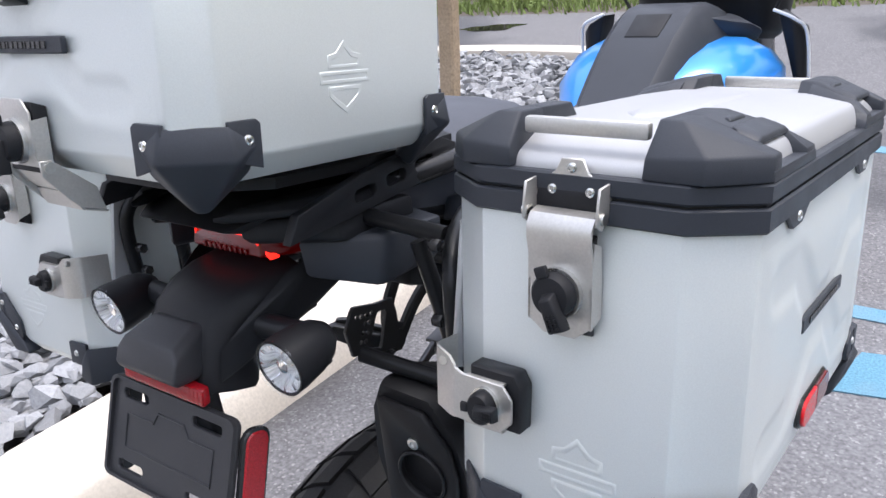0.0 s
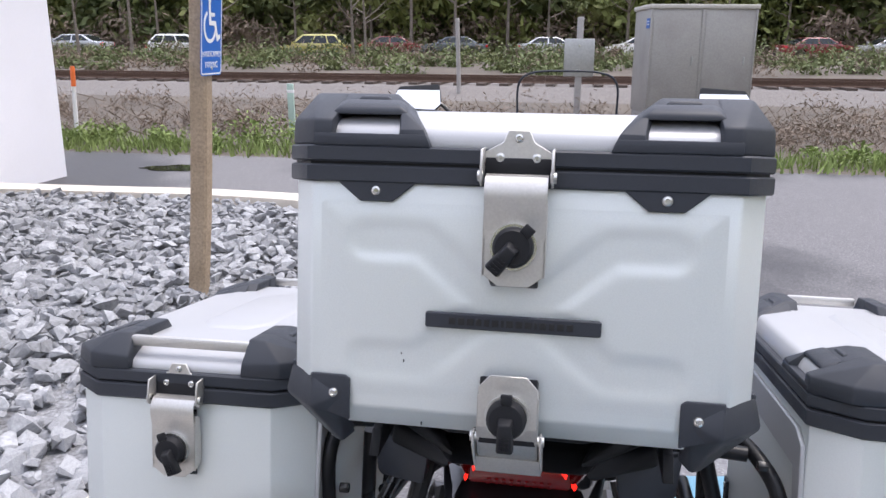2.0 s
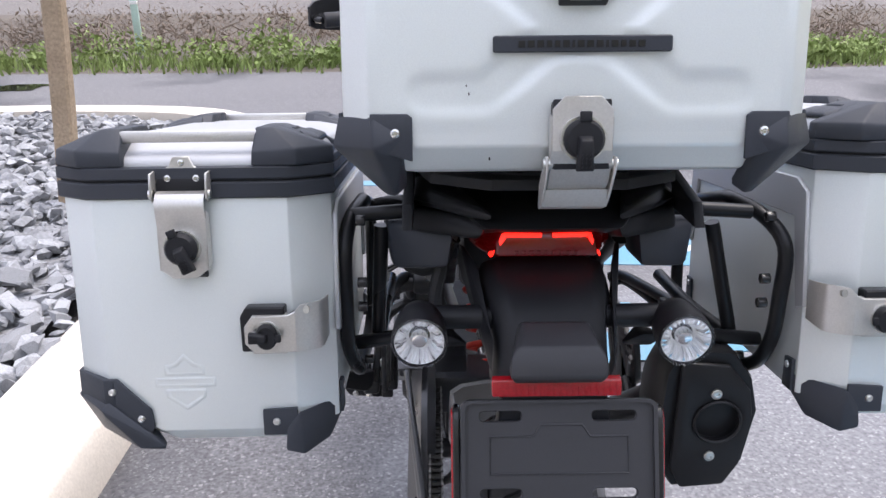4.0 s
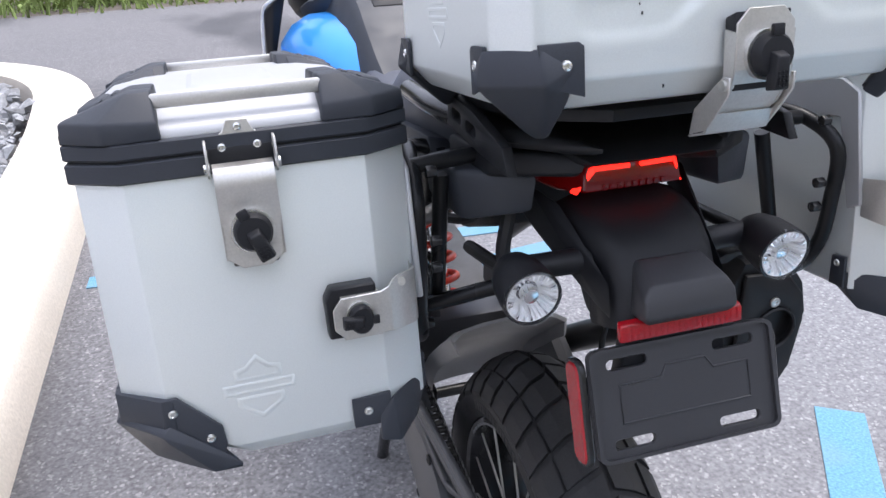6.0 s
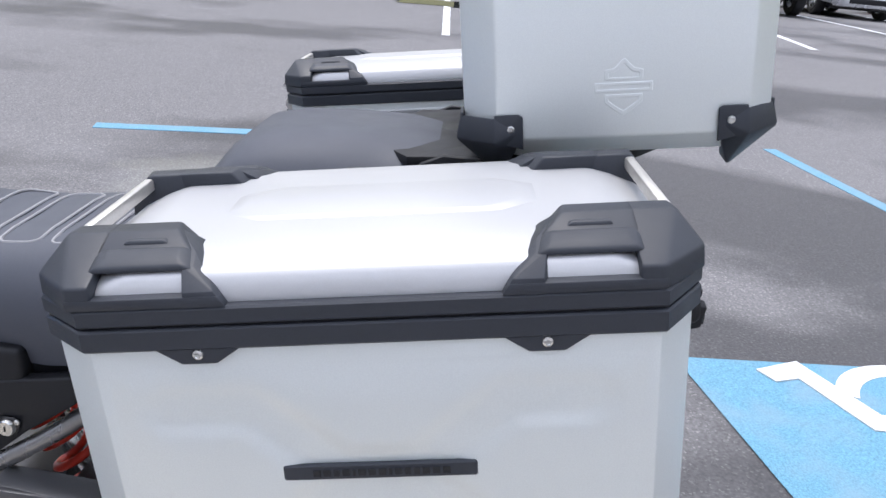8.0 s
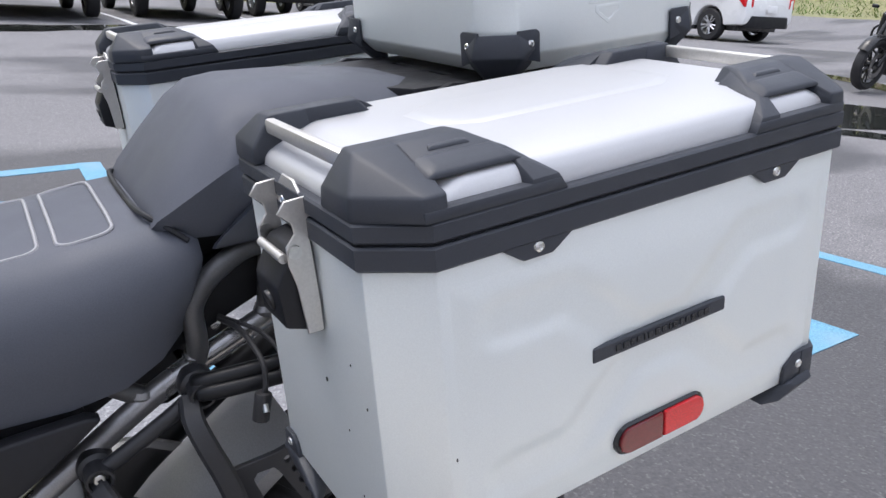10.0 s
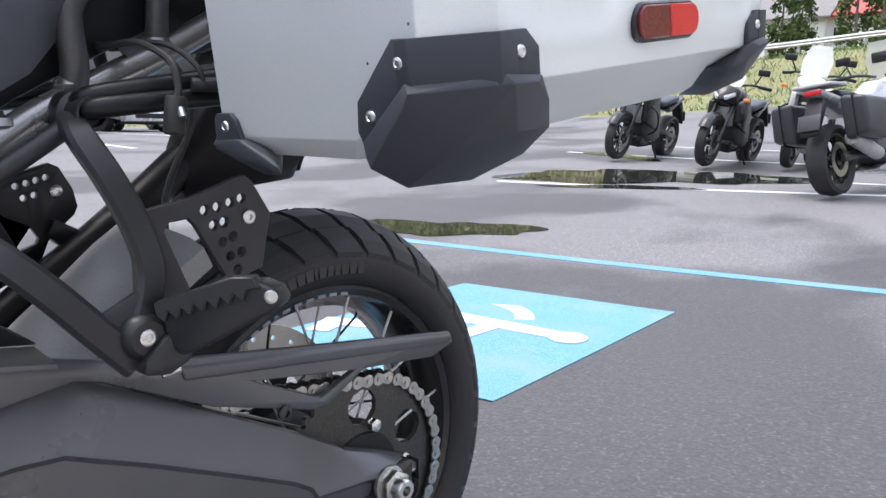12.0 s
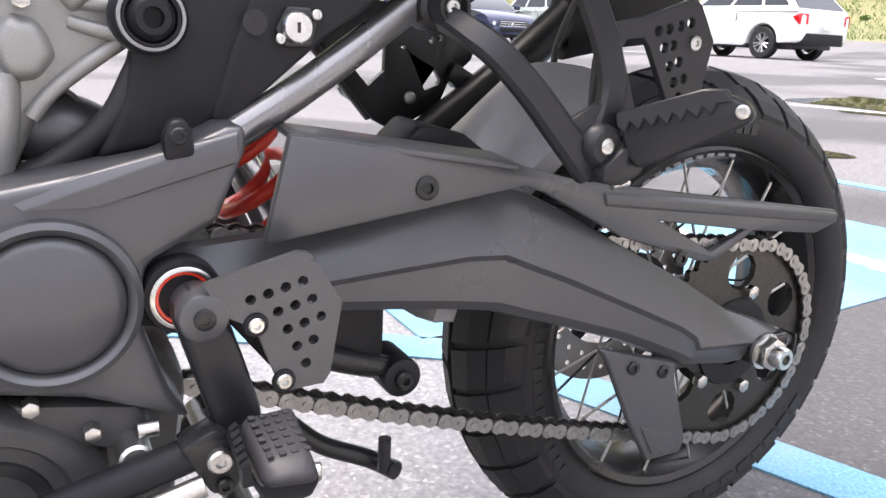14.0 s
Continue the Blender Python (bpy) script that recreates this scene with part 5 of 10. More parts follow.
def parked_bike(x, y, turn, paint, label, screen=0.3, cases=False, sport=False, amber=True, lean=9.0):
    """A parked motorcycle facing local +y, leaning on its side stand."""
    t = thing("motorcycle", label, "motorcycle", pose(x, y, gz(x, y), 0, -lean, turn), "parked motorcycles")
    bike_wheel(0.76, 0.31, 0.12, t)
    bike_wheel(-0.74, 0.31, 0.18, t)
    h = 0.0 if sport else 0.10
    for s in (-1, 1):
        part("fork", rod((s * 0.10, 0.76, 0.31), (s * 0.10, 0.44, 0.86 + h), 0.026, n=10), GLOSS, t)
        part("swingarm", hull([(s * 0.12 + u, yy, zz) for u in (-0.02, 0.02) for yy, zz in ((-0.78, 0.28), (-0.78, 0.35), (-0.1, 0.36), (-0.1, 0.48))], 0.01), GLOSS, t)
        part("handlebar", pipe([(s * 0.04, 0.36, 0.98 + h), (s * 0.2, 0.34, 1.02 + h), (s * 0.38, 0.22, 1.0 + h)], 0.014, 8, 3), GLOSS, t)
        part("grip", rod((s * 0.28, 0.285, 1.01 + h), (s * 0.41, 0.20, 0.995 + h), 0.02, n=8), BLACK, t)
        mi = part("mirror", hull([(s * 0.33 + u, 0.34 + v, 1.17 + h + w) for u in (-0.07, 0.07) for v in (-0.012, 0.03) for w in (-0.03, 0.045)], 0.015), BLACK, t)
        part("stalk", rod((s * 0.24, 0.31, 1.02 + h), (s * 0.31, 0.35, 1.15 + h), 0.008, n=6), GLOSS, mi)
        part("indicator", hull([(s * (0.24 + u), 0.58 + v, 0.84 + h + w) for u in (0, 0.07) for v in (-0.03, 0.03) for w in (-0.02, 0.02)], 0.012), AMBER if amber else GLOSS, t, "amber indicator" if amber else "")
        part("headlight", hull([(s * u, v, w + h) for u, v, w in ((0.03, 0.70, 0.86), (0.14, 0.62, 0.92), (0.15, 0.60, 0.87), (0.05, 0.70, 0.80), (0.03, 0.62, 0.86))], 0.008), LAMP, t, "clear headlight")
        part("side_fairing", hull([(s * (0.13 + u), yy, zz) for u in (0, 0.07) for yy, zz in ((0.52, 0.78 + h), (0.5, 0.55), (0.1, 0.42), (0.0, 0.62), (0.22, 0.88 + h))], 0.02), paint, t)
        part("footrest", rod((s * 0.14, -0.16, 0.36), (s * 0.26, -0.16, 0.36), 0.014, n=8), GLOSS, t)
        if not sport:
            part("crash_bar", pipe([(s * 0.12, 0.36, 0.78), (s * 0.30, 0.38, 0.68), (s * 0.30, 0.30, 0.46), (s * 0.14, 0.24, 0.34)], 0.014, 8, 4), GLOSS, t)
    part("front_mudguard", turned([(-0.07, 0.325), (-0.05, 0.345), (0, 0.355), (0.05, 0.345), (0.07, 0.325), (0.05, 0.335), (-0.05, 0.335)], "x", (0, 0.76, 0.31), 14, True, radians(30), radians(150)), paint, t)
    part("nose", hull([(s * u, v, w + h) for s in (-1, 1) for u, v, w in ((0.05, 0.72, 0.82), (0.17, 0.56, 0.96), (0.14, 0.52, 0.74), (0.05, 0.58, 1.0), (0.16, 0.40, 0.9))], 0.03), paint, t)
    sc = part("windscreen", hull([(s * u, v + o, w + h) for s in (-1, 1) for o in (0, 0.008) for u, v, w in ((0.15, 0.52, 0.98), (0.11, 0.42, 0.98 + screen), (0.17, 0.45, 0.98 + screen * 0.5))]), SCREEN, t, "clear windscreen")
    sc.visible_shadow = False
    part("tank", hull([(s * u, v, w + h * 0.6) for s in (-1, 1) for u, v, w in ((0.06, 0.40, 0.88), (0.16, 0.30, 0.86), (0.17, 0.22, 0.72), (0.14, -0.08, 0.70), (0.10, -0.1, 0.84), (0.07, 0.12, 0.97), (0.12, 0.26, 0.94))], 0.035, 3), paint, t)
    part("engine", hull([(s * u, v, w) for s in (-1, 1) for u, v, w in ((0.17, 0.28, 0.30), (0.20, 0.05, 0.26), (0.16, -0.18, 0.32), (0.15, -0.12, 0.56), (0.17, 0.3, 0.62), (0.12, 0.36, 0.46))], 0.03), ENGINE, t)
    part("radiator", box(0, 0.43, 0.62, 0.30, 0.04, 0.26, 0.01), BLACK, t)
    part("belly_pan", hull([(s * u, v, w) for s in (-1, 1) for u, v, w in ((0.10, 0.42, 0.28), (0.13, -0.2, 0.20), (0.14, 0.34, 0.34), (0.10, 0.3, 0.17))], 0.02), paint, t)
    part("seat", hull([(s * u, v, w + h * 0.5) for s in (-1, 1) for u, v, w in ((0.10, -0.05, 0.76), (0.15, -0.25, 0.76), (0.13, -0.55, 0.84), (0.10, -0.75, 0.85), (0.12, -0.7, 0.78), (0.12, -0.2, 0.68))], 0.03), SEAT, t)
    part("tail", hull([(s * u, v, w + h * 0.5) for s in (-1, 1) for u, v, w in ((0.13, -0.3, 0.66), (0.13, -0.62, 0.76), (0.07, -0.98, 0.86), (0.07, -0.98, 0.80), (0.11, -0.5, 0.62))], 0.02), paint, t)
    tl = part("tail_light", box(0, -0.985, 0.82 + h * 0.5, 0.14, 0.03, 0.04, 0.008), RED, t, "red tail light")
    part("rear_mudguard", hull([(s * u, v, w) for s in (-1, 1) for u, v, w in ((0.07, -0.95, 0.78 + h * 0.5), (0.08, -1.1, 0.52), (0.08, -1.08, 0.50), (0.07, -0.88, 0.78))], 0.01), BLACK, t)
    part("number_plate", box(0, 0, 0, 0.19, 0.008, 0.14, 0.004, m=pose(0, -1.085, 0.62, -20)), HOLDER, t, "blank dark number plate holder")
    part("silencer", rod((0.20, -0.30, 0.34), (0.22, -0.82, 0.48), 0.06, 0.065, 14, 0.01), GLOSS if not cases else GALV, t)
    part("side_stand", rod((-0.12, 0.0, 0.3), (-0.25, -0.05, -0.035), 0.013, n=8), GLOSS, t)
    part("radiator_guard", box(0, 0.462, 0.62, 0.26, 0.012, 0.22, 0.004), GREYCAST, t)
    if cases:
        for s in (-1, 1):
            c = part("side_case", hull([(s * u, v, w) for u, v, w in ((0.20, -0.42, 0.80), (0.42, -0.44, 0.78), (0.44, -0.46, 0.46), (0.20, -0.5, 0.44), (0.20, -0.98, 0.82), (0.40, -0.96, 0.80), (0.41, -0.92, 0.50), (0.20, -0.9, 0.46))], 0.035, 3), CASEBLACK, t, "black hard side case")
            part("seam", hull([(s * u, v, w) for u, v, w in ((0.30, -0.428, 0.806), (0.31, -0.432, 0.806), (0.30, -0.985, 0.82), (0.31, -0.985, 0.82), (0.31, -0.93, 0.46), (0.31, -0.46, 0.44))]), GLOSS, c)
        rk = part("luggage_rack", box(0, -0.86, 0.93, 0.34, 0.30, 0.03, 0.012), GALV, t, "silver luggage rack")
        for k in range(3):
            part("slot", box(-0.1 + 0.1 * k, -0.88, 0.9475, 0.05, 0.18, 0.004), GLOSS, rk)
        part("dash_screen", box(0, 0.38, 1.16 + h, 0.16, 0.03, 0.10, 0.012), GLOSS, t)
    return t


parked_bike(4.85, -9.55, 4, GLOSS, "black touring motorcycle with a tall screen and side bars", 0.34, False, False, False)
parked_bike(3.5, -9.35, 4, GLOSS, "black sport motorcycle with amber indicators", 0.22, False, True, True)
parked_bike(2.72, -9.75, 8, BIKEWHITE, "white and black touring motorcycle with a tall screen", 0.36, False, False, True)
parked_bike(1.25, -7.35, 172, BIKESILVER, "silver and black touring motorcycle with black side cases", 0.34, True, False, True)


# ---- the luggage: three aluminium cases on the bike's carriers, which tip a little forward ----
LUG = pose(0, -0.3025, 1.1236, -8.2, 0, 0)


def flip(bm, s):
    """Mirrors a part across its case's middle for the other side of the bike."""
    if s < 0:
        bmesh.ops.transform(bm, matrix=Matrix.Diagonal((-1, 1, 1, 1)), verts=bm.verts)
    return bm


def octagon(x0, y0, x1, y1, cuts, grow=0.0):
    """A rectangle with its corners cut off; cuts: (along x, along y) for the corners x0y0, x1y0, x1y1, x0y1."""
    (a, b), (c, d), (e, f), (g, h) = cuts
    k = grow * 0.4
    x0, y0, x1, y1 = x0 - grow, y0 - grow, x1 + grow, y1 + grow
    return [(x0 + a + k, y0), (x1 - c - k, y0), (x1, y0 + d + k), (x1, y1 - f - k), (x1 - e - k, y1), (x0 + g + k, y1), (x0, y1 - h - k), (x0, y0 + b + k)]


def ring_at(poly, z):
    return [(x, y, z) for x, y in poly]


def band(poly_out, poly_in, z0, z1, bev=0.0015):
    """A closed frame between two outlines."""
    bm = bmesh.new()
    rows = [[bm.verts.new((x, y, z)) for x, y in p] for p, z in ((poly_out, z0), (poly_out, z1), (poly_in, z1), (poly_in, z0))]
    n = len(poly_out)
    for i in range(4):
        a, b = rows[i], rows[(i + 1) % 4]
        for k in range(n):
            bm.faces.new((a[k], a[(k + 1) % n], b[(k + 1) % n], b[k]))
    bmesh.ops.recalc_face_normals(bm, faces=bm.faces)
    return bevel(bm, bev, 1, 60)


def smoothstep(a, b, x):
    t = min(1, max(0, (x - a) / (b - a)))
    return t * t * (3 - 2 * t)


def pressed_panel(width, height, arm, depth=0.004, nx=104, nz=64):
    """The broad side of a case: a thin sheet with a large X pressed into it, in x and z about its middle, facing -y."""
    bm = bmesh.new()
    rows = []
    ax, az, bar = arm
    for j in range(nz + 1):
        row = []
        for i in range(nx + 1):
            x, z = (i / nx - 0.5) * width, (j / nz - 0.5) * height
            d = 1.0
            for side in (-1, 1):
                # one arm: level at the middle, then slanting out to a short level end
                pts = [(0, side * bar * 0.35), (ax * 0.20, side * bar * 0.40), (ax * 0.62, side * az), (ax, side * az)]
                for (p, q), (r, s) in zip(pts, pts[1:]):
                    t = max(0, min(1, ((abs(x) - p) * (r - p) + (z - q) * (s - q)) / ((r - p) ** 2 + (s - q) ** 2)))
                    d = min(d, math.hypot(abs(x) - p - t * (r - p), z - q - t * (s - q)))
            rim = min(width / 2 - abs(x), (height / 2 - abs(z)) * 1.2)
            h = depth * smoothstep(bar * 0.45, bar * 1.25, d) * smoothstep(0, 0.046, rim)
            row.append(bm.verts.new((x, 0.0003 - 0.0008 * smoothstep(0, 0.02, rim) - h, z)))
        rows.append(row)
    for a, b in zip(rows, rows[1:]):
        for i in range(nx):
            bm.faces.new((a[i], a[i + 1], b[i + 1], b[i]))
    return bm


def shield(size, m, k=1.0):
    """A plain pressed emblem: the outline of a shield crossed by a bar."""
    s = size / 2
    up = [(-0.66 * s, 0.60 * s), (-0.34 * s, 0.66 * s), (0, s), (0.34 * s, 0.66 * s), (0.66 * s, 0.60 * s), (0.66 * s, 0.24 * s), (-0.66 * s, 0.24 * s)]
    up_in = [(-0.52 * s, 0.48 * s), (-0.28 * s, 0.52 * s), (0, 0.80 * s), (0.28 * s, 0.52 * s), (0.52 * s, 0.48 * s), (0.52 * s, 0.34 * s), (-0.52 * s, 0.34 * s)]
    bm = plate(up, 0.0008, "z", 0, [up_in], bev=0.0006)
    low = [(-0.66 * s, -0.24 * s), (0.66 * s, -0.24 * s), (0.66 * s, -0.52 * s), (0.36 * s, -0.76 * s), (0, -s), (-0.36 * s, -0.76 * s), (-0.66 * s, -0.52 * s)]
    low_in = [(-0.52 * s, -0.36 * s), (0.52 * s, -0.36 * s), (0.50 * s, -0.48 * s), (0.30 * s, -0.62 * s), (0, -0.82 * s), (-0.30 * s, -0.62 * s), (-0.50 * s, -0.48 * s)]
    put_in(bm, plate(low, 0.0008, "z", 0, [low_in], bev=0.0006))
    put_in(bm, plate([(-s, -0.17 * s), (s, -0.17 * s), (s, 0.17 * s), (-s, 0.17 * s)], 0.0009, "z", 0, [[(-0.88 * s, -0.06 * s), (0.88 * s, -0.06 * s), (0.88 * s, 0.06 * s), (-0.88 * s, 0.06 * s)]], bev=0.0005))
    bmesh.ops.transform(bm, matrix=m @ Matrix.Diagonal((1, 1, k, 1)), verts=bm.verts)
    return bm


def corner_cap(m):
    """A moulded corner of a lid: an upright wall, facets rising to a flat ridge, and a lashing loop over a window in its long side.
    a runs along the long side, b inwards, z up from the lid's band."""
    wall, top = 0.0235, 0.052
    rise = lambda b: wall + (b - 0.001) * (top - wall) / 0.055
    # the corner block
    bm = hull([(0.030, 0, 0), (0, 0.034, 0), (0, 0.078, 0), (0.046, 0, 0), (0.046, 0.078, 0),
               (0.031, 0.001, wall), (0.001, 0.034, wall), (0.001, 0.077, wall - 0.004), (0.046, 0.001, wall),
               (0.015, 0.056, top), (0.017, 0.075, top), (0.046, 0.056, top), (0.046, 0.075, top)], 0.0024)
    # slope above the window, up to the ridge
    put_in(bm, hull([(0.040, 0.033, rise(0.033)), (0.102, 0.033, rise(0.033)), (0.040, 0.056, top), (0.088, 0.056, top), (0.040, 0.075, top), (0.085, 0.075, top),
                     (0.040, 0.033, 0.029), (0.104, 0.033, 0.029), (0.040, 0.075, 0.030), (0.098, 0.075, 0.030)], 0.0022))
    # sill under the window
    put_in(bm, hull([(0.030, 0, 0), (0.128, 0, 0), (0.030, 0.014, 0), (0.128, 0.014, 0), (0.030, 0, 0.0110), (0.124, 0, 0.0110), (0.030, 0.010, 0.0110), (0.124, 0.010, 0.0110)], 0.0012))
    # far end, falling towards the lid's edge
    put_in(bm, hull([(0.102, 0, 0), (0.128, 0, 0), (0.100, 0.062, 0), (0.128, 0.062, 0), (0.103, 0.001, 0.015), (0.122, 0.001, 0.0155), (0.100, 0.018, 0.0335), (0.107, 0.018, 0.0315), (0.119, 0.010, 0.020),
                     (0.096, 0.034, 0.0405), (0.105, 0.034, 0.0375), (0.088, 0.062, 0.050), (0.100, 0.062, 0.040), (0.118, 0.062, 0.020)], 0.0022))
    # the loop's bar, a little proud of the slope
    put_in(bm, hull([(0.040, 0.015, 0.0290), (0.108, 0.015, 0.0290), (0.046, 0.016, 0.0352), (0.100, 0.016, 0.0352), (0.050, 0.022, 0.0395), (0.097, 0.022, 0.0395), (0.050, 0.034, 0.0446), (0.095, 0.034, 0.0446),
                     (0.042, 0.038, 0.0430), (0.100, 0.038, 0.0415), (0.040, 0.036, 0.030), (0.108, 0.036, 0.030)], 0.0018))
    # lip of the slit over the loop
    put_in(bm, hull([(0.056, 0.041, rise(0.041)), (0.086, 0.041, rise(0.041)), (0.058, 0.047, rise(0.047)), (0.084, 0.047, rise(0.047)), (0.058, 0.0425, rise(0.0425) + 0.003), (0.082, 0.0425, rise(0.0425) + 0.003),
                     (0.060, 0.046, rise(0.046) + 0.002), (0.080, 0.046, rise(0.046) + 0.002)], 0.0008))
    bmesh.ops.transform(bm, matrix=m, verts=bm.verts)
    return bm


def frame_of(o, a, b):
    """A pose from an origin, the way of the first axis and of the second; the third is up."""
    a, b = Vector(a), Vector(b)
    return Matrix(((a.x, b.x, 0, o[0]), (a.y, b.y, 0, o[1]), (0, 0, 1, o[2]), (0, 0, 0, 1)))


def knob(m, turn, parent, s=1):
    """The rubber-capped lock of a latch: a round flap with a thumb bar, facing -y."""
    bm = turned([(0, 0), (0, 0.0155), (-0.010, 0.0152), (-0.013, 0.013), (-0.013, 0)], "y", n=24, close=False)
    t = Matrix.Rotation(radians(turn), 4, "Y")
    put_in(bm, hull([(x * w, y, z) for x in (-1, 1) for w, y, z in ((0.006, -0.010, 0.004), (0.007, -0.010, -0.024), (0.0045, -0.021, 0.000), (0.006, -0.019, -0.023))], 0.0015), t)
    put_in(bm, box(0, -0.012, 0.017, 0.009, 0.004, 0.008, 0.001), t)
    for i in range(3):
        for j in range(4):
            put_in(bm, box(-0.003 + 0.003 * i, -0.0203, -0.011 - 0.003 * j, 0.0014, 0.0014, 0.0014), t)
    bmesh.ops.transform(bm, matrix=m, verts=bm.verts)
    k = part("lock_knob", flip(bm, s), BLACK, parent, "black rubber lock flap")
    bm = turned([(-0.004, 0.0155), (-0.004, 0.0175), (0.004, 0.0175), (0.004, 0.0155)], "y", n=24)
    bmesh.ops.transform(bm, matrix=m, verts=bm.verts)
    part("lock_ring", flip(bm, s), NUT, k)
    return k


def rivet(m, parent, s=1, r=0.0042, name="rivet"):
    bm = turned([(0, 0), (0, r), (-0.0012, r * 0.85), (-0.0018, r * 0.5), (-0.0012, r * 0.4), (-0.0012, 0)], "y", n=14, close=False)
    bmesh.ops.transform(bm, matrix=m, verts=bm.verts)
    return part(name, flip(bm, s), NUT, parent)


def lid_latch(m, parent, s=1, turn=35.0, mount=0.0):
    """The closed steel latch at a lid's edge, about the middle of its rivets, facing -y."""
    bm = plate([(-0.026, -0.004), (0.026, -0.004), (0.026, 0.004), (0.012, 0.012), (0.008, 0.021), (-0.008, 0.021), (-0.012, 0.012), (-0.026, 0.004)], 0.0022, "y", -0.004, bev=0.0006)
    bmesh.ops.transform(bm, matrix=m, verts=bm.verts)
    latch = part("latch", flip(bm, s), STEEL, parent, "brushed steel lid latch")
    for sx in (-1, 1):
        bm = plate([(-0.018, 0.006), (0.004, 0.008), (0.004, -0.004), (-0.006, -0.016), (-0.014, -0.022), (-0.021, -0.018), (-0.020, -0.006)], 0.002, "x", sx * 0.0265 - 0.001, bev=0.0005)
        bmesh.ops.transform(bm, matrix=m, verts=bm.verts)
        part("hinge_ear", flip(bm, s), STEEL, latch)
        rivet(m @ Matrix.Translation((sx * 0.0138, -0.004, 0.0)), latch, s, 0.0038)
        bm = rod((sx * 0.025, -0.014, -0.014), (sx * 0.0295, -0.014, -0.014), 0.0042, n=12)
        bmesh.ops.transform(bm, matrix=m, verts=bm.verts)
        part("pin", flip(bm, s), NUT, latch)
    bm = box(0, -0.0032, -0.006, 0.05, 0.004, 0.012, 0.001)
    bmesh.ops.transform(bm, matrix=m, verts=bm.verts)
    part("backing", flip(bm, s), BLACK, latch)
    rivet(m @ Matrix.Translation((0, -0.0042, 0.015)), latch, s, 0.0036)
    # the long cover plate, bowed at its top
    w = 0.0235
    rows = [(-0.008, -0.012), (-0.016, -0.014), (-0.021, -0.021), (-0.021, -0.030), (-0.018, -0.042), (-0.0175, -0.060), (-0.017, -0.089)]
    bm = loft([[(x, y + d, z) for x in (-w, w) for d in ((0, 0.002) if x < 0 else (0.002, 0))] for y, z in rows])
    put_in(bm, hull([(x, y, z) for y in (-0.017, -0.015) for x, z in ((-w, -0.088), (w, -0.088), (-w + 0.012, -0.097), (w - 0.012, -0.097))]))
    bevel(bm, 0.0006, 1, 50)
    bmesh.ops.transform(bm, matrix=m, verts=bm.verts)
    part("cover_plate", flip(bm, s), STEEL, latch)
    for sx in (-1, 1):
        bm = plate([(-0.016, -0.030), (-0.006, -0.034), (-0.003, -0.060), (-0.003, -0.084), (-0.017, -0.089), (-0.0175, -0.06)], 0.0018, "x", sx * (w - 0.0006) - 0.0009)
        bmesh.ops.transform(bm, matrix=m, verts=bm.verts)
        part("side_plate", flip(bm, s), STEEL, latch)
    bm = hull([(x, y, z) for x in (-0.0185, 0.0185) for y, z in ((0, -0.028), (-0.014, -0.034), (0, -0.100), (-0.014, -0.094))], 0.0015)
    bmesh.ops.transform(bm, matrix=m, verts=bm.verts)
    part("latch_body", flip(bm, s), BLACK, latch)
    knob(m @ Matrix.Translation((0, -0.018, -0.066)), turn, latch, s)
    return latch


def open_latch(m, parent, s=1):
    """The fore latch, seen from its back: steel arms round a black moulded catch, facing -y."""
    bm = plate([(-0.026, -0.004), (0.026, -0.004), (0.026, 0.006), (0.010, 0.020), (-0.010, 0.020), (-0.026, 0.006)], 0.0022, "y", -0.004, bev=0.0006)
    bmesh.ops.transform(bm, matrix=m, verts=bm.verts)
    latch = part("fore_latch", flip(bm, s), STEEL, parent, "steel latch arms over a black catch")
    for sx in (-1, 1):
        rivet(m @ Matrix.Translation((sx * 0.0138, -0.004, 0.0)), latch, s, 0.0038)
        bm = plate([(-0.024, 0.004), (-0.018, 0.012), (0.002, 0.013), (0.002, 0.0), (-0.004, -0.010), (-0.003, -0.030), (-0.002, -0.060),
                    (-0.002, -0.088), (-0.014, -0.088), (-0.017, -0.050), (-0.021, -0.034), (-0.021, -0.020), (-0.014, -0.012), (-0.015, -0.004)], 0.002, "x", sx * 0.0275 - 0.001, bev=0.0006)
        bmesh.ops.transform(bm, matrix=m, verts=bm.verts)
        part("latch_arm", flip(bm, s), STEEL, latch)
        bm = rod((sx * 0.026, -0.016, -0.024), (sx * 0.0315, -0.016, -0.024), 0.0048, n=14)
        bmesh.ops.transform(bm, matrix=m, verts=bm.verts)
        part("pin", flip(bm, s), NUT, latch)
    bm = hull([(x, y, z) for x in (-0.0235, 0.0235) for y, z in ((0, -0.020), (-0.016, -0.024), (-0.030, -0.050), (-0.028, -0.082), (0, -0.092))], 0.003)
    bmesh.ops.transform(bm, matrix=m, verts=bm.verts)
    part("catch", flip(bm, s), BLACK, latch, "black moulded catch")
    bm = rod((0, -0.0270, -0.066), (0, -0.0310, -0.067), 0.008, n=20, bev=0.001)
    bmesh.ops.transform(bm, matrix=m, verts=bm.verts)
    part("button", flip(bm, s), GLOSS, latch)
    bm = rod((-0.022, -0.022, -0.030), (0.022, -0.022, -0.030), 0.0035, n=12)
    bmesh.ops.transform(bm, matrix=m, verts=bm.verts)
    part("catch_bar", flip(bm, s), STEEL, latch)
    return latch


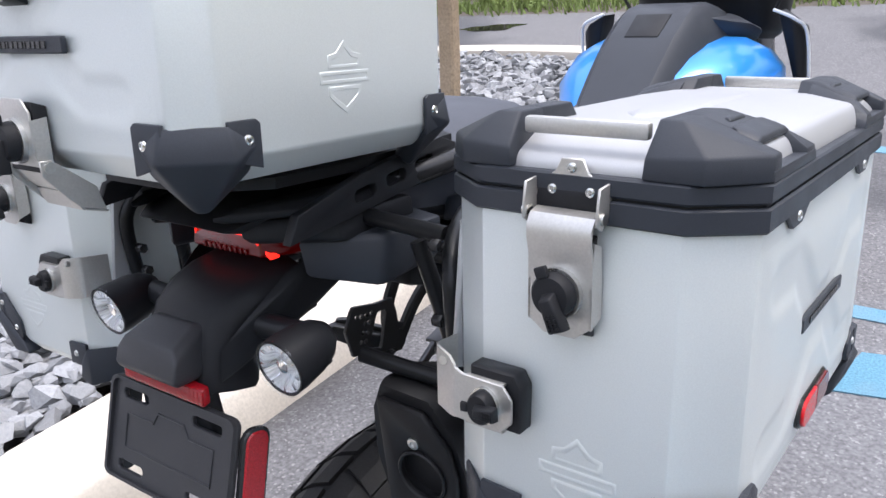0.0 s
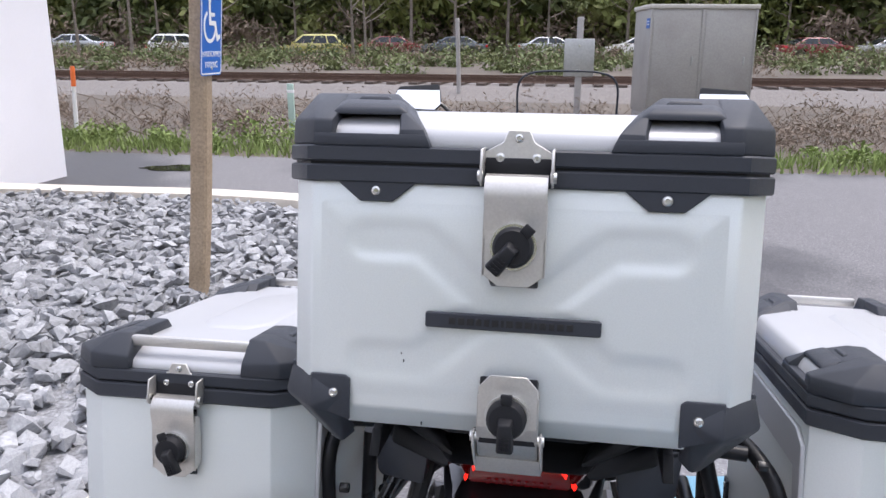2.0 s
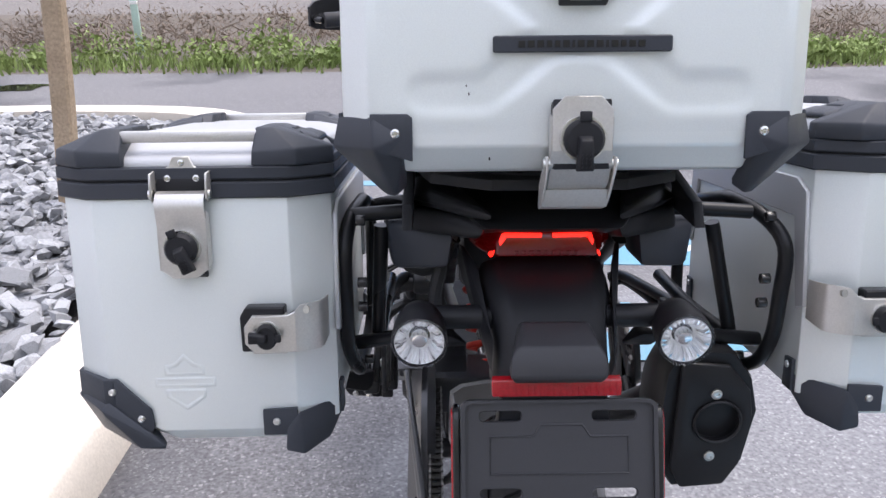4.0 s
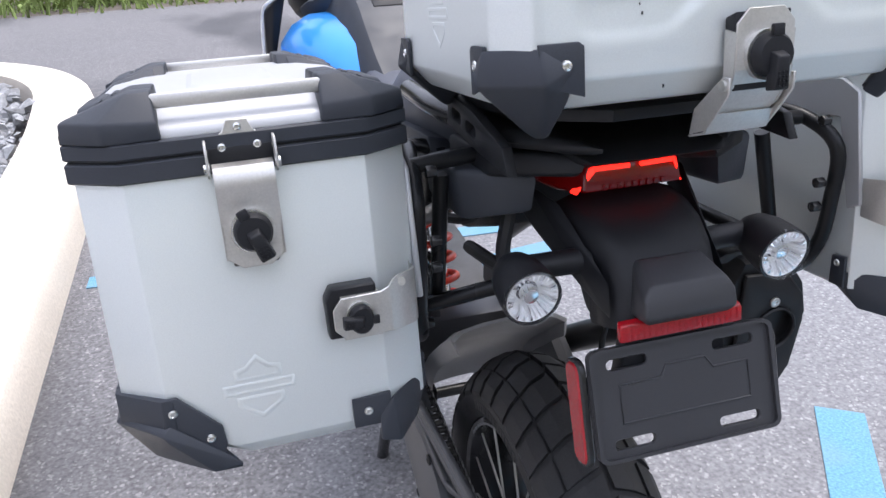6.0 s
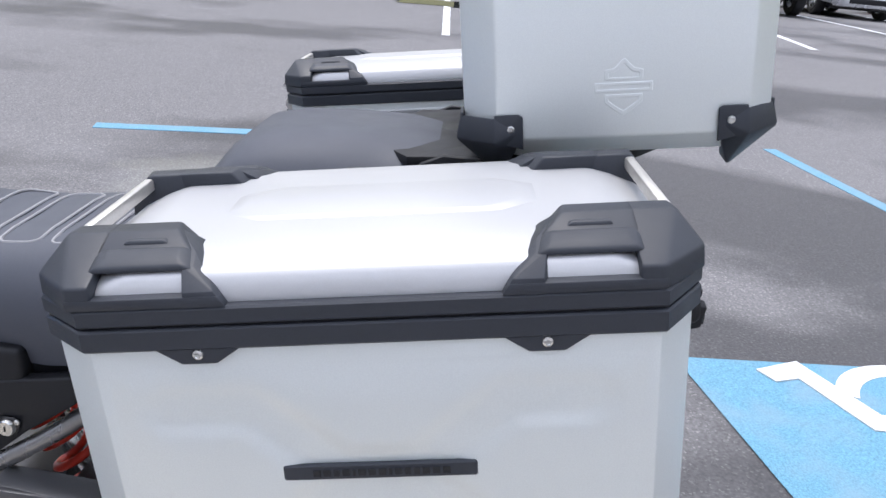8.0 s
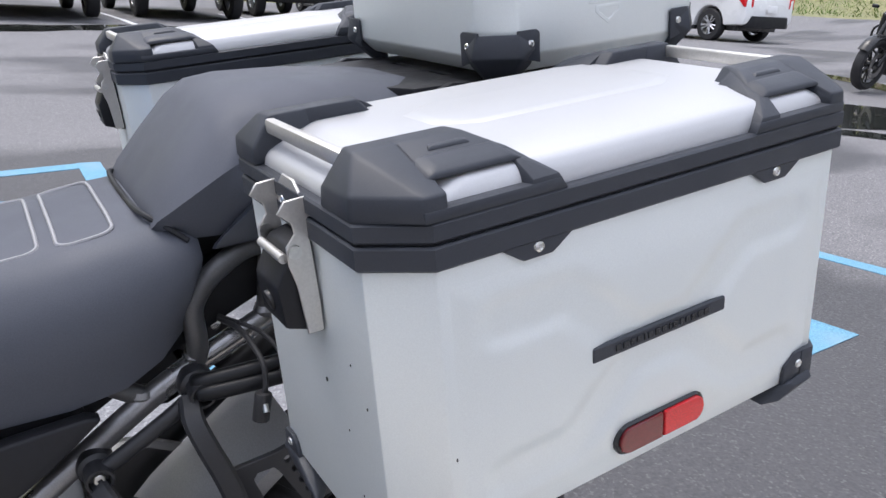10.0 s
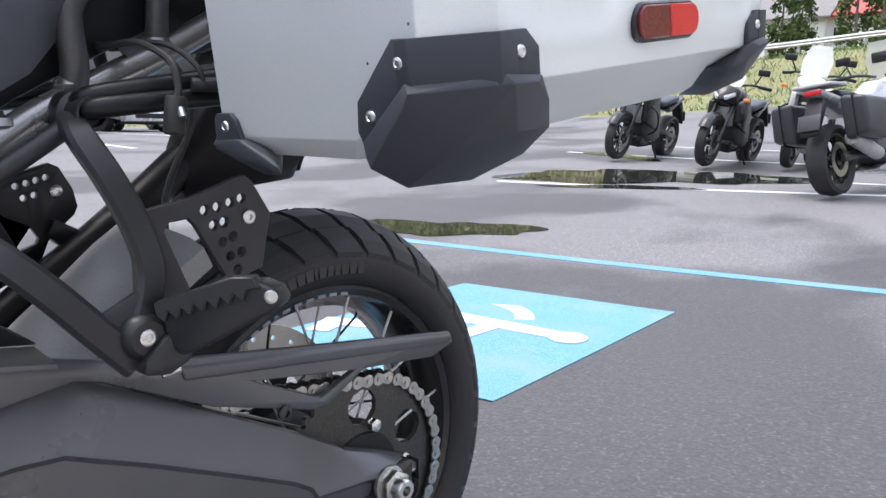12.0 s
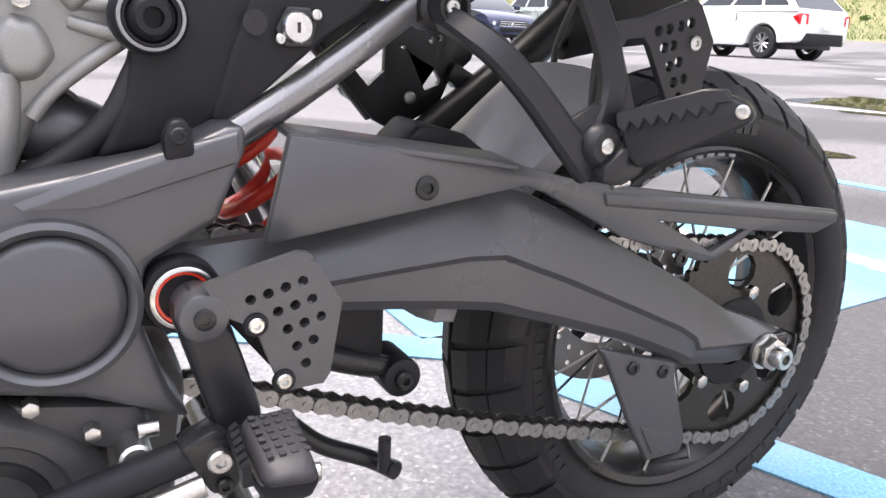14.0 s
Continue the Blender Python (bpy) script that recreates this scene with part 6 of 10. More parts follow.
def nameplate(m, length, parent, s=1):
    """A long dark badge with raised letters of the same colour, facing -y."""
    bm = plate(rounded(-length / 2, -0.0062, length / 2, 0.0062, 0.002), 0.0045, "y", -0.0055, bev=0.0010)
    bmesh.ops.transform(bm, matrix=m, verts=bm.verts)
    bar = part("badge", flip(bm, s), CAP, parent, "long dark badge with raised bars")
    widths = [5, 5, 5, 4, 4, 5, 2, 5, 5, 5, 2, 5, 4, 5, 5]
    x = -length * 0.36
    step = length * 0.72 / (sum(widths) + 2 * len(widths))
    for wd in widths:
        bm = box(x + wd * step / 2, -0.0060, 0, wd * step, 0.0010, 0.0052, 0.0002, 1)
        bmesh.ops.transform(bm, matrix=m, verts=bm.verts)
        part("badge_bar", flip(bm, s), GLOSS, bar)
        x += (wd + 2) * step
    return bar


def clamp(m, parent, s=1):
    """The lower lock: an eight-sided steel plate, its strap bent back round the carrier, a black block and a knob, facing -y, strap towards +x."""
    def put(name, bm, material, owner, label=""):
        bmesh.ops.transform(bm, matrix=m, verts=bm.verts)
        return part(name, flip(bm, s), material, owner, label)

    bm = plate([(-0.036, -0.022), (0.014, -0.021), (0.014, 0.021), (0.004, 0.017), (-0.038, 0.016), (-0.047, 0.006), (-0.047, -0.012)], 0.0025, "y", -0.022, bev=0.0008)
    lock = put("clamp", bm, STEEL, parent, "bent steel clamp with a black lock")
    # the strap, folded back in two bends, its upper tab taller
    rows = [(0.013, -0.0220, -0.021, 0.021), (0.020, -0.0205, -0.021, 0.027), (0.040, -0.0130, -0.020, 0.029), (0.0445, -0.0080, -0.019, 0.029), (0.0470, 0.0200, -0.016, 0.026)]
    put("strap", bevel(loft([[(x, y, z0), (x, y, z1), (x - 0.0004, y + 0.0026, z1), (x - 0.0004, y + 0.0026, z0)] for x, y, z0, z1 in rows]), 0.0005, 1, 50), STEEL, lock)
    for z in (0.0155, -0.0215):
        put("strap_edge", box(-0.018, -0.0145, z, 0.040, 0.014, 0.002, 0.0006), STEEL, lock)
    put("lock_block", plate([(-0.052, -0.022), (0.0, -0.022), (0.0, 0.024), (-0.014, 0.024), (-0.046, 0.024), (-0.053, 0.014)], 0.0165, "y", -0.017, bev=0.0015), BLACK, lock)
    put("pin", rod((0.027, -0.0165, 0.022), (0.0265, -0.0205, 0.0222), 0.0040, n=14), NUT, lock)
    knob(m @ Matrix.Translation((-0.020, -0.022, -0.003)) @ Matrix.Diagonal((0.84, 0.8, 0.84, 1)), 92, lock, s)
    return lock


def guard(points, ears, parent, s=1, rivets=()):
    """A dark steel corner guard at a case's bottom: a folded body with flat ears."""
    bm = hull(points, 0.002)
    for e in ears:
        put_in(bm, hull(e, 0.0008))
    g = part("corner_guard", flip(bm, s), CAP, parent, "dark moulded corner guard")
    for p, d in rivets:
        q = Vector((d[0], d[1], 0)).to_track_quat("-Y", "Z").to_matrix().to_4x4()
        rivet(Matrix.Translation(p) @ q, g, s)
    return g


def dents(parent, spots, s=1):
    """Small dark chips in the skin."""
    for p, r in spots:
        r *= 0.5
        bm = hull([(p[0] + dx * r, p[1] + dy * r, p[2] + dz * r * 1.6) for dx in (-0.6, 0.6) for dy in (-0.5, 0.5) for dz in (-1, 0.7)])
        part("scuff", flip(bm, s), BLACK, parent)


def pannier(s, seat, label, u1, lock_at, lock_up, emblem_at, latch_at):
    """A side case. u is outwards from the bike, v ahead, w up from its bottom; s is -1 on the bike's left."""
    ob = thing("pannier", label, "pannier case", seat, "side cases")
    v0, v1 = -0.2235, 0.2285
    du = 0.1375 - u1
    cuts = [(0.040, 0.030), (0.038, 0.030), (0.030, 0.036), (0.036, 0.032)]
    plan = octagon(-u1, v0, u1, v1, cuts)
    low = octagon(-0.110 + du, v0 + 0.010, 0.066 - du, v1 - 0.010, [(0.03, 0.03), (0.03, 0.03), (0.03, 0.03), (0.03, 0.03)])
    pts = ring_at(plan, 0.266)
    pts += [(x, y, 0.043) if x > 0 else (x, y, 0.016) for x, y in plan]
    pts += [(x, y, 0.014) for x, y in octagon(-u1 + 0.012, v0, 0.080 - du, v1, [(0.03, 0.02)] * 4)]
    pts += ring_at(low, 0.0)
    body = part("body", flip(hull(pts, 0.004, 3), s), ALU, ob, "dull silver aluminium box")
    inner = octagon(-u1 + 0.02, v0 + 0.02, u1 - 0.02, v1 - 0.02, cuts)
    part("lower_rim", flip(band(octagon(-u1, v0, u1, v1, cuts, 0.0045), inner, 0.2575, 0.2740), s), CAP, ob, "dark plastic rim band")
    part("lid_rim", flip(band(octagon(-u1, v0, u1, v1, cuts, 0.0045), inner, 0.2760, 0.2890), s), CAP, ob, "dark plastic rim band")
    part("seal", flip(band(octagon(-u1, v0, u1, v1, cuts, 0.001), inner, 0.273, 0.277, 0), s), BLACK, ob)
    # tongues of the rim with their rivets, on the outer side
    face = Matrix.Rotation(radians(90), 4, "Z")
    for v in (-0.1175, 0.1175):
        bm = plate([(v - 0.030, 0.2585), (v - 0.012, 0.2465), (v + 0.012, 0.2465), (v + 0.030, 0.2585)], 0.0035, "x", u1, bev=0.0008)
        part("rim_tongue", flip(bm, s), CAP, ob)
        rivet(Matrix.Translation((u1 + 0.0035, v, 0.254)) @ face, ob, s)
    # the lid's pressed top: a low tray, shoulders rising from it, and a flat middle with two shallow steps
    bm = hull([*ring_at(octagon(-u1 + 0.003, v0 + 0.003, u1 - 0.003, v1 - 0.003, cuts), 0.283), *ring_at(octagon(-u1 + 0.004, v0 + 0.005, u1 - 0.004, v1 - 0.005, cuts), 0.297), *ring_at(octagon(-u1 + 0.010, v0 + 0.030, u1 - 0.010, v1 - 0.030, cuts), 0.3085),
               *ring_at(octagon(-0.090 + du, v0 + 0.050, 0.090 - du, v1 - 0.050, [(0.02, 0.03)] * 4), 0.3145)], 0.005, 3)
    lid = part("lid", flip(bm, s), LIDALU, ob, "pale silver pressed lid")
    rise = hull([*ring_at(octagon(-0.050 + du, -0.125, 0.046 - du, 0.125, [(0.02, 0.03)] * 4), 0.3138), *ring_at(octagon(-0.042 + du, -0.112, 0.038 - du, 0.112, [(0.02, 0.03)] * 4), 0.3166)], 0.0010)
    part("pressed_rib", flip(rise, s), LIDALU, lid)
    g = 0.0045
    for su, a_dir, corner in ((1, (0, 1), (u1 + g, v0 - g)), (1, (0, -1), (u1 + g, v1 + g)), (-1, (0, 1), (-u1 - g, v0 - g)), (-1, (0, -1), (-u1 - g, v1 + g))):
        m = frame_of((corner[0], corner[1], 0.2890), (0, a_dir[1], 0), (-su, 0, 0)) @ Matrix.Diagonal((1.09, 1 - du * 4, 0.70, 1))
        part("lid_corner", flip(corner_cap(m), s), CAP, ob, "dark grey lid corner with lashing loop")
    for v in (v0 + 0.014, v1 - 0.014):
        bm = box(0, v, 0.3170, 0.140 - 2 * du, 0.0085, 0.0115, 0.0025)
        part("carry_bar", flip(bm, s), STEEL, ob, "flat brushed steel bar")
    # broad outer side
    bm = pressed_panel(0.380, 0.200, (0.146, 0.062, 0.0205), 0.0029)
    bmesh.ops.transform(bm, matrix=Matrix.Translation((u1, 0, 0.1475)) @ face, verts=bm.verts)
    part("pressed_side", flip(bm, s), ALU, ob)
    nameplate(Matrix.Translation((u1 - 0.001, 0.002, 0.1555)) @ face, 0.139, ob, s)
    # oval reflector; its retro-reflected glint is painted as a brighter red rear half
    bm = plate(rounded(-0.049, 0.056, 0.049, 0.084, 0.0135, 6), 0.006, "x", u1, bev=0.0015)
    refl = part("reflector", flip(bm, s), GLOSS, ob, "oval red reflector in a dark frame")
    for y0, y1, lens in ((-0.046, -0.001, RED), (0.001, 0.046, TAIL)):
        out = [(max(y0, min(y1, y)), z) for y, z in rounded(-0.046, 0.0585, 0.046, 0.0815, 0.011, 6)]
        out = [q for k, q in enumerate(out) if q != out[k - 1]]
        part("reflector_lens", flip(plate(out, 0.0055, "x", u1 + 0.003, bev=0.0008), s), lens, refl, "ribbed red lens")
    # rear latch, fore latch, rear clamp
    lid_latch(Matrix.Translation((latch_at, v0, 0.278)), ob, s, -22 * s)
    open_latch(Matrix.Translation((latch_at, v1, 0.276)) @ Matrix.Rotation(radians(180), 4, "Z"), ob, s)
    clamp(Matrix.Translation((lock_at, v0, lock_up)) @ Matrix.Diagonal((-0.84, 1, 1, 1)), ob, s)
    bm = shield(0.062, Matrix.Translation((emblem_at, v0 + 0.0001, 0.067)) @ Matrix.Rotation(radians(90), 4, "X"), 0.5)
    part("emblem", flip(bm, s), ALU, ob, "plain pressed shield emblem")
    # corner guards
    for e, v in ((-1, v0), (1, v1)):
        w = v - e * 0.0
        G = lambda u, d, h: (u - du, w + e * d, max(h, -0.019 if e > 0 else 0.026 if d < -0.04 else -0.005))
        guard([G(*q) for q in ((0.062, 0.005, 0.004), (0.060, 0.0045, 0.014), (0.100, 0.0055, 0.048), (0.107, 0.010, 0.042), (0.102, 0.010, 0.034), (0.070, 0.010, -0.001), (0.1425, -0.033, 0.049), (0.1475, -0.035, 0.043), (0.1475, -0.058, 0.042),
                               (0.144, -0.066, 0.046), (0.143, -0.074, 0.030), (0.134, -0.086, 0.012), (0.112, -0.086, -0.006), (0.092, -0.056, -0.019), (0.080, -0.010, -0.016), (0.118, -0.020, 0.010), (0.136, -0.050, 0.014)) + (() if e > 0 else ((0.046, 0.006, 0.000), (0.047, 0.004, -0.011), (0.050, -0.012, -0.011)))],
              [[G(u, d, h) for d in (0.0, 0.0042) for u, h in ((0.106, 0.044), (0.103, 0.070), (0.100, 0.0725), (0.091, 0.0725), (0.058, 0.038), (0.056, 0.020), (0.064, 0.004), (0.084, 0.012))],
               [G(u, d, h) for u in (0.137, 0.1417) for d, h in ((-0.028, 0.042), (-0.068, 0.044), (-0.031, 0.066), (-0.040, 0.0725), (-0.056, 0.0725), (-0.068, 0.062))],
               [G(0.094, d, h) for d in (0.0, 0.0050) for h in (0.040, 0.0722)] + [G(0.1035, 0.0050, h) for h in (0.040, 0.0722)] + [G(u, -0.046, h) for u in (0.136, 0.1425) for h in (0.040, 0.0722)] + [G(0.1425, -0.030, h) for h in (0.040, 0.0722)]],
              ob, s, [(G(0.0960, 0.0042, 0.059), (0, e)), (G(0.0690, 0.0042, 0.029), (0, e)), (G(0.1418, -0.049, 0.060), (1, 0))])
        H = lambda u, d, h: (u + du, w + e * d, h)
        if e > 0:
            shape = ((-0.112, 0.006, 0.006), (-0.074, 0.006, 0.012), (-0.070, 0.008, 0.003), (-0.030, 0.008, -0.003), (-0.026, 0.008, -0.011), (-0.052, 0.004, -0.012), (-0.100, -0.020, -0.008), (-0.138, -0.034, 0.018), (-0.138, -0.034, 0.034), (-0.108, 0.004, 0.012), (-0.100, -0.050, -0.005), (-0.138, -0.060, 0.020))
            lug, eye = ((-0.108, 0.006), (-0.106, 0.027), (-0.102, 0.031), (-0.086, 0.031), (-0.080, 0.026), (-0.074, 0.008)), (-0.0925, 0.0042, 0.0215)
        else:
            shape = ((-0.086, 0.005, 0.016), (-0.084, 0.008, -0.008), (-0.104, 0.006, -0.014), (-0.128, -0.024, -0.008), (-0.140, -0.034, 0.018), (-0.140, -0.034, 0.036), (-0.100, 0.005, 0.034), (-0.100, -0.050, -0.006), (-0.138, -0.060, 0.020))
            lug, eye = ((-0.062, 0.008), (-0.062, 0.036), (-0.098, 0.008), (-0.098, 0.038)), (-0.076, 0.0042, 0.023)
        guard([H(*q) for q in shape],
              [[H(u, d, h) for d in (0.0, 0.0042) for u, h in lug],
               [H(u, d, h) for u in (-0.1375, -0.1415) for d, h in ((-0.034, 0.016), (-0.034, 0.052), (-0.056, 0.016), (-0.054, 0.050))]],
              ob, s, [(H(*eye), (0, e)), (H(-0.1418, -0.045, 0.043), (-1, 0))])
    # mounting rail on the inner side
    bm = plate([(-0.205, 0.115), (-0.19, 0.235), (-0.165, 0.247), (0.165, 0.247), (0.19, 0.235), (0.205, 0.115), (0.185, 0.108), (0.165, 0.205), (-0.165, 0.205), (-0.185, 0.108)], 0.005, "x", -u1 - 0.005, bev=0.0015)
    part("mounting_plate", flip(bm, s), LIDALU, ob, "pale pressed mounting plate")
    return ob


left_pannier = pannier(-1, pose(-0.3576, 0.017, 0.7463, -8.1, 0, 1.2), "broad dull silver aluminium side case with dark corners", 0.1345, -0.089, 0.126, 0.019, 0.005)
dents(left_pannier, [((0.090, 0.2292, 0.150), 0.0014), ((0.070, 0.2292, 0.175), 0.0012), ((0.052, 0.2292, 0.112), 0.0012), ((0.100, 0.2292, 0.080), 0.0012),
                     ((0.020, 0.2292, 0.140), 0.0022), ((0.1385, 0.19, 0.120), 0.0016), ((0.064, 0.2292, 0.06), 0.0012)], -1)
pannier(1, pose(0.390, 0.020, 0.7645, -8.3, 0, -0.9), "narrower dull silver aluminium side case above the silencer", 0.1125, -0.073, 0.118, 0.008, 0.0)


def top_case():
    ob = thing("top_case", "dull silver aluminium top case on the rear rack", "top case", LUG)
    x1, y0, y1 = 0.187, 0.0, 0.306
    cuts = [(0.022, 0.027), (0.022, 0.027), (0.035, 0.033), (0.035, 0.033)]
    plan = octagon(-x1, y0, x1, y1, cuts)
    under = octagon(-x1 + 0.036, y0 + 0.032, x1 - 0.036, y1 - 0.032, [(0.03, 0.03)] * 4)
    part("body", hull([*ring_at(plan, 0.176), *ring_at(plan, -0.011), *ring_at(octagon(-x1 + 0.018, y0 + 0.019, x1 - 0.018, y1 - 0.019, cuts), -0.031), *ring_at(under, -0.034)], 0.0025, 3), ALU, ob, "dull silver aluminium box")
    inner = octagon(-x1 + 0.02, y0 + 0.02, x1 - 0.02, y1 - 0.02, cuts)
    rim = octagon(-x1, y0, x1, y1, cuts, 0.0045)
    part("lower_rim", band(rim, inner, 0.1715, 0.1855), CAP, ob, "dark plastic rim band")
    part("lid_rim", band(rim, inner, 0.1875, 0.2005), CAP, ob, "dark plastic rim band")
    part("seal", band(octagon(-x1, y0, x1, y1, cuts, 0.001), inner, 0.185, 0.188, 0), BLACK, ob)
    for x in (-0.111, 0.111):
        bm = plate([(x - 0.032, 0.1725), (x - 0.013, 0.1570), (x + 0.013, 0.1570), (x + 0.032, 0.1725)], 0.0035, "y", y0 - 0.0035, bev=0.0008)
        part("rim_tongue", bm, CAP, ob)
        rivet(Matrix.Translation((x, y0 - 0.0035, 0.1655)), ob)
    for sx in (-1, 1):
        bm = plate([(0.105, 0.1725), (0.120, 0.158), (0.138, 0.158), (0.153, 0.1725)], 0.0035, "x", sx * (x1 + 0.00175) - 0.00175, bev=0.0008)
        part("rim_tongue", bm, CAP, ob)
        rivet(Matrix.Translation((sx * (x1 + 0.0035), 0.129, 0.1655)) @ Matrix.Rotation(radians(90 * sx), 4, "Z"), ob)
    bm = hull([*ring_at(octagon(-x1 + 0.004, y0 + 0.004, x1 - 0.004, y1 - 0.004, cuts), 0.197), *ring_at(octagon(-x1 + 0.006, y0 + 0.006, x1 - 0.006, y1 - 0.006, cuts), 0.214), *ring_at(octagon(-x1 + 0.018, y0 + 0.018, x1 - 0.018, y1 - 0.018, cuts), 0.2225),
               *ring_at(octagon(-x1 + 0.045, y0 + 0.040, x1 - 0.045, y1 - 0.040, [(0.02, 0.03)] * 4), 0.231)], 0.005, 3)
    part("lid", bm, LIDALU, ob, "pale silver pressed lid")
    g = 0.0045
    for cx, cy, ax, by in ((-x1 - g, y0 - g, 1, 1), (x1 + g, y0 - g, -1, 1), (-x1 - g, y1 + g, 1, -1), (x1 + g, y1 + g, -1, -1)):
        m = frame_of((cx, cy, 0.2005), (ax, 0, 0), (0, by, 0)) @ Matrix.Diagonal((0.96, 0.96, 0.86, 1))
        part("lid_corner", corner_cap(m), CAP, ob, "dark grey lid corner with lashing loop")
    bm = pressed_panel(0.326, 0.168, (0.118, 0.049, 0.0165), 0.0019)
    bmesh.ops.transform(bm, matrix=Matrix.Translation((0, y0, 0.078)), verts=bm.verts)
    part("pressed_side", bm, ALU, ob)
    nameplate(Matrix.Translation((0, y0 - 0.003, 0.0665)), 0.136, ob)
    lid_latch(Matrix.Translation((0, y0 - 0.001, 0.194)), ob, 1, 40)
    # lower lock: a steel cover with a stirrup under it
    bm = hull([(x, y, z) for x in (-0.0225, 0.0225) for y, z in ((-0.002, 0.022), (-0.014, 0.026), (-0.002, -0.028), (-0.014, -0.028))], 0.0015)
    body = part("lock_block", bm, BLACK, ob, "black lock block under a steel cover")
    bm = plate([(-0.0232, -0.014), (0.0232, -0.014), (0.0232, 0.018), (0.014, 0.028), (-0.014, 0.028), (-0.0232, 0.018)], 0.002, "y", -0.0175, bev=0.0006)
    part("cover_plate", bm, STEEL, body)
    # the plate's lower half leans in under the case
    bm = loft([[(-0.0232, y, z), (0.0232, y, z), (0.0232, y + 0.002, z), (-0.0232, y + 0.002, z)] for y, z in ((-0.0175, -0.013), (-0.0150, -0.022), (-0.0020, -0.040), (0.0080, -0.048))])
    part("cover_foot", bevel(bm, 0.0004, 1, 50), STEEL, body)
    for sx in (-1, 1):
        part("side_plate", plate([(-0.0175, 0.012), (-0.004, 0.014), (-0.004, -0.020), (0.006, -0.034), (0.008, -0.046), (-0.003, -0.040), (-0.0150, -0.022)], 0.0018, "x", sx * 0.0228 - 0.0009), STEEL, body)
        part("stirrup_arm", plate([(-0.017, -0.018), (-0.008, -0.018), (0.026, -0.044), (0.032, -0.064), (0.010, -0.058), (0.0, -0.048), (-0.016, -0.030)], 0.002, "x", sx * 0.0262 - 0.001, bev=0.0005), STEEL, body)
        part("pin", rod((sx * 0.0215, -0.010, -0.024), (sx * 0.0290, -0.010, -0.024), 0.0042, n=12), NUT, body)
    bm = loft([[(-0.0265, y, z), (0.0265, y, z), (0.0265, y + 0.0024, z + 0.001), (-0.0265, y + 0.0024, z + 0.001)] for y, z in ((0.004, -0.046), (0.007, -0.054), (0.012, -0.061), (0.032, -0.066))])
    part("stirrup", bevel(bm, 0.0005, 1, 50), STEEL, body)
    knob(Matrix.Translation((0, -0.0175, -0.004)), 0, body)
    for sx in (-1, 1):
        t = Matrix.Translation((sx * (x1 - 0.0004), 0.150, 0.037)) @ Matrix.Rotation(radians(90 * sx), 4, "Z") @ Matrix.Rotation(radians(90), 4, "X")
        part("emblem", shield(0.056, t), ALU, ob, "plain pressed shield emblem")
    for sx in (-1, 1):
        for e, v in ((-1, y0), (1, y1)):
            X = lambda x: sx * (x1 - x)
            Y = lambda y: v - e * y
            guard([(X(0.050), Y(-0.004), -0.002), (X(0.026), Y(-0.004), 0.013), (X(-0.004), Y(0.030), 0.013), (X(-0.004), Y(0.054), -0.002), (X(0.026), Y(-0.010), -0.012), (X(-0.010), Y(0.030), -0.012),
                   (X(0.048), Y(0.002), -0.022), (X(0.004), Y(0.052), -0.022), (X(0.042), Y(0.030), -0.054), (X(0.034), Y(0.036), -0.054), (X(0.052), Y(0.040), -0.046)],
                  [[(X(a), Y(b), c) for a, b, c in ((0.024, -0.0005, -0.012), (0.024, -0.004, -0.012), (0.057, -0.0005, -0.022), (0.057, -0.004, -0.022), (0.057, -0.0005, 0.012), (0.057, -0.004, 0.012),
                                                   (0.053, -0.0005, 0.015), (0.053, -0.004, 0.015), (0.024, -0.0005, 0.015), (0.024, -0.004, 0.015))],
                   [(X(a), Y(b), c) for a, b, c in ((-0.0005, 0.030, -0.012), (-0.004, 0.030, -0.012), (-0.0005, 0.058, -0.020), (-0.004, 0.058, -0.020), (-0.0005, 0.058, 0.012), (-0.004, 0.058, 0.012),
                                                   (-0.0005, 0.054, 0.015), (-0.004, 0.054, 0.015), (-0.0005, 0.030, 0.015), (-0.004, 0.030, 0.015))]],
                  ob, 1, [((X(0.0435), Y(-0.0042), 0.000), (0, e)), ((X(-0.0042), Y(0.046), 0.001), (sx, 0))])
    return ob


case = top_case()
dents(case, [((-0.088, -0.001, 0.036), 0.0012), ((-0.086, -0.001, 0.030), 0.0016), ((-0.07, -0.002, -0.02), 0.0018)])


# ---- the motorcycle: y ahead, upright on its stand, rear wheel over the origin ----
bike = thing("motorcycle", "adventure motorcycle with grey seat and bright blue tank", "motorcycle")
WY, WZ = -0.010, 0.328


# -- rear wheel --
def tyre_profile():
    """Across (x) and radius of the rear tyre."""
    half = [(0.056, 0.216), (0.068, 0.222), (0.075, 0.234), (0.0775, 0.246), (0.0745, 0.258), (0.065, 0.2695), (0.050, 0.2815), (0.028, 0.2945)]
    return [(-x, r) for x, r in half] + [(0, 0.3005)] + half[::-1] + [(0.0, 0.205)]


wheel = part("rear_wheel", turned(tyre_profile(), "x", (0, WY, WZ), 96), RUBBER, bike, "black road tyre on a spoked rim")


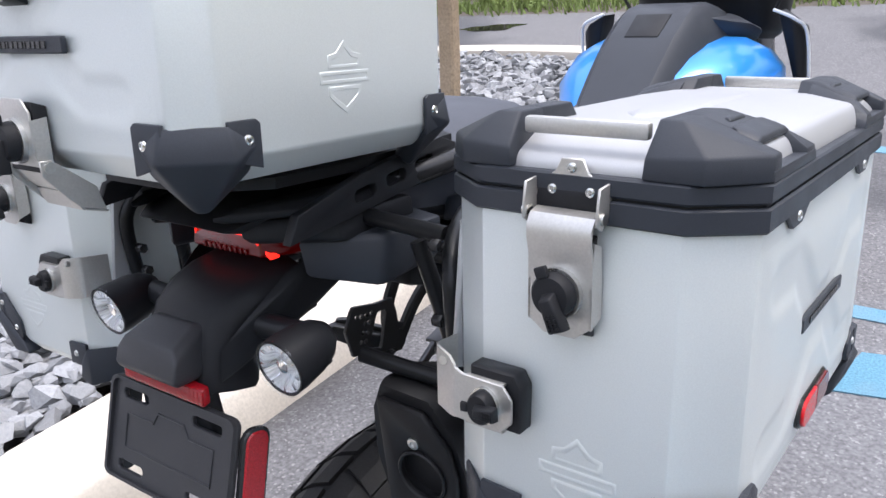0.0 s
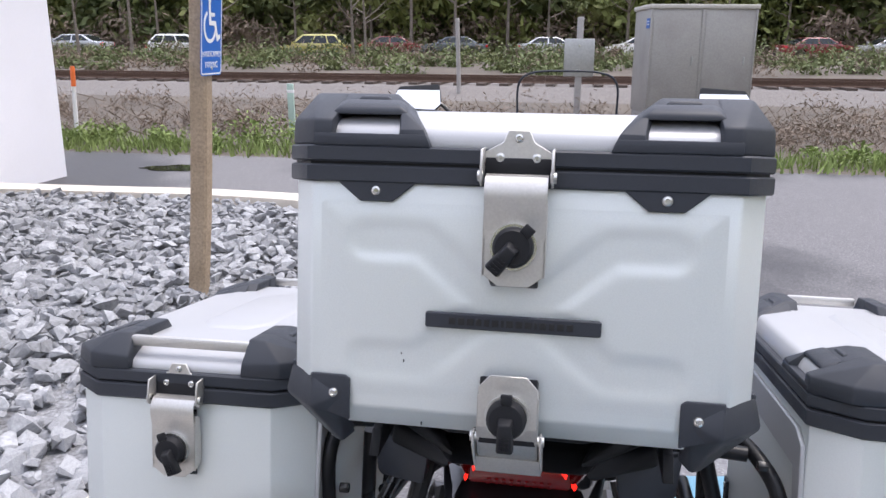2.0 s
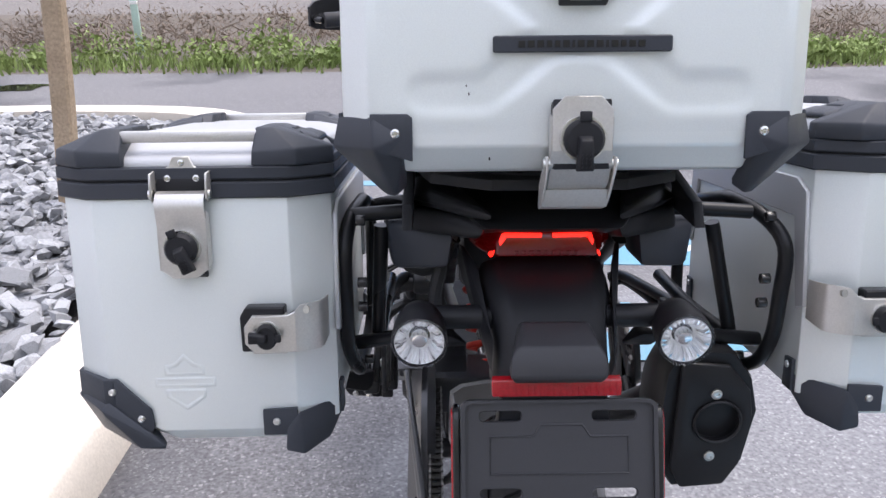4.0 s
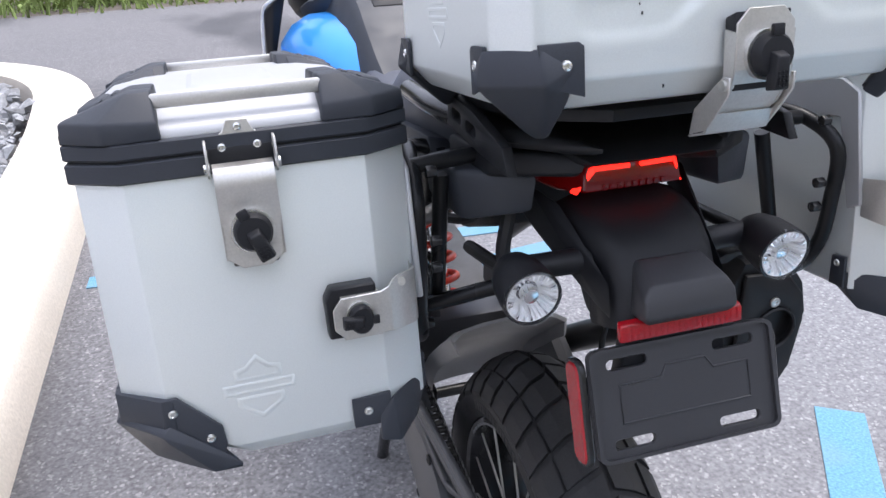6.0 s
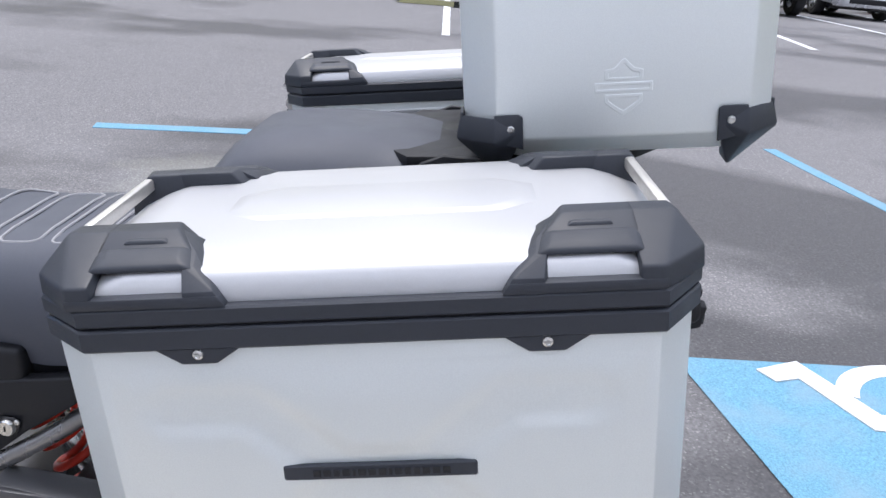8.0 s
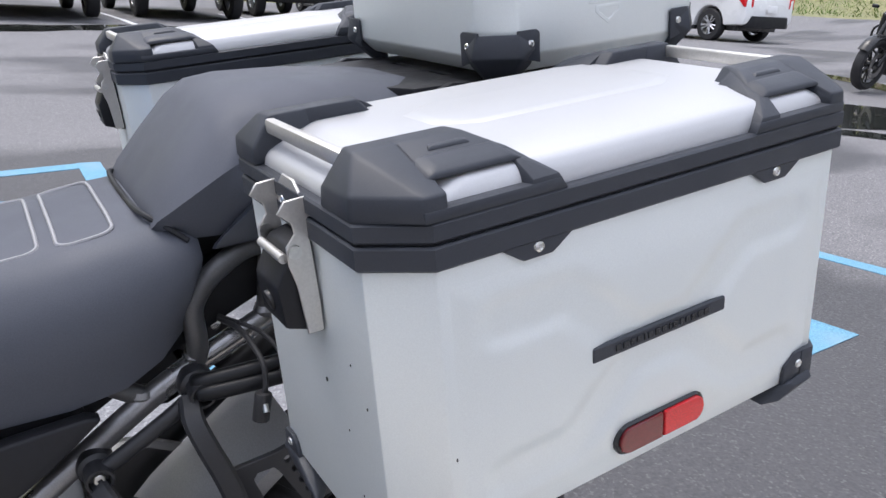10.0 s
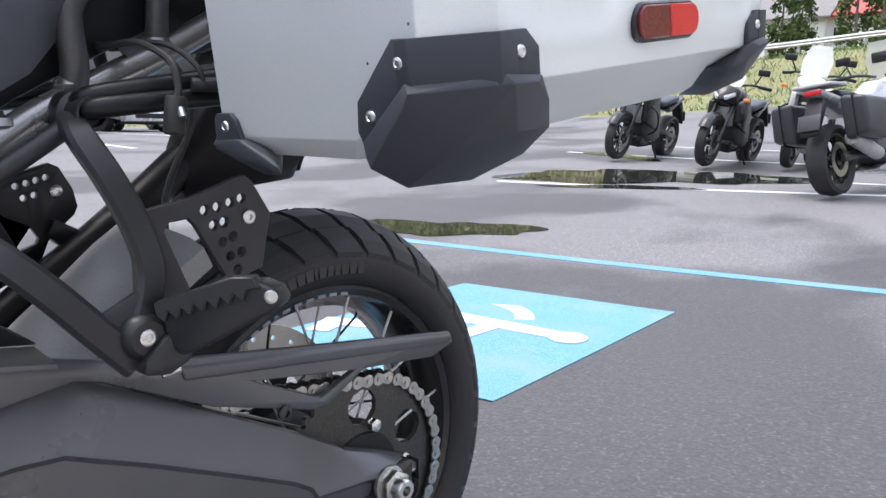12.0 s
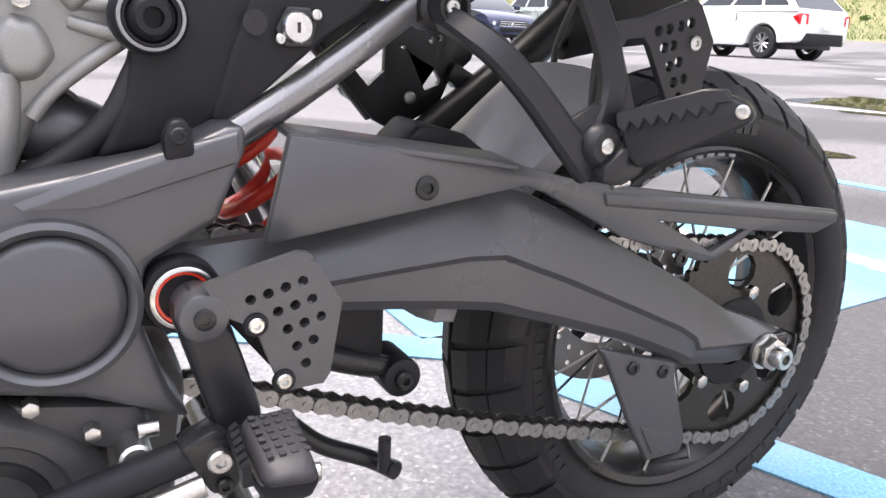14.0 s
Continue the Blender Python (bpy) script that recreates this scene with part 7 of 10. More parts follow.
def tread():
    """Raised tread blocks, slanting outwards, over the crown of the tyre."""
    bm = bmesh.new()
    n = 34
    shape = [(-0.0755, 0.2545), (-0.065, 0.2697), (-0.050, 0.2817), (-0.028, 0.2947), (-0.004, 0.3004)]
    for k in range(n):
        for side in (-1, 1):
            a0 = 2 * math.pi * (k + (0.5 if side > 0 else 0)) / n
            for (i0, i1, s0, s1, gap) in ((0, 2, 0.55, 0.30, 0.80), (2, 4, 0.24, 0.0, 0.84)):
                lo, hi = [], []
                for i, sh in ((i0, s0), (i0 + 1, (s0 + s1) / 2), (i1, s1)):
                    x, r = shape[i]
                    if i == i0 and i0 == 2:
                        x, sh = x + 0.004, sh
                    for e in (0, gap):
                        a = a0 + 2 * math.pi * (e + sh) / n
                        for out, d in ((lo, -0.002), (hi, 0.0065)):
                            out.append(bm.verts.new((side * -x * (1 + d * 1.5), WY + (r + d) * math.cos(a), WZ + (r + d) * math.sin(a))))
                for j in (0, 2):
                    bm.faces.new((hi[j], hi[j + 1], hi[j + 3], hi[j + 2]))
                    for p, q in ((j, j + 2), (j + 1, j + 3)):
                        bm.faces.new((lo[p], lo[q], hi[q], hi[p]))
                bm.faces.new((lo[0], lo[1], hi[1], hi[0]))
                bm.faces.new((lo[4], lo[5], hi[5], hi[4]))
    return bm


part("tread", tread(), RUBBER, wheel, "block tread with slanting grooves", smooth=0)


def arc_bars(radius, x, a0, a1, widths, height, material, name, parent, thick=0.001):
    """A row of small raised bars along an arc on the wheel's side."""
    total = sum(w + 1.2 for w in widths)
    pos = 0.0
    for w in widths:
        b0, b1 = a0 + (a1 - a0) * pos / total, a0 + (a1 - a0) * (pos + w) / total
        pos += w + 1.2
        part(name, hull([(xx, WY + r * math.cos(a), WZ + r * math.sin(a)) for xx in (x + 0.003, x - thick) for r in (radius - height / 2, radius + height / 2) for a in (b0, b1)]), material, parent, smooth=0)


arc_bars(0.2415, -0.0765, radians(100), radians(60), [5, 5, 5, 4, 4, 5, 2, 5, 5, 5, 2, 5, 4, 5, 5], 0.013, LETTER, "sidewall_bar", wheel, 0.0012)
arc_bars(0.2415, -0.0765, radians(8), radians(-40), [4, 3, 4, 4, 4, 4, 4, 4, 2, 3, 4, 4, 4], 0.012, LETTER, "sidewall_bar", wheel, 0.0012)
arc_bars(0.241, -0.0765, radians(-95), radians(-150), [3, 4, 4, 4, 3, 4, 4, 4], 0.012, LETTER, "sidewall_bar", wheel, 0.0012)
part("rim", turned([(-0.062, 0.219), (-0.064, 0.214), (-0.060, 0.206), (-0.046, 0.200), (-0.030, 0.188), (0.030, 0.188), (0.046, 0.200), (0.060, 0.206), (0.064, 0.214), (0.062, 0.219),
                    (0.054, 0.206), (0.028, 0.196), (-0.028, 0.196), (-0.054, 0.206)], "x", (0, WY, WZ), 72), GLOSS, wheel, "black wire-spoked rim")
arc_bars(0.2085, -0.0615, radians(98), radians(30), [2, 2, 2, 2, 2, 2, 1, 2, 2, 2, 1, 2, 2, 2, 2], 0.0045, PIPING, "rim_bar", wheel, 0.0006)
part("hub", turned([(-0.095, 0.0), (-0.095, 0.030), (-0.080, 0.034), (-0.060, 0.050), (-0.055, 0.060), (-0.047, 0.060), (-0.042, 0.040), (0.042, 0.040), (0.047, 0.060), (0.055, 0.060), (0.060, 0.040), (0.090, 0.032), (0.090, 0.0)],
                   "x", (0, WY, WZ), 32, close=False), BLACK, wheel)
for k in range(32):
    a = 2 * math.pi * k / 32
    side = -1 if k % 2 else 1
    lean = 0.42 if (k // 2) % 2 else -0.42
    p = (side * 0.051, WY + 0.056 * math.cos(a + lean), WZ + 0.056 * math.sin(a + lean))
    q = (side * 0.050, WY + 0.203 * math.cos(a), WZ + 0.203 * math.sin(a))
    part("spoke", rod(p, q, 0.0018, n=6), STEEL if k % 4 else GLOSS, wheel)
    part("spoke_nipple", rod(q, (q[0], q[1] + 0.004 * math.cos(a), q[2] + 0.004 * math.sin(a)), 0.004, n=6), NUT, wheel)


def toothed(radius, teeth, height, x0, x1, holes, inner):
    outline = []
    for k in range(teeth):
        for e, r in ((0, 0.0), (0.25, height), (0.5, height), (0.75, 0.0)):
            a = 2 * math.pi * (k + e) / teeth
            outline.append((WY + (radius + r) * math.cos(a), WZ + (radius + r) * math.sin(a)))
    cut = [circle(WY, WZ, inner, 24)]
    for k in range(holes):
        a = 2 * math.pi * (k + 0.5) / holes
        cut.append([(WY + 0.084 * math.cos(a) + 0.022 * math.cos(a + b), WZ + 0.084 * math.sin(a) + 0.022 * math.sin(a + b)) for b in (2 * math.pi * j / 10 for j in range(10))])
    return plate(outline, x1 - x0, "x", x0, cut)


sprocket = part("sprocket", toothed(0.116, 47, 0.006, -0.121, -0.114, 6, 0.040), CHAINDARK, wheel, "dark pierced rear sprocket", smooth=30)
part("carrier", turned([(-0.124, 0.028), (-0.124, 0.052), (-0.112, 0.058), (-0.092, 0.062), (-0.092, 0.028)], "x", (0, WY, WZ), 40), BLACK, wheel)
for k in range(5):
    a = radians(90 + 72 * k + 14)
    part("sprocket_bolt", rod((-0.121, WY + 0.062 * math.cos(a), WZ + 0.062 * math.sin(a)), (-0.130, WY + 0.062 * math.cos(a), WZ + 0.062 * math.sin(a)), 0.0085, n=6, bev=0.001), NUT, wheel)
disc = part("brake_disc", plate(circle(WY, WZ, 0.140, 48), 0.005, "x", 0.098, [circle(WY, WZ, 0.085, 30)]
                                + [circle(WY + r * math.cos(2 * math.pi * k / 24 + r * 60), WZ + r * math.sin(2 * math.pi * k / 24 + r * 60), 0.004, 6) for k in range(24) for r in (0.102, 0.122)]), DISC, wheel, "drilled steel brake disc", smooth=30)
part("disc_centre", plate([(WY + r * math.cos(radians(a)), WZ + r * math.sin(radians(a))) for a in range(0, 360, 10) for r in ((0.092 if a % 60 < 20 else 0.060),)], 0.004, "x", 0.0985, [circle(WY, WZ, 0.03, 16)]), BLACK, wheel)

# -- chain --
def chain_line():
    """Points round both sprockets: lower run back, rear sprocket, upper run ahead."""
    fy, fz, fr, r = 0.665, 0.460, 0.050, 0.119
    d = math.atan2(fz - WZ, fy - WY)
    span = math.hypot(fy - WY, fz - WZ)
    off = math.asin((r - fr) / span)
    lower, upper = d - math.pi / 2 - off, d + math.pi / 2 + off
    pts = []
    a, b = Vector((fy + fr * math.cos(lower), fz + fr * math.sin(lower))), Vector((WY + r * math.cos(lower), WZ + r * math.sin(lower)))
    for k in range(60):
        t = k / 60
        p = a.lerp(b, t)
        p.y -= 0.014 * 4 * t * (1 - t)
        pts.append(p)
    sweep = 2 * math.pi - ((upper - lower) % (2 * math.pi))
    for k in range(60):
        ang = lower - sweep * k / 60
        pts.append(Vector((WY + r * math.cos(ang), WZ + r * math.sin(ang))))
    a, b = Vector((WY + r * math.cos(upper), WZ + r * math.sin(upper))), Vector((fy + fr * math.cos(upper), fz + fr * math.sin(upper)))
    pts += [a.lerp(b, k / 60) for k in range(61)]
    return pts


chain = part("chain", rod((-0.118, 0.664, 0.447), (-0.114, 0.664, 0.447), 0.034, n=20), CHAINDARK, bike, "silver drive chain")
PITCH = 0.01588


def link_mesh(name, outer, material):
    bm = bmesh.new()
    for side in (-1, 1):
        x = side * (0.0098 if outer else 0.0072)
        shape = []
        for c, a0 in ((0, 90), (PITCH, -90)):
            shape += [(c + 0.0078 * math.cos(radians(a0 + 36 * j)), 0.0078 * math.sin(radians(a0 + 36 * j))) for j in range(6)]
            shape.append((PITCH / 2, -0.0052 if a0 == 90 else 0.0052))
        put_in(bm, plate(shape, 0.0022, "x", x - 0.0011))
    if outer:
        for c in (0, PITCH):
            put_in(bm, rod((-0.0122, c, 0), (0.0122, c, 0), 0.0026, n=8))
    else:
        for c in (0, PITCH):
            put_in(bm, rod((-0.0062, c, 0), (0.0062, c, 0), 0.005, n=10))
    me = bpy.data.meshes.new(name)
    bm.to_mesh(me)
    bm.free()
    me.materials.append(material)
    return me


outer_me, inner_me = link_mesh("outer_link", True, CHAIN), link_mesh("inner_link", False, CHAINDARK)
line = chain_line()
walked, index = 0.0, 0
marks = []
for p, q in zip(line, line[1:]):
    d = (q - p).length
    while walked + d >= index * PITCH:
        marks.append(p.lerp(q, (index * PITCH - walked) / d))
        index += 1
    walked += d
for k, (p, q) in enumerate(zip(marks, marks[1:])):
    link = new("link", inner_me if k % 2 else outer_me)
    link.parent = chain
    link.matrix_basis = Matrix.Translation((-0.1175, p.x, p.y)) @ Matrix.Rotation(math.atan2(q.y - p.y, q.x - p.x), 4, "X")

# -- swinging arm and chain guards --
stations = [(0.640, 0.496, 0.468, 0.444), (0.612, 0.500, 0.468, 0.440), (0.575, 0.502, 0.466, 0.437), (0.495, 0.508, 0.471, 0.437), (0.440, 0.517, 0.475, 0.431), (0.375, 0.527, 0.479, 0.423), (0.338, 0.533, 0.477, 0.417), (0.312, 0.527, 0.466, 0.408),
            (0.270, 0.508, 0.449, 0.395), (0.190, 0.466, 0.413, 0.368), (0.118, 0.429, 0.380, 0.337), (0.096, 0.418, 0.366, 0.326), (0.086, 0.412, 0.352, 0.324), (0.030, 0.380, 0.348, 0.316), (-0.030, 0.358, 0.342, 0.318), (-0.058, 0.346, 0.338, 0.322)]
rows = []
for y, t, r, b in stations:
    k = 1.0 if y > 0.09 else 0.985
    rows.append([(-0.118, y, t - 0.006), (-0.132, y, t), (-0.143, y, t - 0.002), (-0.165 * k, y, r + 0.005), (-0.166 * k, y, r - 0.001), (-0.161 * k, y, r - 0.007), (-0.160 * k, y, b + 0.014), (-0.152, y, b + 0.004), (-0.140, y, b), (-0.118, y, b + 0.004)])
arm = part("swingarm", loft(rows), ARM, bike, "satin black cast swinging arm", smooth=28)
part("arm_far_side", loft([[(-x, y, z) for x, y, z in r] for r in rows]), ARM, arm, smooth=28)
part("arm_bridge", hull([(x, y, z) for x in (-0.13, 0.13) for y, z in ((0.40, 0.43), (0.40, 0.51), (0.50, 0.43), (0.50, 0.51))], 0.01), ARM, arm)
part("axle", rod((-0.150, -0.012, 0.333), (0.16, -0.012, 0.333), 0.012, n=20), NUT, arm)
part("axle_block", box(-0.155, -0.022, 0.334, 0.018, 0.060, 0.030, 0.004), GLOSS, arm)
part("washer", rod((-0.163, -0.012, 0.333), (-0.167, -0.012, 0.333), 0.021, n=24), NUT, arm)
part("axle_nut", rod((-0.166, -0.012, 0.333), (-0.180, -0.012, 0.333), 0.0195, n=6, bev=0.0015), NUT, arm, "zinc axle nut")
part("axle_end", turned([(-0.176, 0.006), (-0.176, 0.0125), (-0.192, 0.0125), (-0.194, 0.011), (-0.194, 0.006)], "x", (0, -0.012, 0.333), 24), NUT, arm)
part("adjuster", rod((-0.158, -0.040, 0.334), (-0.158, -0.066, 0.335), 0.0045, n=8), NUT, arm)
part("adjuster_plate", box(-0.156, -0.060, 0.334, 0.022, 0.004, 0.024, 0.001), GLOSS, arm)


def slanted(bm):
    """The chain guard leans in towards the wheel at its rear."""
    for v in bm.verts:
        v.co.x += (0.428 - v.co.y) * 0.116
    return bm


guard_line = [(0.538, 0.586), (0.474, 0.576), (0.347, 0.558), (0.269, 0.537), (0.240, 0.532), (-0.168, 0.472), (-0.175, 0.457), (-0.131, 0.447), (-0.004, 0.463), (0.054, 0.437), (0.078, 0.438), (0.203, 0.478),
              (0.307, 0.529), (0.330, 0.536), (0.453, 0.522), (0.557, 0.511)]
guard_part = part("chain_guard", slanted(plate(guard_line, 0.010, "x", -0.183, [[(0.152, 0.489), (0.012, 0.4655), (0.064, 0.447)]], bev=0.0025, seg=2)), ARM, bike, "satin black chain guard")
part("guard_rib", slanted(hull([(x, y, z) for x, y, z in ((-0.186, 0.235, 0.522), (-0.186, 0.232, 0.512), (-0.188, -0.165, 0.468), (-0.186, -0.165, 0.458), (-0.176, 0.24, 0.532), (-0.176, 0.232, 0.508), (-0.176, -0.172, 0.472), (-0.176, -0.172, 0.456))], 0.002)), ARM, guard_part)
part("guard_top", hull([(-0.186, 0.536, 0.586), (-0.15, 0.536, 0.590), (-0.186, 0.347, 0.558), (-0.14, 0.347, 0.562), (-0.186, 0.536, 0.581), (-0.15, 0.536, 0.584), (-0.186, 0.347, 0.553), (-0.14, 0.347, 0.556)], 0.001), ARM, guard_part)
bolt((-0.183, 0.428, 0.542), (-1, 0, 0), 0.0095, guard_part, material=GLOSS, length=0.004)
bolt((-0.1475, 0.117, 0.447), (-1, 0, 0), 0.0085, guard_part, material=GLOSS, length=0.004)
flap = part("lower_guard", plate([(0.216, 0.366), (0.110, 0.336), (0.108, 0.315), (0.081, 0.240), (0.086, 0.224), (0.134, 0.224), (0.166, 0.276), (0.205, 0.352)], 0.008, "x", -0.155, bev=0.002), ARM, bike, "black chain guide plate")
part("guide_rib", plate([(0.150, 0.268), (0.106, 0.255), (0.098, 0.232), (0.130, 0.232)], 0.003, "x", -0.157, bev=0.001), ARM, flap)
bolt((-0.155, 0.170, 0.339), (-1, 0, 0), 0.0075, flap, material=GLOSS, length=0.003)
bolt((-0.155, 0.128, 0.328), (-1, 0, 0), 0.0075, flap, material=GLOSS, length=0.003)
hugger = []
for k in range(9):
    a, swell = radians(10 + 6 * k), 1 + 0.13 * smoothstep(46, 12, 10 + 6 * k)
    hugger.append([(x, WY + r * swell * math.cos(a), WZ + r * swell * math.sin(a)) for x, r in ((-0.088, 0.318), (-0.094, 0.340), (-0.078, 0.350), (-0.040, 0.356), (0.0, 0.358), (0.040, 0.356), (0.078, 0.350), (0.094, 0.340), (0.088, 0.318))])
part("inner_fender", loft([r + [(x * 0.95, y - 0.003, z - 0.004) for x, y, z in r[::-1]] for r in hugger]), GREYPLASTIC, bike, "grey inner mudguard")
part("hose_guide", hull([(-0.12, 0.42, 0.566), (-0.12, 0.40, 0.582), (-0.12, 0.36, 0.574), (-0.12, 0.335, 0.556), (-0.06, 0.42, 0.566), (-0.06, 0.40, 0.584), (-0.06, 0.36, 0.574), (-0.06, 0.335, 0.556)], 0.004), BLACK, bike)

# -- frame and side tubes --
frame_part = part("subframe", pipe([(-0.156, 0.580, 0.573), (-0.146, 0.50, 0.622), (-0.132, 0.42, 0.677), (-0.125, 0.334, 0.737), (-0.121, 0.264, 0.774), (-0.116, 0.205, 0.804), (-0.106, 0.05, 0.895), (-0.10, -0.06, 0.955)], 0.0124, 18), FRAME, bike, "satin grey steel frame tube")
part("frame_tube", pipe([(0.150, 0.580, 0.573), (0.132, 0.42, 0.677), (0.121, 0.264, 0.774), (0.106, 0.05, 0.895), (0.10, -0.06, 0.955)], 0.0124, 14), TUBE, frame_part)
part("frame_tube", pipe([(-0.125, 0.299, 0.757), (-0.130, 0.299, 0.782), (-0.132, 0.303, 0.818), (-0.133, 0.296, 0.838), (-0.133, 0.281, 0.856), (-0.132, 0.252, 0.876), (-0.128, 0.215, 0.886), (-0.116, 0.10, 0.932), (-0.10, -0.03, 0.972)], 0.0112, 14), DARKTUBE, frame_part)
part("frame_tube", pipe([(-0.118, 0.223, 0.795), (-0.122, 0.223, 0.835), (-0.126, 0.222, 0.880)], 0.0100, 14), DARKTUBE, frame_part)
part("frame_tube", pipe([(-0.124, 0.349, 0.727), (-0.122, 0.385, 0.748), (-0.112, 0.46, 0.788)], 0.0105, 14), DARKTUBE, frame_part)
part("frame_tube", pipe([(0.132, 0.33, 0.80), (0.133, 0.27, 0.862), (0.116, 0.1, 0.932), (0.10, -0.03, 0.972)], 0.0112, 12), TUBE, frame_part)
for y, z in ((0.300, 0.766), (0.223, 0.803), (0.354, 0.733)):
    part("weld", turned([(-0.006, 0.0112), (0.0, 0.0136), (0.006, 0.0112)], "z", (-0.1245 if y > 0.25 else -0.1190, y, z), 16, close=False), FRAME, frame_part)
# two black bosses stand off the tube, a thin strut between them
part("lower_strut", pipe([(-0.160, 0.400, 0.679), (-0.162, 0.354, 0.710), (-0.160, 0.309, 0.740)], 0.0082, 12), CASTBLACK, frame_part)
for y, z in ((0.305, 0.743), (0.405, 0.675)):
    boss = part("boss", turned([(-0.118, 0.0), (-0.118, 0.0175), (-0.140, 0.0190), (-0.150, 0.0175), (-0.153, 0.0135), (-0.170, 0.0138), (-0.174, 0.0128), (-0.174, 0.0105), (-0.167, 0.0092), (-0.167, 0.0)], "x", (0, y, z), 28, close=False), CASTBLACK, frame_part, "black boss with a recessed bolt")
    bolt((-0.167, y, z), (-1, 0, 0), 0.0058, boss, length=0.004)
part("inner_panel", hull([(x, y, z) for x in (-0.085, 0.085) for y, z in ((0.40, 0.765), (0.20, 0.84), (0.15, 0.93), (0.30, 0.88), (0.52, 0.79))], 0.01), BLACK, bike, "black inner panel")
part("inner_cover", plate([(0.545, 0.665), (0.545, 0.745), (0.43, 0.785), (0.31, 0.845), (0.215, 0.885), (0.212, 0.822), (0.286, 0.782), (0.338, 0.752), (0.425, 0.692)], 0.028, "x", -0.108, bev=0.005, seg=2), BLACK, bike, "black cover behind the frame tubes")


def beam(line, width, depth):
    """A cast arm along (x, y, z) points, its broad side outwards, with chamfered edges."""
    pts = [Vector(q) for q in smooth_line(line, 5)]
    rings = []
    for k, q in enumerate(pts):
        along = (pts[min(k + 1, len(pts) - 1)] - pts[max(k - 1, 0)]).normalized()
        across = along.cross(Vector((1, 0, 0))).normalized()
        out = across.cross(along).normalized()
        f = k / (len(pts) - 1)
        w, d = (width[0] + (width[1] - width[0]) * f) / 2, depth / 2
        rings.append([tuple(q + across * a * w + out * b * d) for a, b in ((-1, -0.55), (-0.70, -1), (0.70, -1), (1, -0.55), (1, 0.45), (0.62, 1), (-0.62, 1), (-1, 0.45))])
    return bevel(loft(rings), 0.0012, 2, 30)


# pillion footrest bracket: two cast arms meet at the footrest's pivot
br = part("footrest_bracket", beam([(-0.162, 0.407, 0.667), (-0.186, 0.399, 0.657), (-0.204, 0.386, 0.644), (-0.213, 0.360, 0.618), (-0.217, 0.330, 0.585), (-0.218, 0.302, 0.556)], (0.020, 0.026), 0.015), CASTBLACK, bike, "black cast footrest bracket")
part("bracket_arm", beam([(-0.162, 0.318, 0.738), (-0.182, 0.318, 0.724), (-0.198, 0.309, 0.700), (-0.206, 0.297, 0.672), (-0.211, 0.288, 0.645), (-0.214, 0.285, 0.622), (-0.217, 0.290, 0.600), (-0.218, 0.297, 0.580)], (0.021, 0.024), 0.015), CASTBLACK, br)
part("bracket_web", hull([(x, y, z) for x in (-0.213, -0.222) for y, z in ((0.330, 0.596), (0.312, 0.598), (0.298, 0.612), (0.281, 0.610), (0.272, 0.575), (0.280, 0.556), (0.304, 0.552))], 0.004), CASTBLACK, br)
part("pivot_boss", turned([(-0.205, 0.0), (-0.205, 0.020), (-0.222, 0.019), (-0.230, 0.0165), (-0.233, 0.013), (-0.233, 0.0)], "x", (0, 0.298, 0.577), 26, close=False), CASTBLACK, br)
bolt((-0.233, 0.299, 0.578), (-1, 0, 0), 0.0068, br, length=0.003)
part("pivot_knuckle", hull([(x, y, z) for x in (-0.214, -0.240) for y, z in ((0.304, 0.562), (0.306, 0.550), (0.284, 0.546), (0.264, 0.556), (0.266, 0.572), (0.284, 0.580))], 0.005), CASTBLACK, br)
part("pivot_pin", rod((-0.230, 0.288, 0.547), (-0.233, 0.274, 0.550), 0.0052, n=14, bev=0.001), NUT, br)
# the footrest, folded up and back: a toothed top plate over a deeper body
peg_at = Matrix(((-0.7836, 0.2415, -0.5724, -0.2290), (-0.5470, 0.1686, 0.8200, 0.2860), (0.2945, 0.9556, 0.0, 0.5850), (0, 0, 0, 1)))
bm = hull([(u, v, n) for n, g in ((0.004, 0.0), (-0.020, 0.002)) for u, v in ((0.004, 0.010), (0.066, 0.013), (0.086, 0.013), (0.098, 0.004), (0.101, -0.006), (0.096, -0.011), (0.074, -0.010), (0.030, -0.026 + g), (0.010, -0.028 + g), (0.004, -0.016))], 0.004, 3)
bmesh.ops.transform(bm, matrix=peg_at, verts=bm.verts)
peg = part("footrest", bm, CASTBLACK, br, "black footrest with a toothed edge")
edge = [(0.004, 0.018), (0.070, 0.021), (0.086, 0.017), (0.088, 0.008)]
for k in range(7):
    edge += [(0.078 - 0.0108 * k, 0.009), (0.0726 - 0.0108 * k, 0.001)]
bm = plate([(u, v) for u, v in edge + [(0.003, 0.008)]], 0.012, "z", -0.004, bev=0.0010)
bmesh.ops.transform(bm, matrix=peg_at, verts=bm.verts)
part("toothed_plate", bm, HEELPLATE, peg)
bolt(peg_at @ Vector((0.0935, -0.001, 0.004)), (-0.66, 0.75, 0.0), 0.0052, peg, length=0.002)
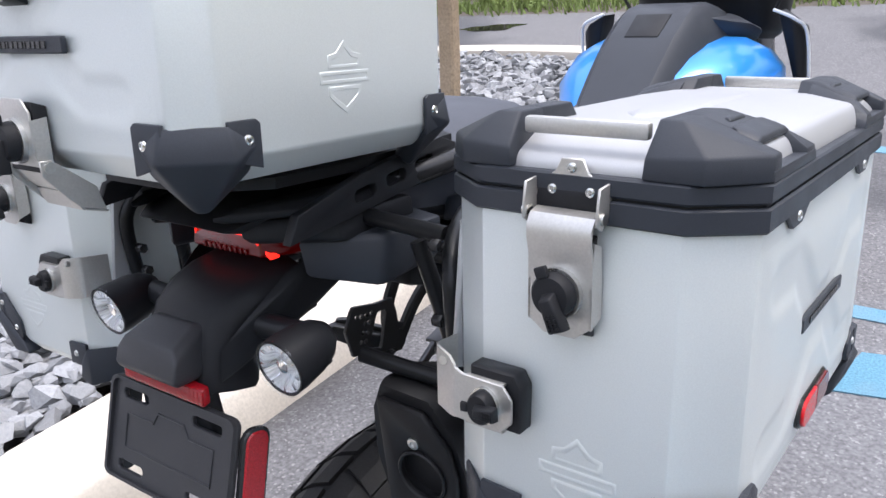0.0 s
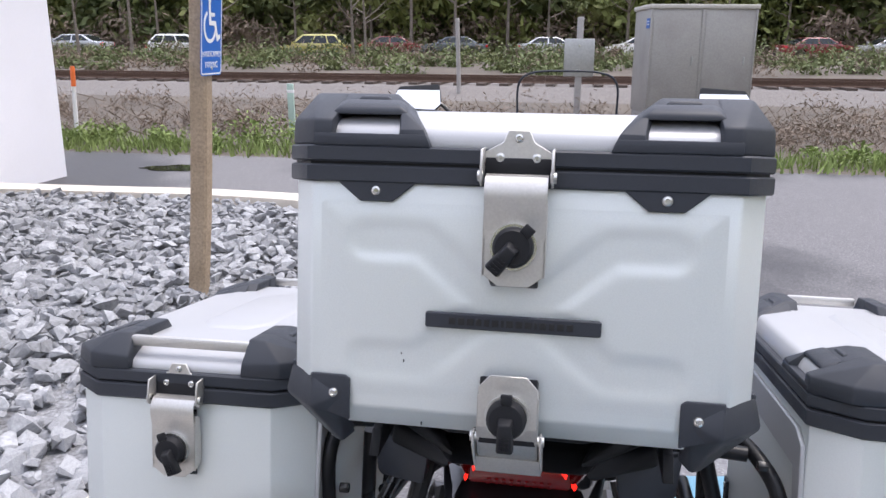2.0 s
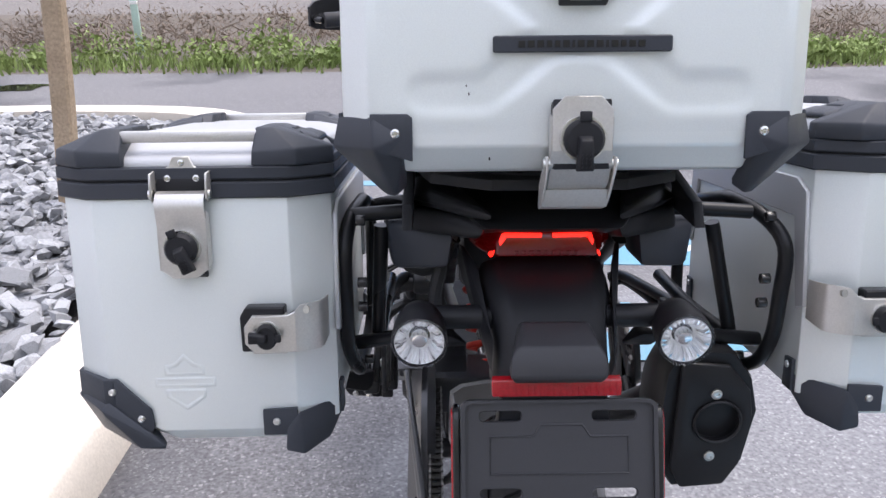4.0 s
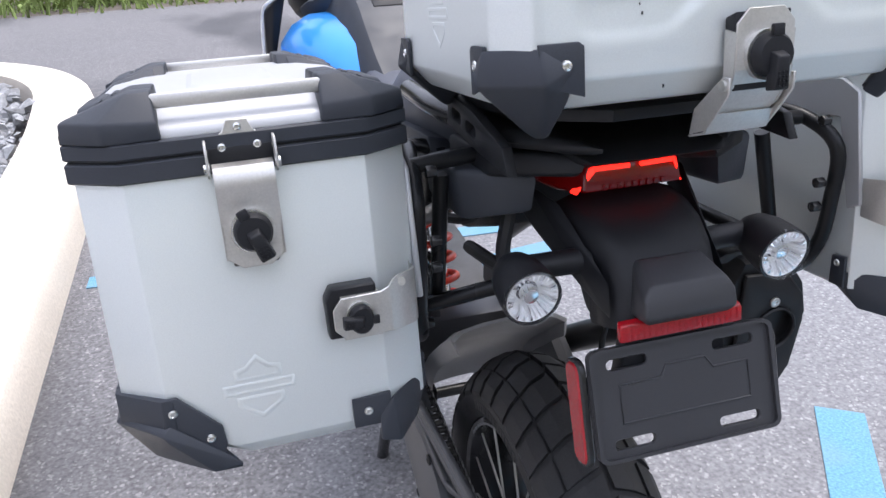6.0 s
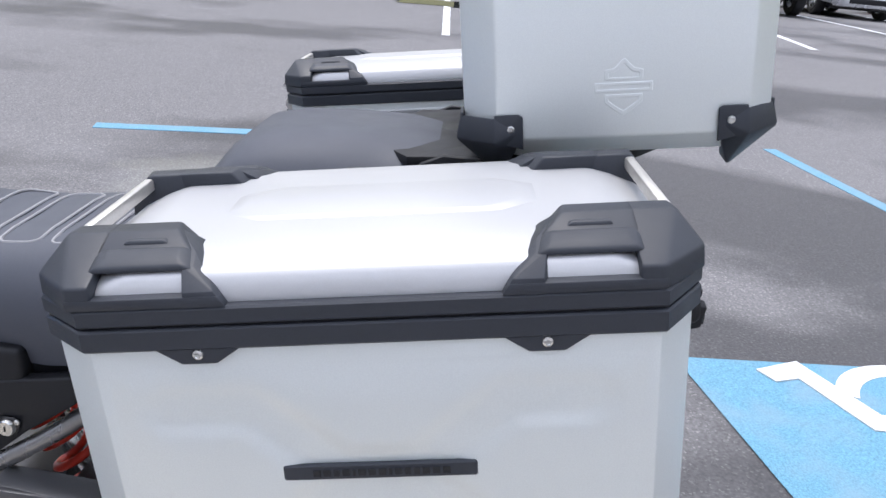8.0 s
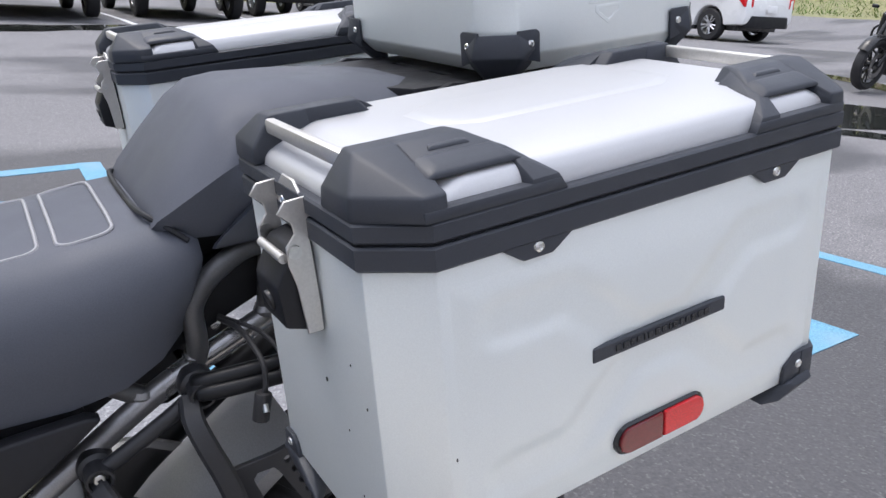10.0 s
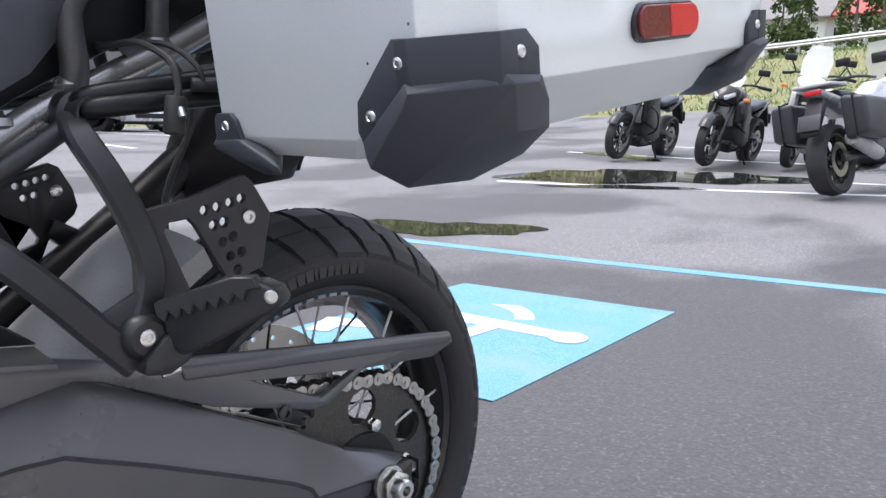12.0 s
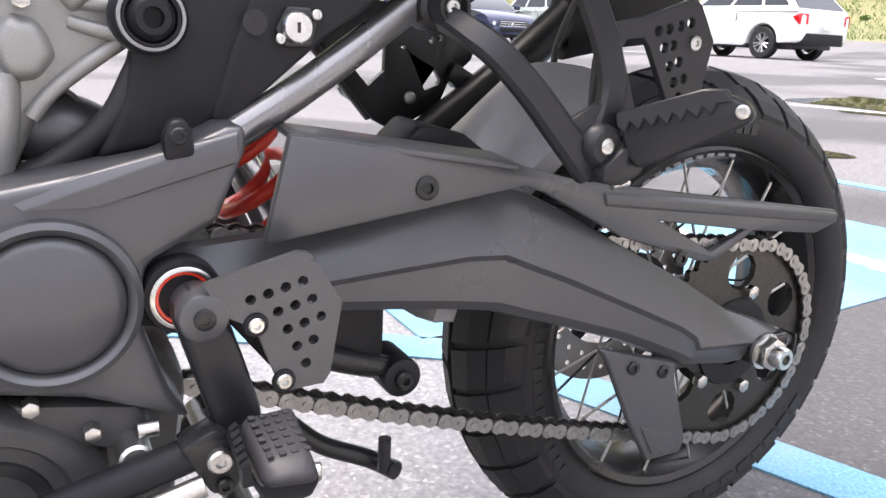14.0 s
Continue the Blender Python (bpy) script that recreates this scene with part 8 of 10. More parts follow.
# pierced heel plate beside the wheel
heel_line = [(0.284, 0.669), (0.242, 0.677), (0.198, 0.692), (0.190, 0.6935), (0.183, 0.688), (0.165, 0.660), (0.174, 0.612), (0.201, 0.604), (0.238, 0.586), (0.272, 0.578), (0.290, 0.590), (0.290, 0.640)]
heel_gap = [(0.265, 0.651), (0.261, 0.658), (0.244, 0.660), (0.238, 0.654), (0.211, 0.609), (0.241, 0.594)]
heel_spots = [(0.229, 0.666), (0.217, 0.668), (0.205, 0.671), (0.194, 0.674), (0.221, 0.653), (0.211, 0.655), (0.213, 0.638), (0.203, 0.642), (0.206, 0.625), (0.195, 0.628), (0.199, 0.613)]
hp = part("heel_plate", plate(heel_line, 0.007, "x", -0.200, [heel_gap] + [circle(y, z, 0.0042, 10) for y, z in heel_spots], bev=0.0014), HEELPLATE, br, "black pierced heel plate")
bolt((-0.200, 0.188, 0.6577), (-1, 0, 0), 0.0062, hp, length=0.003)
# the same bracket on the other side, its inner face towards the wheel
brr = part("footrest_bracket", plate([(0.376, 0.640), (0.366, 0.612), (0.310, 0.548), (0.296, 0.541), (0.270, 0.541), (0.220, 0.567), (0.207, 0.597), (0.176, 0.624), (0.172, 0.634), (0.177, 0.656), (0.192, 0.682), (0.203, 0.687), (0.258, 0.670), (0.285, 0.690), (0.36, 0.69)], 0.010, "x", 0.195,
            [[(0.352, 0.627), (0.300, 0.645), (0.296, 0.640), (0.297, 0.608), (0.318, 0.590)], [(0.276, 0.637), (0.270, 0.640), (0.244, 0.590), (0.240, 0.585), (0.222, 0.592), (0.219, 0.598), (0.228, 0.613)]] + [circle(y, z, 0.0042, 10) for y, z in ((0.241, 0.661), (0.229, 0.664), (0.218, 0.667), (0.207, 0.670), (0.233, 0.647), (0.221, 0.650))], bev=0.002, seg=2), CASTBLACK, bike, "black cast footrest bracket")
part("bracket_arm", pipe([(0.190, 0.404, 0.668), (0.205, 0.385, 0.640), (0.205, 0.355, 0.605), (0.206, 0.31, 0.553)], 0.009, 12), CASTBLACK, brr)
part("bracket_lug", hull([(x, y, z) for x in (0.182, 0.205) for y, z in ((0.214, 0.603), (0.205, 0.622), (0.160, 0.598), (0.165, 0.590), (0.20, 0.588))], 0.004), CASTBLACK, brr)
bolt((0.195, 0.197, 0.653), (-1, 0, 0), 0.0078, brr, length=0.004)
bolt((0.195, 0.262, 0.576), (-1, 0, 0), 0.0078, brr, length=0.004)
part("dark_bolt", rod((0.195, 0.243, 0.573), (0.190, 0.243, 0.573), 0.0045, n=12), GLOSS, brr)
pegr = part("footrest", hull([(x, y, z) for x in (0.225, 0.30) for y, z in ((0.318, 0.585), (0.318, 0.572), (0.29, 0.556), (0.270, 0.575), (0.275, 0.59))], 0.004), ARM, brr, "black footrest with a toothed edge")
for k in range(5):
    part("tooth", hull([(0.236 + 0.013 * k + d, y, z) for d in (-0.004, 0.004) for y, z in ((0.317, 0.588), (0.323, 0.580), (0.317, 0.572))], 0.0006), ARM, pegr)

# rider's heel guard, footrest, engine side
heel_holes = [circle(0.577 - 0.0115 * k - 0.007 * j * 0.9, 0.487 + 0.003 * k - 0.013 * j, 0.0036, 10) for j in range(5) for k in range(4) if (j, k) in ((0, 0), (0, 1), (0, 2), (0, 3), (1, 1), (1, 2), (1, 3), (2, 1), (2, 2), (2, 3), (3, 1), (3, 2), (4, 1))]
hg = part("heel_guard", plate([(0.606, 0.500), (0.545, 0.516), (0.537, 0.514), (0.515, 0.479), (0.523, 0.428), (0.528, 0.421), (0.557, 0.420), (0.574, 0.467), (0.594, 0.478)], 0.006, "x", -0.235, heel_holes, bev=0.0015), ARM, bike, "black pierced heel guard")
for y, z in ((0.574, 0.470), (0.556, 0.428)):
    part("washer", turned([(0, 0.0052), (0, 0.0082), (-0.002, 0.0078), (-0.002, 0.0052)], "x", (-0.235, y, z), 20), BLACK, hg)
    bolt((-0.235, y, z), (-1, 0, 0), 0.0054, hg, length=0.004)
part("pivot_carrier", hull([(x, y, z) for x in (-0.226, -0.200) for y, z in ((0.624, 0.480), (0.612, 0.495), (0.594, 0.490), (0.578, 0.440), (0.568, 0.405), (0.566, 0.386), (0.594, 0.378), (0.604, 0.43))], 0.006), CASTBLACK, bike, "black footrest carrier")
# added black sheet that makes the heel guard's holes look dark
part("guard_backing", hull([(x, y, z) for x in (-0.214, -0.206) for y, z in ((0.598, 0.494), (0.545, 0.508), (0.522, 0.476), (0.529, 0.428), (0.556, 0.426), (0.590, 0.470))], 0.002), BLACK, bike)
part("pivot_shaft", turned([(-0.185, 0.0), (-0.185, 0.026), (-0.198, 0.026), (-0.200, 0.0245), (-0.200, 0.0)], "x", (0, 0.612, 0.482), 36, close=False), BLACK, bike, "black pivot shaft")
part("pivot_ring", turned([(-0.199, 0.0215), (-0.204, 0.0215), (-0.205, 0.0200), (-0.205, 0.0185), (-0.199, 0.0180)], "x", (0, 0.612, 0.482), 36), NUT, bike, "bright metal ring")
part("pivot_seal", turned([(-0.199, 0.0180), (-0.2030, 0.0178), (-0.2030, 0.0160), (-0.199, 0.0158)], "x", (0, 0.612, 0.482), 36), REDSPRING, bike, "thin red seal")
part("pivot_cover", rod((-0.200, 0.606, 0.478), (-0.236, 0.606, 0.478), 0.016, n=22, bev=0.003), ARM, bike)
bolt((-0.236, 0.606, 0.478), (-1, 0, 0), 0.007, bike, length=0.003, material=GLOSS)
fp = part("rider_footrest", hull([(-0.252, 0.588, 0.416), (-0.252, 0.556, 0.418), (-0.300, 0.590, 0.412), (-0.308, 0.562, 0.414), (-0.318, 0.584, 0.406), (-0.320, 0.568, 0.407), (-0.252, 0.592, 0.402), (-0.252, 0.552, 0.402), (-0.312, 0.592, 0.398), (-0.318, 0.558, 0.398)], 0.005, 3), HOLDER, bike, "worn rubber rider footrest")
part("rest_base", hull([(-0.235, 0.598, 0.404), (-0.235, 0.549, 0.404), (-0.310, 0.594, 0.400), (-0.316, 0.556, 0.400), (-0.235, 0.590, 0.374), (-0.235, 0.549, 0.378), (-0.298, 0.586, 0.378), (-0.302, 0.558, 0.378)], 0.006), BLACK, fp)
for i in range(6):
    part("tooth", hull([(x - 0.254 - 0.0095 * i, y + 0.001 * i, z) for x in (-0.003, 0.003) for y, z in ((0.596, 0.398), (0.590, 0.398), (0.597, 0.410), (0.592, 0.413))]), BLACK, fp)
    for k in range(4):
        part("rib", box(-0.259 - 0.0085 * i, 0.562 + 0.0075 * k, 0.4172 - 0.0007 * i, 0.0042, 0.0042, 0.0020, 0.0006), HOLDER, fp)
bolt((-0.288, 0.553, 0.388), (-0.3, -1, 0), 0.006, fp)
lever = part("shift_rod", rod((-0.222, 0.606, 0.382), (-0.215, 0.80, 0.330), 0.012, n=14), BLACK, bike, "black gear shift linkage")
part("linkage_end", hull([(x, y, z) for x in (-0.236, -0.212) for y, z in ((0.625, 0.392), (0.600, 0.402), (0.583, 0.388), (0.586, 0.356), (0.604, 0.352))], 0.004), GLOSS, lever)
bolt((-0.236, 0.600, 0.380), (-1, 0, 0), 0.0085, lever)
bolt((-0.236, 0.597, 0.360), (-1, 0, 0), 0.006, lever, material=GLOSS)
part("silver_joint", rod((-0.238, 0.610, 0.364), (-0.234, 0.680, 0.345), 0.0075, n=12), NUT, lever)
part("link_bar", pipe([(-0.10, 0.52, 0.395), (-0.10, 0.46, 0.372), (-0.092, 0.407, 0.352)], 0.012, 12), GLOSS, bike, "black suspension link")
part("link_bush", rod((-0.112, 0.407, 0.350), (-0.06, 0.407, 0.350), 0.019, n=20, bev=0.003), BLACK, bike)
bolt((-0.112, 0.407, 0.350), (-1, 0, 0), 0.009, bike, material=GLOSS)
part("link_block", box(-0.07, 0.45, 0.395, 0.06, 0.06, 0.06, 0.008), BLACK, bike)
stand = part("centre_stand", pipe([(-0.06, 0.50, 0.30), (-0.07, 0.47, 0.275), (-0.09, 0.43, 0.262), (-0.12, 0.415, 0.262)], 0.009, 12), GLOSS, bike, "black stand foot and tang")
part("stand_leg", pipe([(-0.12, 0.52, 0.28), (-0.125, 0.60, 0.14), (-0.13, 0.66, 0.012)], 0.013, 12), GLOSS, stand)
part("stand_leg", pipe([(0.12, 0.52, 0.28), (0.125, 0.60, 0.14), (0.13, 0.66, 0.012)], 0.013, 12), GLOSS, stand)
part("stand_pad", box(-0.13, 0.665, 0.006, 0.03, 0.06, 0.012, 0.003), GLOSS, stand)
part("stand_pad", box(0.13, 0.665, 0.006, 0.03, 0.06, 0.012, 0.003), GLOSS, stand)
part("stand_cross", rod((-0.12, 0.55, 0.24), (0.12, 0.55, 0.24), 0.012, n=14), GLOSS, stand)
part("stand_tang", rod((-0.115, 0.425, 0.262), (-0.115, 0.425, 0.295), 0.006, n=12), GLOSS, stand)
# shock with its red spring
shock = part("shock", rod((-0.01, 0.470, 0.42), (-0.02, 0.578, 0.66), 0.020, n=20), CHROME, bike, "rear damper with a red spring")
foot, lean_up = Vector((-0.011, 0.4745, 0.43)), Vector((-0.01, 0.108, 0.24)).normalized()
side_way = lean_up.cross(Vector((1, 0, 0))).normalized()
turns = []
for k in range(0, 97):
    a = 2 * math.pi * k / 16
    turns.append(foot + lean_up * (0.23 * k / 96) + Vector((1, 0, 0)) * 0.037 * math.cos(a) + side_way * 0.037 * math.sin(a))
part("spring", pipe([tuple(p) for p in turns], 0.0066, 10, 0), REDSPRING, shock, "red coil spring")
part("remote_adjuster", rod((-0.13, 0.53, 0.588), (-0.03, 0.50, 0.588), 0.006, n=10), GLOSS, shock)
# black sprocket cover, engine cases
cover = part("sprocket_cover", plate([(0.80, 0.545), (0.710, 0.557), (0.623, 0.573), (0.581, 0.592), (0.568, 0.593), (0.569, 0.576), (0.588, 0.530), (0.633, 0.506), (0.640, 0.472), (0.623, 0.418), (0.609, 0.392), (0.675, 0.420), (0.721, 0.430), (0.80, 0.43)], 0.060, "x", -0.200, bev=0.006, seg=3), ARM, bike, "satin black sprocket cover")
part("cover_fold", hull([(-0.203, 0.70, 0.545), (-0.203, 0.575, 0.588), (-0.203, 0.574, 0.570), (-0.203, 0.66, 0.545), (-0.197, 0.71, 0.553), (-0.197, 0.573, 0.591), (-0.197, 0.575, 0.568)], 0.001), ARM, cover)
part("cover_lip", hull([(x, y, z) for x in (-0.206, -0.192) for y, z in ((0.603, 0.590), (0.621, 0.587), (0.620, 0.572), (0.602, 0.575), (0.607, 0.598), (0.616, 0.597))], 0.003), BLACK, cover)
bolt((-0.206, 0.612, 0.588), (-1, 0, 0), 0.0055, cover, material=GLOSS)
part("cover_ring", turned([(-0.200, 0.054), (-0.207, 0.053), (-0.209, 0.049), (-0.207, 0.046), (-0.203, 0.044), (-0.200, 0.044)], "x", (0, 0.690, 0.486), 64), ARM, cover)
part("cover_dome", turned([(-0.200, 0.0445), (-0.204, 0.043), (-0.208, 0.037), (-0.209, 0.0)], "x", (0, 0.690, 0.486), 48, close=False), ARM, cover)
engine = part("engine_case", hull([(x, y, z) for x in (-0.15, 0.15) for y, z in ((0.62, 0.25), (0.60, 0.40), (0.62, 0.44), (1.02, 0.46), (1.06, 0.36), (1.0, 0.22), (0.70, 0.20))], 0.02), ENGINE, bike, "black engine casing")
part("alternator_cover", turned([(-0.150, 0.075), (-0.185, 0.072), (-0.196, 0.062), (-0.196, 0.052), (-0.190, 0.048), (-0.190, 0.0)], "x", (0, 0.735, 0.345), 40, close=False), ENGINE, engine)
part("alternator_rib", turned([(-0.186, 0.040), (-0.193, 0.038), (-0.193, 0.030), (-0.186, 0.028)], "x", (0, 0.735, 0.345), 40), GLOSS, engine)
part("case_lug", hull([(x, y, z) for x in (-0.19, -0.15) for y, z in ((0.665, 0.40), (0.640, 0.405), (0.632, 0.382), (0.650, 0.37), (0.70, 0.39), (0.72, 0.42))], 0.006), ENGINE, engine)
for y, z in ((0.706, 0.419), (0.672, 0.395)):
    part("hex_bolt", rod((-0.190, y, z), (-0.202, y, z), 0.0058, n=6, bev=0.001), NUT, engine)
part("fitting", turned([(-0.165, 0.0), (-0.165, 0.012), (-0.212, 0.011), (-0.214, 0.009), (-0.214, 0.005), (-0.204, 0.004), (-0.204, 0.0)], "x", (0, 0.648, 0.377), 20, close=False), NUT, engine)
part("fitting", rod((-0.200, 0.645, 0.392), (-0.200, 0.632, 0.392), 0.006, n=12), NUT, engine)
head = part("cylinder_head", plate([(0.630, 0.690), (0.622, 0.668), (0.624, 0.642), (0.650, 0.624), (0.670, 0.610), (0.686, 0.592), (0.698, 0.566), (0.712, 0.535), (0.80, 0.53), (0.84, 0.60), (0.82, 0.74), (0.66, 0.74)], 0.055, "x", -0.138, bev=0.009, seg=3), GREYCAST, bike, "grey cast cylinder head")
part("head_boss", hull([(x, y, z) for x, d in ((-0.150, 0.0), (-0.135, 0.006)) for y, z in ((0.706 + d, 0.640), (0.698, 0.652 + d), (0.682, 0.648 + d), (0.676 - d, 0.632), (0.684, 0.620 - d), (0.700, 0.618 - d))], 0.005, 3), GREYCAST, head)
part("head_boss", hull([(x, y, z) for x, d in ((-0.147, 0.0), (-0.135, 0.005)) for y, z in ((0.674 + d, 0.676), (0.668, 0.688 + d), (0.652, 0.684 + d), (0.650 - d, 0.668), (0.662, 0.660 - d))], 0.005, 3), GREYCAST, head)
part("head_rib", pipe([(-0.138, 0.706, 0.618), (-0.143, 0.708, 0.590), (-0.138, 0.716, 0.548)], 0.012, 14), GREYCAST, head)
part("head_rib", pipe([(-0.136, 0.664, 0.652), (-0.140, 0.642, 0.646), (-0.140, 0.626, 0.645)], 0.005, 10), GREYCAST, head)
part("head_rib", pipe([(-0.136, 0.660, 0.664), (-0.140, 0.640, 0.664), (-0.140, 0.622, 0.668)], 0.005, 10), GREYCAST, head)
part("head_rib", pipe([(-0.137, 0.627, 0.645), (-0.140, 0.652, 0.628), (-0.140, 0.676, 0.609), (-0.140, 0.690, 0.592)], 0.005, 10), GREYCAST, head)
for y, z in ((0.690, 0.664), (0.718, 0.60)):
    part("hex_bolt", rod((-0.140, y, z), (-0.154, y, z), 0.0062, n=6, bev=0.001), NUT, head)
part("exhaust_elbow", pipe([(-0.10, 0.70, 0.585), (-0.105, 0.672, 0.580), (-0.10, 0.648, 0.566), (-0.09, 0.636, 0.54)], 0.026, 18), ARM, head)
part("hose_clamp", turned([(-0.105, 0.028), (-0.105, 0.031), (-0.117, 0.031), (-0.117, 0.028)], "x", (0, 0.684, 0.583), 24), GLOSS, head)
part("bushing", turned([(-0.160, 0.0185), (-0.172, 0.0178), (-0.172, 0.016), (-0.169, 0.0150), (-0.174, 0.0135), (-0.180, 0.0105), (-0.180, 0.0065), (-0.172, 0.006), (-0.172, 0.0), (-0.160, 0.0)], "x", (0, 0.619, 0.657), 36, close=False), BLACK, bike, "black rubber bushing with a pale ring")
part("bushing_ring", turned([(-0.166, 0.0205), (-0.1735, 0.0205), (-0.1735, 0.0185), (-0.166, 0.0185)], "x", (0, 0.619, 0.657), 36), PIPING, bike)
part("bushing_seat", turned([(-0.150, 0.024), (-0.166, 0.0235), (-0.169, 0.0215), (-0.169, 0.0), (-0.150, 0.0)], "x", (0, 0.619, 0.657), 36, close=False), BLACK, bike)
part("main_frame", plate([(0.655, 0.566), (0.640, 0.600), (0.628, 0.640), (0.612, 0.70), (0.60, 0.76), (0.50, 0.76), (0.50, 0.69), (0.546, 0.668), (0.570, 0.60), (0.588, 0.578)], 0.03, "x", -0.156, bev=0.008, seg=3), BLACK, bike, "black frame side plate")
part("throttle_hose", pipe([(-0.13, 0.72, 0.545), (-0.14, 0.68, 0.562), (-0.145, 0.645, 0.59), (-0.145, 0.625, 0.625)], 0.0085, 12), RUBBER, bike)
panel = part("side_panel", plate([(0.582, 0.594), (0.567, 0.641), (0.553, 0.674), (0.54, 0.715), (0.41, 0.735), (0.396, 0.731), (0.441, 0.690), (0.504, 0.645), (0.556, 0.600), (0.565, 0.584), (0.578, 0.587)], 0.020, "x", -0.158, bev=0.005, seg=3), BLACK, bike, "black side panel with a key lock")
lock = part("key_lock", turned([(-0.158, 0.0), (-0.158, 0.0115), (-0.166, 0.0112), (-0.168, 0.0095), (-0.168, 0.0)], "x", (0, 0.523, 0.655), 28, close=False), NUT, panel, "round metal key lock")
part("key_slot", box(-0.168, 0.523, 0.655, 0.0012, 0.0022, 0.007), GLOSS, lock)
part("lock_plate", hull([(x, y, z) for x in (-0.1585, -0.1630) for y, z in ((0.538, 0.653), (0.530, 0.669), (0.513, 0.669), (0.506, 0.659), (0.513, 0.642), (0.531, 0.641))], 0.002), GLOSS, lock)
bolt((-0.163, 0.535, 0.647), (-1, 0, 0), 0.0036, lock)
bolt((-0.163, 0.509, 0.664), (-1, 0, 0), 0.0036, lock)
# raised disc whose near-black colour stands in for the shade inside a hole
part("panel_hole", turned([(-0.1582, 0.008), (-0.1600, 0.0085), (-0.1600, 0.0)], "x", (0, 0.551, 0.657), 20, close=False), RUBBER, panel)
part("upper_panel", hull([(-0.13, 0.40, 0.705), (-0.13, 0.60, 0.70), (-0.13, 0.70, 0.74), (-0.13, 0.45, 0.77), (-0.10, 0.40, 0.705), (-0.10, 0.70, 0.72), (-0.10, 0.70, 0.80), (-0.10, 0.44, 0.80)], 0.01), BLACK, bike)
# loose cable with a plug
cable = part("charging_cable", pipe([(-0.112, 0.272, 0.797), (-0.16, 0.262, 0.800), (-0.200, 0.255, 0.785), (-0.212, 0.255, 0.765), (-0.214, 0.258, 0.755)], 0.0030, 8), RUBBER, bike, "black cable with a metal-tipped plug")
part("plug", rod((-0.214, 0.258, 0.757), (-0.216, 0.262, 0.728), 0.0085, n=12, bev=0.002), RUBBER, cable)
part("plug_tip", rod((-0.221, 0.259, 0.748), (-0.225, 0.259, 0.741), 0.003, n=8), NUT, cable)
part("second_cable", pipe([(-0.112, 0.272, 0.800), (-0.17, 0.245, 0.800), (-0.20, 0.232, 0.782), (-0.205, 0.228, 0.765)], 0.0024, 8), RUBBER, cable)
part("second_plug", rod((-0.198, 0.236, 0.767), (-0.206, 0.214, 0.768), 0.006, n=10, bev=0.001), RUBBER, cable)


# -- seats --
def seat_row(y, zt, zb, w, top_w, edge=0.02, dip=0.0):
    half = [(w * 0.86, zb), (w * 0.95, zb + (zt - zb) * 0.30), (w, zb + (zt - zb) * 0.58), (top_w + (w - top_w) * 0.62, zt - edge * 1.0), (top_w, zt - edge * 0.25), (top_w * 0.55, zt - dip * 0.6)]
    return [(-x, y, z) for x, z in half] + [(0, y, zt - dip)] + [(x, y, z) for x, z in half[::-1]]


pill = [seat_row(0.338, 0.900, 0.888, 0.112, 0.096, 0.006), seat_row(0.330, 0.928, 0.888, 0.126, 0.100, 0.012), seat_row(0.305, 0.965, 0.890, 0.140, 0.100), seat_row(0.272, 1.008, 0.893, 0.150, 0.096), seat_row(0.250, 1.026, 0.898, 0.149, 0.094),
        seat_row(0.215, 1.034, 0.905, 0.148, 0.094), seat_row(0.15, 1.039, 0.925, 0.145, 0.094), seat_row(0.08, 1.040, 0.945, 0.140, 0.094), seat_row(0.02, 1.037, 0.962, 0.135, 0.092), seat_row(-0.03, 1.022, 0.972, 0.128, 0.085), seat_row(-0.055, 1.000, 0.976, 0.115, 0.08, 0.008)]
pillion = part("pillion_seat", loft(pill), SEAT, bike, "dark grey padded pillion seat", smooth=50)
rider = [seat_row(0.292, 0.900, 0.842, 0.140, 0.10, 0.012), seat_row(0.306, 0.912, 0.806, 0.152, 0.108), seat_row(0.335, 0.910, 0.772, 0.158, 0.112), seat_row(0.37, 0.903, 0.750, 0.162, 0.116), seat_row(0.42, 0.893, 0.738, 0.163, 0.116, 0.024, 0.002), seat_row(0.48, 0.883, 0.732, 0.160, 0.112, 0.024, 0.003),
         seat_row(0.55, 0.877, 0.732, 0.150, 0.104, 0.024, 0.003), seat_row(0.63, 0.878, 0.745, 0.132, 0.090, 0.022, 0.002), seat_row(0.70, 0.886, 0.775, 0.112, 0.078, 0.02), seat_row(0.76, 0.905, 0.815, 0.092, 0.066, 0.018)]
rider_seat = part("rider_seat", loft(rider), SEAT, bike, "dark grey padded rider seat with piped panels", smooth=50)


def on_seat(x, y):
    """The height of the rider's seat top."""
    ys = [r[0][1] for r in rider]
    zs = [r[6][2] for r in rider]
    z = float(np.interp(y, ys, zs))
    return z - 0.006 * max(0.0, (abs(x) - 0.062) / 0.052)


for k in range(4):
    ya, yb = 0.366 + 0.066 * k, 0.366 + 0.066 * k + 0.050
    w = 0.106 - 0.004 * k
    ring = []
    for x, y in rounded(-w, ya, w, yb, 0.014, 4):
        ring.append((x, y, on_seat(x, y) + 0.0015))
    dense = []
    for p, q in zip(ring, ring[1:] + ring[:1]):
        n = max(1, int((Vector(q) - Vector(p)).length / 0.012))
        for j in range(n):
            x, y = p[0] + (q[0] - p[0]) * j / n, p[1] + (q[1] - p[1]) * j / n
            dense.append((x, y, on_seat(x, y) + 0.0018))
    part("piping", pipe(dense, 0.0020, 6, 0, close=True), PIPING, rider_seat, "pale grey piping loop")
